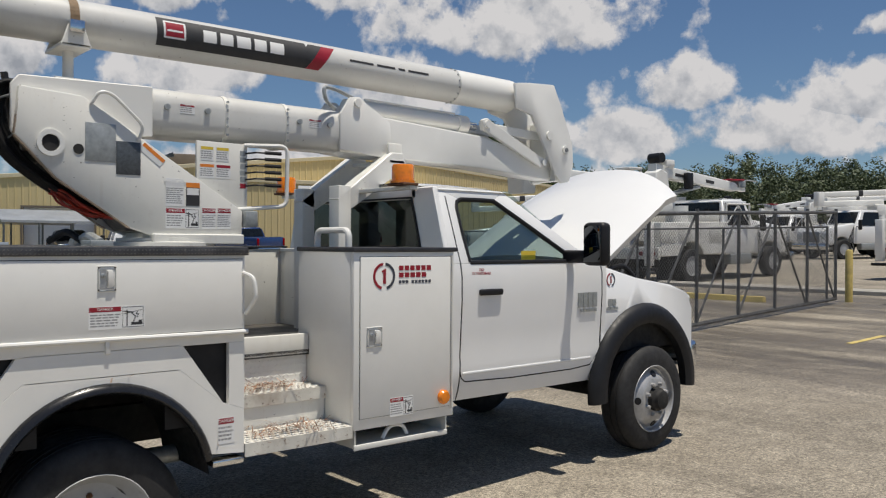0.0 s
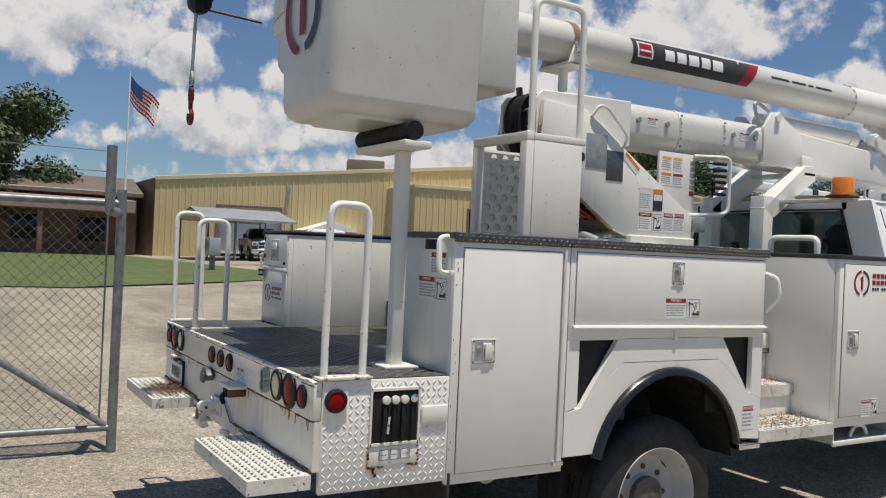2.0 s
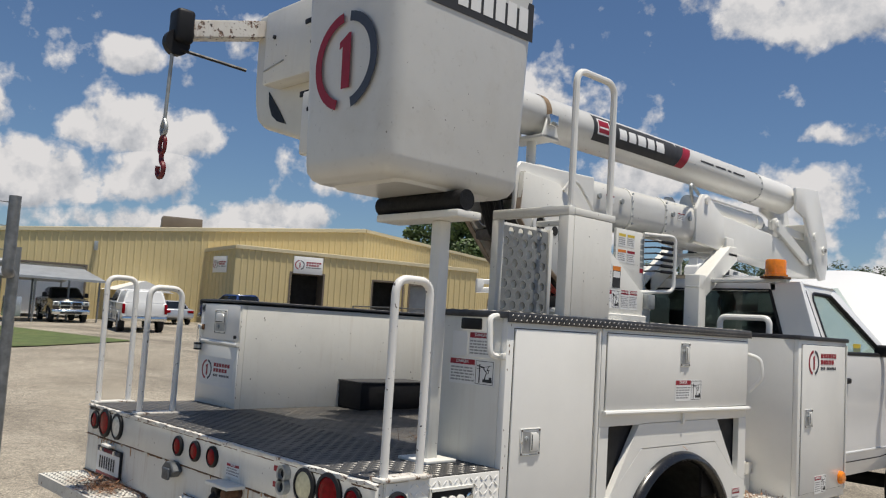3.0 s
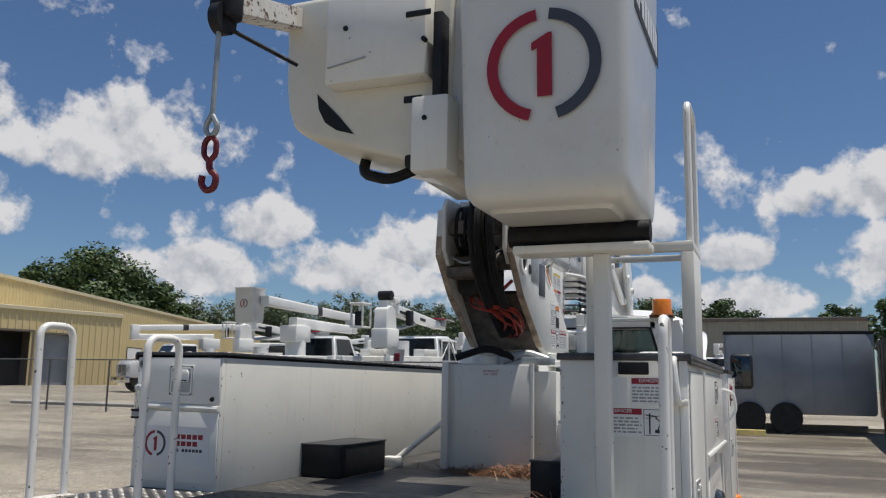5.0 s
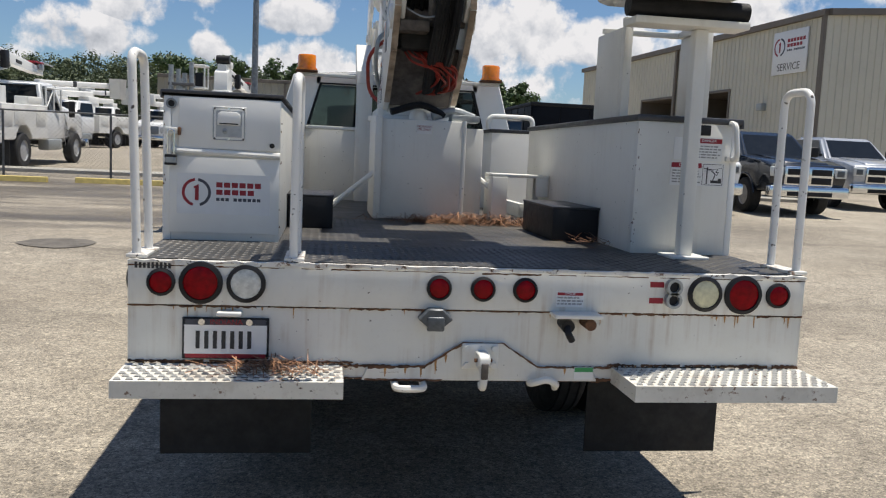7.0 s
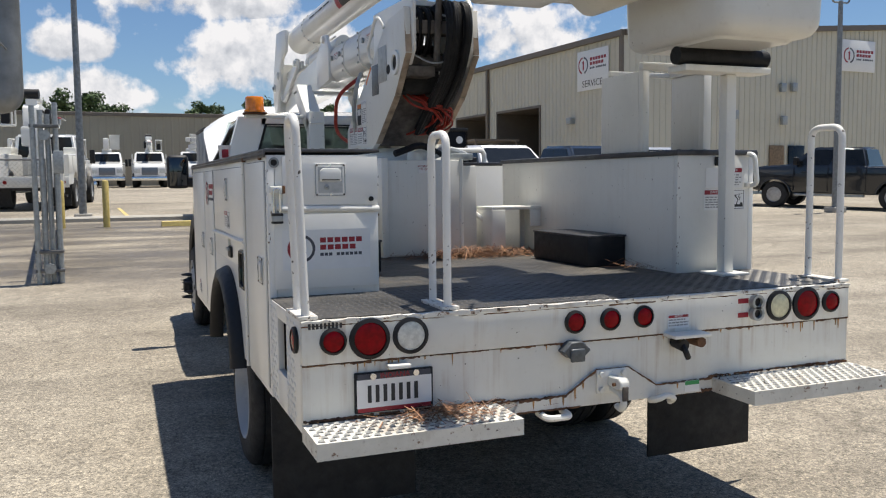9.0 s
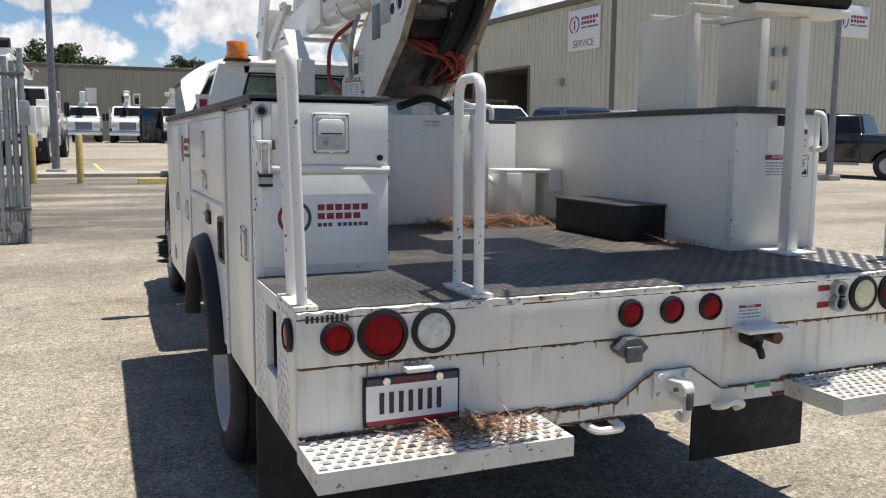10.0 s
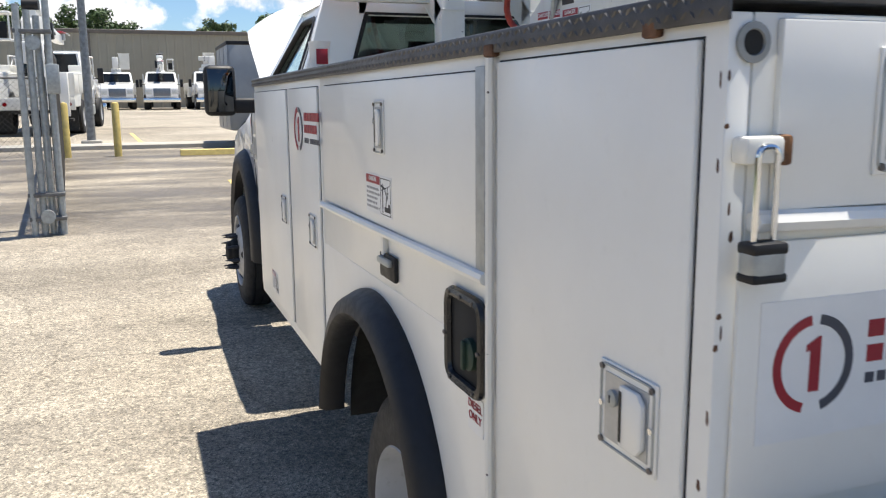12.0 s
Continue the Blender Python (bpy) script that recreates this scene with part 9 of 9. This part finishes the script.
pickup(on_ground(7.9, 18.2, 180), "cab", "white pickup parked nose out by the service building")
pickup(on_ground(10.6, 18.2, 178), "car_black", "black pickup with a chrome grille, parked nose out")
pickup(on_ground(14.6, 20.8, 175), "car_silver", "silver pickup parked in the row")
pickup(on_ground(20.2, 18.0, 27), "car_black", "black dual-wheel pickup parked before the service building")
pickup(on_ground(-36.0, 15.5, 75), "cab", "white pickup parked by the yellow building", cap=True)
pickup(on_ground(-43.0, 25.2, 95), "navy", "navy blue pickup parked by the annexe")
pickup(on_ground(-47.0, 16.0, -100), "car_black", "dark pickup under the carport roof")


def sedan(at, paint, label):
    p = thing("sedan", label, "car")
    b_ = prism(B(), [(-2.3, 0.45), (-1.8, 0.32)] + arch(-1.38, 0.36, 0.36, 170, 10, 8) + [(-0.9, 0.25), (0.9, 0.25)] + arch(1.35, 0.36, 0.36, 170, 10, 8) + [(1.9, 0.3), (2.3, 0.4), (2.32, 0.62), (2.1, 0.78), (1.0, 0.93), (-1.5, 0.98), (-2.25, 0.92)], "x", -0.88, 0.88, 0.05, 3)
    part("body", b_, paint, p, angle=40)
    c = part("cabin", greenhouse(B(), -1.75, -1.0, 0.25, 1.15, 0.92, 1.42, 0.80, 0.60), paint, p, angle=40)
    cabin_glass(c, -1.75, -1.0, 0.25, 1.15, 0.92, 1.42, 0.80, 0.60, -0.2)
    for s in (-1, 1):
        part("tail_lamp", box(B(), *sorted((s * 0.5, s * 0.86)), -2.30, -2.22, 0.70, 0.86, 0.02), "red_lens", p)
        for y in (-1.38, 1.35):
            road_wheel(p, s * 0.78, y, 0.32, 0.32, 0.2, "rim")
    p.matrix_world = at
    return p


sedan(on_ground(-45.5, 21.8, 80), "car_silver", "silver sedan parked by the annexe")


def work_truck(label, boom="fold", box_body=True, group="utility trucks in the yard"):
    """Medium-duty utility truck with hood, cab, service body and folded boom; nose to +y, built at the origin."""
    p = thing("utility_truck", label, "truck", group)
    b_ = box(B(), -0.45, 0.45, -3.4, 3.3, 0.62, 0.85)
    part("frame_rails", b_, "under", p)
    b_ = prism(B(), [(1.62, 0.75), (1.95, 0.72)] + arch(2.45, 0.55, 0.56, 165, 15, 8) + [(3.1, 0.7), (3.42, 0.75), (3.46, 1.35), (3.3, 1.58), (1.62, 1.80)], "x", -1.0, 1.0, 0.08, 3)
    part("hood", b_, "cab", p, angle=40)
    b_ = box(B(), -1.05, 1.05, -0.05, 1.62, 0.75, 1.62, 0.08, 3)
    cabp = part("cab", b_, "cab", p, angle=40)
    part("cabin", greenhouse(B(), -0.05, 0.0, 1.15, 1.62, 1.58, 2.45, 1.04, 0.92), "cab", cabp, angle=40)
    cabin_glass(cabp, -0.05, 0.0, 1.15, 1.62, 1.58, 2.45, 1.04, 0.92)
    part("grille", box(B(), -0.52, 0.52, 3.40, 3.49, 0.85, 1.36, 0.03), "car_grey", p)
    part("front_bumper", box(B(), -1.15, 1.15, 3.42, 3.62, 0.48, 0.76, 0.05), "chrome", p)
    for s in (-1, 1):
        part("head_lamp", box(B(), *sorted((s * 0.60, s * 0.98)), 3.34, 3.46, 0.98, 1.26, 0.04), "clear_lens", p)
        part("mirror", box(B(), *sorted((s * 1.18, s * 1.36)), 1.55, 1.65, 1.45, 1.95, 0.03), "black", p)
        part("mirror_arm", tube(B(), [(s * 1.0, 1.58, 1.6), (s * 1.22, 1.6, 1.62)], 0.02, 6), "black", p)
        part("step_tank", box(B(), *sorted((s * 0.75, s * 1.08)), 0.2, 1.3, 0.45, 0.78, 0.05), "aged_plate", p)
        road_wheel(p, s * 0.98, 2.45, 0.49, 0.49, 0.28)
        road_wheel(p, s * 0.95, -1.9, 0.49, 0.49, 0.5)
        b2 = prism(B(), [(-3.3, 0.80)] + [(-2.6, 0.80)] + arch(-1.9, 0.60, 0.60, 160, 20, 8) + [(-1.2, 0.80), (-0.2, 0.80), (-0.2, 1.75), (-3.3, 1.75)], "x", *sorted((s * 0.72, s * 1.2)), 0.02)
        part("side_body", b2, "white", p)
        for yy in (-3.0, -2.2, -0.75):
            part("body_door", box(B(), *sorted((s * 1.2, s * 1.212)), yy - 0.33, yy + 0.33, 1.18, 1.68, 0.01), "white_worn", p)
    part("deck", box(B(), -0.75, 0.75, -3.35, -0.2, 0.95, 1.05), "plate", p)
    part("tail_panel", box(B(), -1.2, 1.2, -3.42, -3.32, 0.72, 1.06, 0.01), "white_worn", p)
    for s in (-1, 1):
        for xx in (0.6, 0.85, 1.05):
            part("tail_lamp", lathe(B(), [(0.06, 0), (0.055, 0.02), (0.0001, 0.02)], (s * xx, -3.42, 0.88), (0, -1, 0), 12), "red_lens", p)
        part("mud_flap", box(B(), *sorted((s * 0.6, s * 1.15)), -2.75, -2.72, 0.12, 0.75), "rubber", p)
    part("pedestal", lathe(B(), [(0.40, 0), (0.40, 0.6), (0.34, 0.75), (0.34, 1.2)], (0, -1.0, 1.05), (0, 0, 1), 20), "white", p)
    if boom == "fold":
        b3 = box(B(), -0.32, 0.32, -1.5, -0.55, 2.2, 2.75, 0.04)
        part("turret", b3, "white", p)
        part("lower_boom", beam(B(), [(-1.2, 2.85, 0.16, 0.17, 0.06), (2.9, 2.75, 0.14, 0.15, 0.06)]), "white", p)
        part("upper_boom", beam(B(), [(3.0, 3.20, 0.13, 0.14, 0.06), (-2.9, 3.45, 0.15, 0.16, 0.06)]), "white", p)
        part("elbow", box(B(), -0.18, 0.18, 2.75, 3.15, 2.60, 3.36, 0.05), "white", p)
        part("boom_collar", beam(B(), [(0.2, 3.32, 0.145, 0.155, 0.06), (0.5, 3.30, 0.145, 0.155, 0.06)]), "ink", p)
        bk = part("bucket", shell(B(), [(2.75, 0.32, 0.28, 0.06), (2.82, 0.35, 0.31, 0.08), (3.8, 0.37, 0.33, 0.08), (3.85, 0.40, 0.36, 0.09)], -0.55, -2.9), "grp", p)
        company_mark(bk, rear_m(-0.55, 3.35, -3.235), 0.28, words=False)
    else:
        part("turret", box(B(), -0.30, 0.30, -2.35, -1.55, 2.0, 2.62, 0.05), "white", p)
        seat = part("operator_station", box(B(), -0.92, -0.46, -2.62, -2.05, 2.62, 2.68, 0.02), "white", p, "open operator station with a white frame")
        for xx in (-0.90, -0.50):
            for yy in (-2.60, -2.09):
                part("frame_post", box(B(), xx, xx + 0.045, yy, yy + 0.045, 2.68, 3.34), "white", seat)
        part("canopy", box(B(), -0.94, -0.44, -2.64, -2.03, 3.34, 3.42, 0.03), "white", seat)
        part("seat_back", box(B(), -0.82, -0.56, -2.48, -2.40, 2.70, 3.15, 0.03), "black", seat)
        part("tower", prism(B(), [(-2.30, 2.60), (-1.62, 2.60), (-1.70, 3.22), (-2.05, 3.34), (-2.26, 3.22)], "x", -0.24, 0.24, 0.03), "white", p)
        bo = part("lower_boom", beam(B(), [(-2.15, 3.30, 0.15, 0.19, 0.03), (0.6, 3.02, 0.13, 0.16, 0.03), (1.9, 2.88, 0.12, 0.14, 0.03)]), "white", p)
        part("upper_boom", beam(B(), [(1.8, 2.90, 0.09, 0.10, 0.02), (2.5, 2.82, 0.085, 0.09, 0.02)]), "white", bo)
        for ya, yb_ in ((-1.25, -0.75), (0.3, 0.7)):
            part("boom_band", beam(B(), [(ya, 3.30 - (ya + 2.15) * 0.102 - 0.02, 0.153, 0.05, 0.02), (yb_, 3.30 - (yb_ + 2.15) * 0.102 - 0.02, 0.150, 0.05, 0.02)]), "ink", bo)
        part("boom_tip", box(B(), -0.15, 0.15, 2.05, 2.45, 2.86, 3.08, 0.03), "aged_plate", bo)
        part("tip_guard", box(B(), -0.20, 0.20, 1.55, 2.30, 3.08, 3.13, 0.02), "red", bo, "red pole guide on the boom tip")
        part("guide_arm", tube(B(), [(0.0, 2.2, 3.10), (0.18, 2.6, 3.10), (0.20, 3.0, 3.06)], 0.025, 6), "aged_plate", bo)
        part("lift_cylinder", cyl(B(), (0.0, -1.6, 2.55), (0.0, 0.1, 2.86), 0.07, n=12), "aged_plate", p)
        part("auger_motor", box(B(), 0.17, 0.34, -0.9, -0.6, 2.75, 3.25, 0.04), "black", bo)
        part("winch", lathe(B(), [(0.15, -0.22), (0.15, 0.22)], (0.0, -1.95, 3.66), (1, 0, 0), 16), "black", bo, "black winch drum")
        part("winch_guard", box(B(), -0.22, 0.22, -1.75, -1.35, 3.38, 3.62, 0.04), "white", bo)
        # ladder rack over the body and cab side
        for s in (-1, 1):
            rk = part("rack", tube(B(), [(s * 1.12, -0.1, 2.28), (s * 1.12, 1.1, 2.28)], 0.03, 6), "white", p)
            for yy in (-0.1, 0.5, 1.1):
                part("rack_post", tube(B(), [(s * 1.12, yy, 1.60), (s * 1.12, yy, 2.28)], 0.028, 6), "white", rk)
            for ya, yb_ in ((-0.1, 0.5), (1.1, 0.5)):
                part("rack_brace", tube(B(), [(s * 1.12, ya, 1.66), (s * 1.12, yb_, 2.26)], 0.018, 6), "white", rk)
            part("outrigger_leg", box(B(), *sorted((s * 0.86, s * 1.08)), -3.62, -3.44, 0.55, 1.75, 0.02), "white", p)
            part("outrigger_foot", box(B(), *sorted((s * 0.78, s * 1.16)), -3.70, -3.40, 0.42, 0.50, 0.02), "black", p)
            part("tool_box", box(B(), *sorted((s * 0.78, s * 1.16)), -1.5, -0.5, 1.75, 1.98, 0.02), "white_worn", p)
    return p


proto_a = work_truck("white bucket truck with folded boom, parked in the yard", "fold")
proto_b = work_truck("white digger truck with a stowed derrick boom, parked in the yard", "derrick")
proto_a.matrix_world = on_ground(-13.3, 22.9, 0)
proto_b.matrix_world = on_ground(-9.8, 23.6, -3)
spots = [(proto_b, -3.9, 29.2, -6), (proto_a, -13.8, 45.0, 160), (proto_a, -11.3, 55.5, 178), (proto_a, -2.2, 62.2, 180), (proto_b, 0.6, 60.6, 178), (proto_a, 3.5, 59.6, 182), (proto_b, -5.0, 63.5, 180), (proto_a, -8.2, 64.0, 180),
         (proto_a, -17.0, 52.0, 168), (proto_b, -21.0, 51.5, 172), (proto_a, -14.7, 54.5, 176), (proto_b, -25.5, 49.0, 165), (proto_a, -30.0, 48.0, 160), (proto_b, -21.0, 33.0, -25), (proto_a, -27.0, 34.0, 150), (proto_b, -34.0, 60.0, 140), (proto_a, -28.0, 66.0, 150)]
for pr, x, y, yaw in spots:
    copy_thing(pr, on_ground(x, y, yaw))

# trailers
def cargo_trailer(x0, x1, y0, y1, z, h, mat, label, tongue=None, wheels=()):
    p = thing("cargo_trailer", label, "trailer")
    b_ = box(B(), x0, x1, y0, y1, z + 0.45, z + h, 0.05, 2)
    bd = part("trailer_box", b_, mat, p)
    b_ = B()
    n_ = int((x1 - x0) / 0.6)
    for i in range(n_ + 1):
        x = x0 + (x1 - x0) * i / n_
        box(b_, x - 0.012, x + 0.012, y0 - 0.010, y0, z + 0.5, z + h - 0.06)
    m_ = int((y1 - y0) / 0.6)
    for i in range(m_ + 1):
        y = y0 + (y1 - y0) * i / m_
        box(b_, x0 - 0.010, x0, y - 0.012, y + 0.012, z + 0.5, z + h - 0.06)
    part("panel_seam", b_, mat, bd)
    b_ = box(B(), x0 - 0.02, x1 + 0.02, y0 - 0.02, y1 + 0.02, z + h - 0.06, z + h + 0.02, 0.01)
    part("roof_rail", b_, "black", bd)
    for (wx, wy, r, ax) in wheels:
        part("wheel", lathe(B(), [(r * 0.5, -0.1), (r * 0.95, -0.1), (r, -0.07), (r, 0.07), (r * 0.95, 0.1), (r * 0.5, 0.1)], (wx, wy, z + r), ax, 20), "rubber", p)
    if tongue:
        tx, ty = tongue
        b_ = tube(B(), [((x0 + x1) / 2 - 0.5, y0, z + 0.5), (tx, ty, z + 0.5)], 0.04, 8)
        tube(b_, [((x0 + x1) / 2 + 0.5, y0, z + 0.5), (tx, ty, z + 0.5)], 0.04, 8)
        tube(b_, [(tx, ty + 0.2, z + 0.02), (tx, ty + 0.2, z + 0.9)], 0.035, 10)
        part("tongue", b_, "black", p)
    return p


box_trailer = cargo_trailer(3.8, 5.76, 15.0, 20.2, rise(16), 2.25, "trailer_black", "black enclosed cargo trailer with tongue jack", (4.75, 13.5), ((3.75, 18.0, 0.36, (1, 0, 0)), (5.81, 18.0, 0.36, (1, 0, 0))))
for x0, x1, mt in ((4.18, 4.34, "white_vinyl"), (4.35, 4.58, "red"), (5.34, 5.46, "red"), (5.47, 5.56, "white_vinyl")):
    part("reflector", box(B(), x0, x1, 14.984, 14.9985, rise(16) + 0.92, rise(16) + 0.975), mt, box_trailer)
part("badge", lathe(B(), [(0.085, 0.0), (0.08, 0.006), (0.0001, 0.007)], (5.58, 14.998, rise(16) + 2.0), (0, -1, 0), 20), "white_vinyl", box_trailer, "round white badge")
cargo_trailer(0.38, 3.6, 18.9, 21.2, rise(19), 2.35, "trailer_grey", "grey ribbed cargo trailer with tandem wheels", None, ((0.9, 18.92, 0.36, (0, 1, 0)), (1.7, 18.92, 0.36, (0, 1, 0))))

# ---- lawn, flag, carport, letter boxes ----
ys = [-60, -20, 0, 4, 7, 9, 11]
b = B()
b_pts = [(-24.5, -60), (-22.0, 2.0), (-24.3, 7.4), (-26.5, 11.4), (-40, 10.5), (-54, 9.5), (-90, -20), (-90, -60)]
b.faces.new([b.verts.new((x, y, rise(y) + 0.035)) for x, y in b_pts])
bmesh.ops.triangulate(b, faces=b.faces[:])
solo("lawn", b, "grass", kind="structure", label="mown green lawn before the yellow building")
fl = thing("flag_pole", "white flag pole with a striped flag on the lawn", "flag pole")
fxp, fyp = -37.0, 6.0
part("pole", tube(B(), [(fxp, fyp, 0.03), (fxp, fyp, 9.1)], 0.06, 12, True, [0.07, 0.035]), "white_vinyl", fl)
def flag_sheet(u0, u1, v0, v1, off):
    bm = B()
    n_ = 12
    g = []
    for i in range(n_ + 1):
        u = u0 + (u1 - u0) * i / n_
        row = []
        for j in (0, 1):
            v = v0 if j == 0 else v1
            x, y, z = fxp + 0.3 * math.sin(u * 5 + v) * u * 0.4 + off, fyp + u * (1.35 - 0.25 * v) + 0.05, 8.9 - v * 1.15 - u * 1.15 - 0.10 * math.sin(u * 6)
            row.append(bm.verts.new((x, y, z)))
        g.append(row)
    for p, q in zip(g, g[1:]):
        bm.faces.new((p[0], p[1], q[1], q[0]))
    return bm
flag = part("flag", flag_sheet(0, 1, 0, 1, 0.0), "white_vinyl", fl, "striped flag, half furled")
for i in range(0, 13, 2):
    part("stripe", flag_sheet(0, 1, i / 13, (i + 1) / 13, 0.012), "red", flag)
part("canton", flag_sheet(0, 0.42, 0, 7 / 13, 0.024), "navy", flag)
cp = thing("carport", "carport with a pale metal roof on slim posts", "carport")
b = prism(B(), [(-51.5, 2.75), (-48.2, 3.45), (-44.8, 2.75), (-44.8, 2.62), (-48.2, 3.3), (-51.5, 2.62)], "y", 11.8, 17.5)
part("roof", b, "trailer_grey", cp)
for x in (-51.2, -45.1):
    for y in (12.0, 13.8, 15.6, 17.3):
        part("post", tube(B(), [(x, y, rise(y)), (x, y, 2.7)], 0.06, 6), "steel", cp)
b = prism(B(), [(20.0, 1.9 + 0.5), (22.0, 2.6 + 0.5), (24.0, 1.9 + 0.5)], "x", -56.0, -49.5)
solo("white_canopy", b, "white_vinyl", "white fabric canopy by the yellow building", "canopy")
lbx = thing("letter_boxes", "grey cluster letter boxes on a post", "letter box")
part("box_body", box(B(), -33.6, -32.8, 8.9, 9.4, 0.75, 1.55, 0.02), "car_silver", lbx)
part("post", box(B(), -33.3, -33.1, 9.05, 9.25, 0.05, 0.76), "steel", lbx)
# bushes along the brick wing
b = B()
rnd = random.Random(77)


def foliage(clumps, size, seed, mat, flatten=0.8):
    """Many small leaf blades spread through the given clumps (centre, radius, count), as one mesh."""
    g = np.random.default_rng(seed)
    c = np.concatenate([np.tile(np.array(q, float), (n, 1)) for q, r_, n in clumps])
    rad = np.concatenate([np.full(n, r_) for q, r_, n in clumps])[:, None]
    n = len(c)
    d = g.normal(size=(n, 3))
    d /= np.linalg.norm(d, axis=1)[:, None]
    p = c + d * np.array((1, 1, flatten)) * rad * g.uniform(0.45, 1.08, (n, 1))
    u = g.normal(size=(n, 3)) * np.array((1, 1, 0.6))
    u /= np.linalg.norm(u, axis=1)[:, None]
    v = np.cross(u, d + 0.02)
    v /= np.linalg.norm(v, axis=1)[:, None]
    s_ = size * g.uniform(0.6, 1.3, (n, 1))
    co = np.stack([p + u * a * s_ + v * b2 * s_ for a, b2 in ((-1, -0.45), (0.2, -0.6), (1, 0.1), (0.1, 0.6))], axis=1).reshape(-1, 3)
    me = bpy.data.meshes.new("foliage")
    me.vertices.add(4 * n)
    me.vertices.foreach_set("co", co.astype(np.float32).ravel())
    me.loops.add(4 * n)
    me.loops.foreach_set("vertex_index", np.arange(4 * n, dtype=np.int32))
    me.polygons.add(n)
    me.polygons.foreach_set("loop_start", np.arange(0, 4 * n, 4, dtype=np.int32))
    me.polygons.foreach_set("loop_total", np.full(n, 4, dtype=np.int32))
    me.update(calc_edges=True)
    me.materials.append(M[mat])
    return me


tagged(new("hedge", foliage([((-57.5 - i * 1.25, 7.6, 0.55), 0.75, 160) for i in range(16)], 0.08, 3, "leaf")), label="low dark green hedge along the brick wing", category="hedge", kind="stuff")


def tree(x, y, z, height, spread, seed, label, leaf=0.35, count=2600, trunk=0.3, low=0.38):
    r = random.Random(seed)
    t = thing("tree", label, "tree", "trees round the yard")
    bm = B()
    tops = []
    base = Vector((x, y, z))
    tube(bm, [base, base + Vector((r.uniform(-0.3, 0.3), r.uniform(-0.3, 0.3), height * 0.35)), base + Vector((r.uniform(-0.6, 0.6), r.uniform(-0.6, 0.6), height * 0.75))], 1, 9, True, [trunk, trunk * 0.75, trunk * 0.25])
    for i in range(11):
        a = r.uniform(0, 2 * math.pi)
        h0 = height * r.uniform(low - 0.13, 0.65)
        ln = spread * r.uniform(0.5, 1.0)
        p0 = base + Vector((0, 0, h0))
        p1 = p0 + Vector((math.cos(a) * ln * 0.5, math.sin(a) * ln * 0.5, height * 0.10))
        p2 = p0 + Vector((math.cos(a) * ln, math.sin(a) * ln, height * r.uniform(0.08, 0.28)))
        tube(bm, [p0, p1, p2], 1, 6, True, [trunk * 0.4, trunk * 0.25, trunk * 0.08])
        tops += [p1, p2]
    part("trunk", bm, "bark", t)
    cl = tops + [base + Vector((r.uniform(-0.5, 0.5) * spread, r.uniform(-0.5, 0.5) * spread, height * r.uniform(low, 0.93))) for _ in range(34)]
    cr = new("crown", foliage([(tuple(c), spread * r.uniform(0.15, 0.34), count // len(cl)) for c in cl], leaf, seed, "leaf", 0.75))
    cr.parent = t


tree(-61.0, -2.2, 0, 10.9, 7.4, 5, "broad dark green tree beyond the lawn", 0.17, 90000, 0.4, 0.22)
tree(-66.0, -8.0, 0, 11.0, 6.0, 6, "broad dark green tree beyond the lawn", 0.17, 60000, 0.4, 0.22)
tree(-84.0, 86.0, 1.3, 17.0, 10.0, 7, "large spreading live oak behind the yellow building", 0.30, 30000, 0.6)
tree(-79.0, 93.0, 1.3, 14.0, 5.0, 8, "large spreading live oak behind the yellow building", 0.26, 15000, 0.5)
for i, (x, y, h, s) in enumerate(((-11.0, 92, 10.0, 4.0), (-5.0, 100, 10.5, 4.5), (-17, 98, 10.0, 4.2), (9.0, 104, 10.2, 3.6), (12.0, 80.0, 8.2, 3.2), (20.0, 92.0, 9.0, 3.2), (-1.5, 108, 10.0, 3.5))):
    tree(x, y, 1.4, h, s, 30 + i, "green tree behind the far hall", 0.22, 8000, 0.25)

# far woods: a dense uneven belt of clumps
r = random.Random(9)
belt = []
for i in range(1300):
    az_ = radians(r.uniform(-54, -4))
    d = r.uniform(122, 160)
    h = r.uniform(9.6, 12.8) * (1.0 + 0.04 * math.sin(az_ * 23) + 0.05 * math.sin(az_ * 61))
    for k in range(4):
        belt.append(((math.sin(az_) * d + r.uniform(-2, 2), math.cos(az_) * d + r.uniform(-2, 2), 1.4 + h * (0.14 + 0.25 * k + r.uniform(-0.08, 0.05))), r.uniform(1.3, 2.6) * (1.15 - 0.19 * k), 96))
tagged(new("far_woods", foliage(belt, 0.20, 9, "leaf_hazed", 0.95)), label="dark green belt of woods beyond the yard", category="woods", kind="stuff")
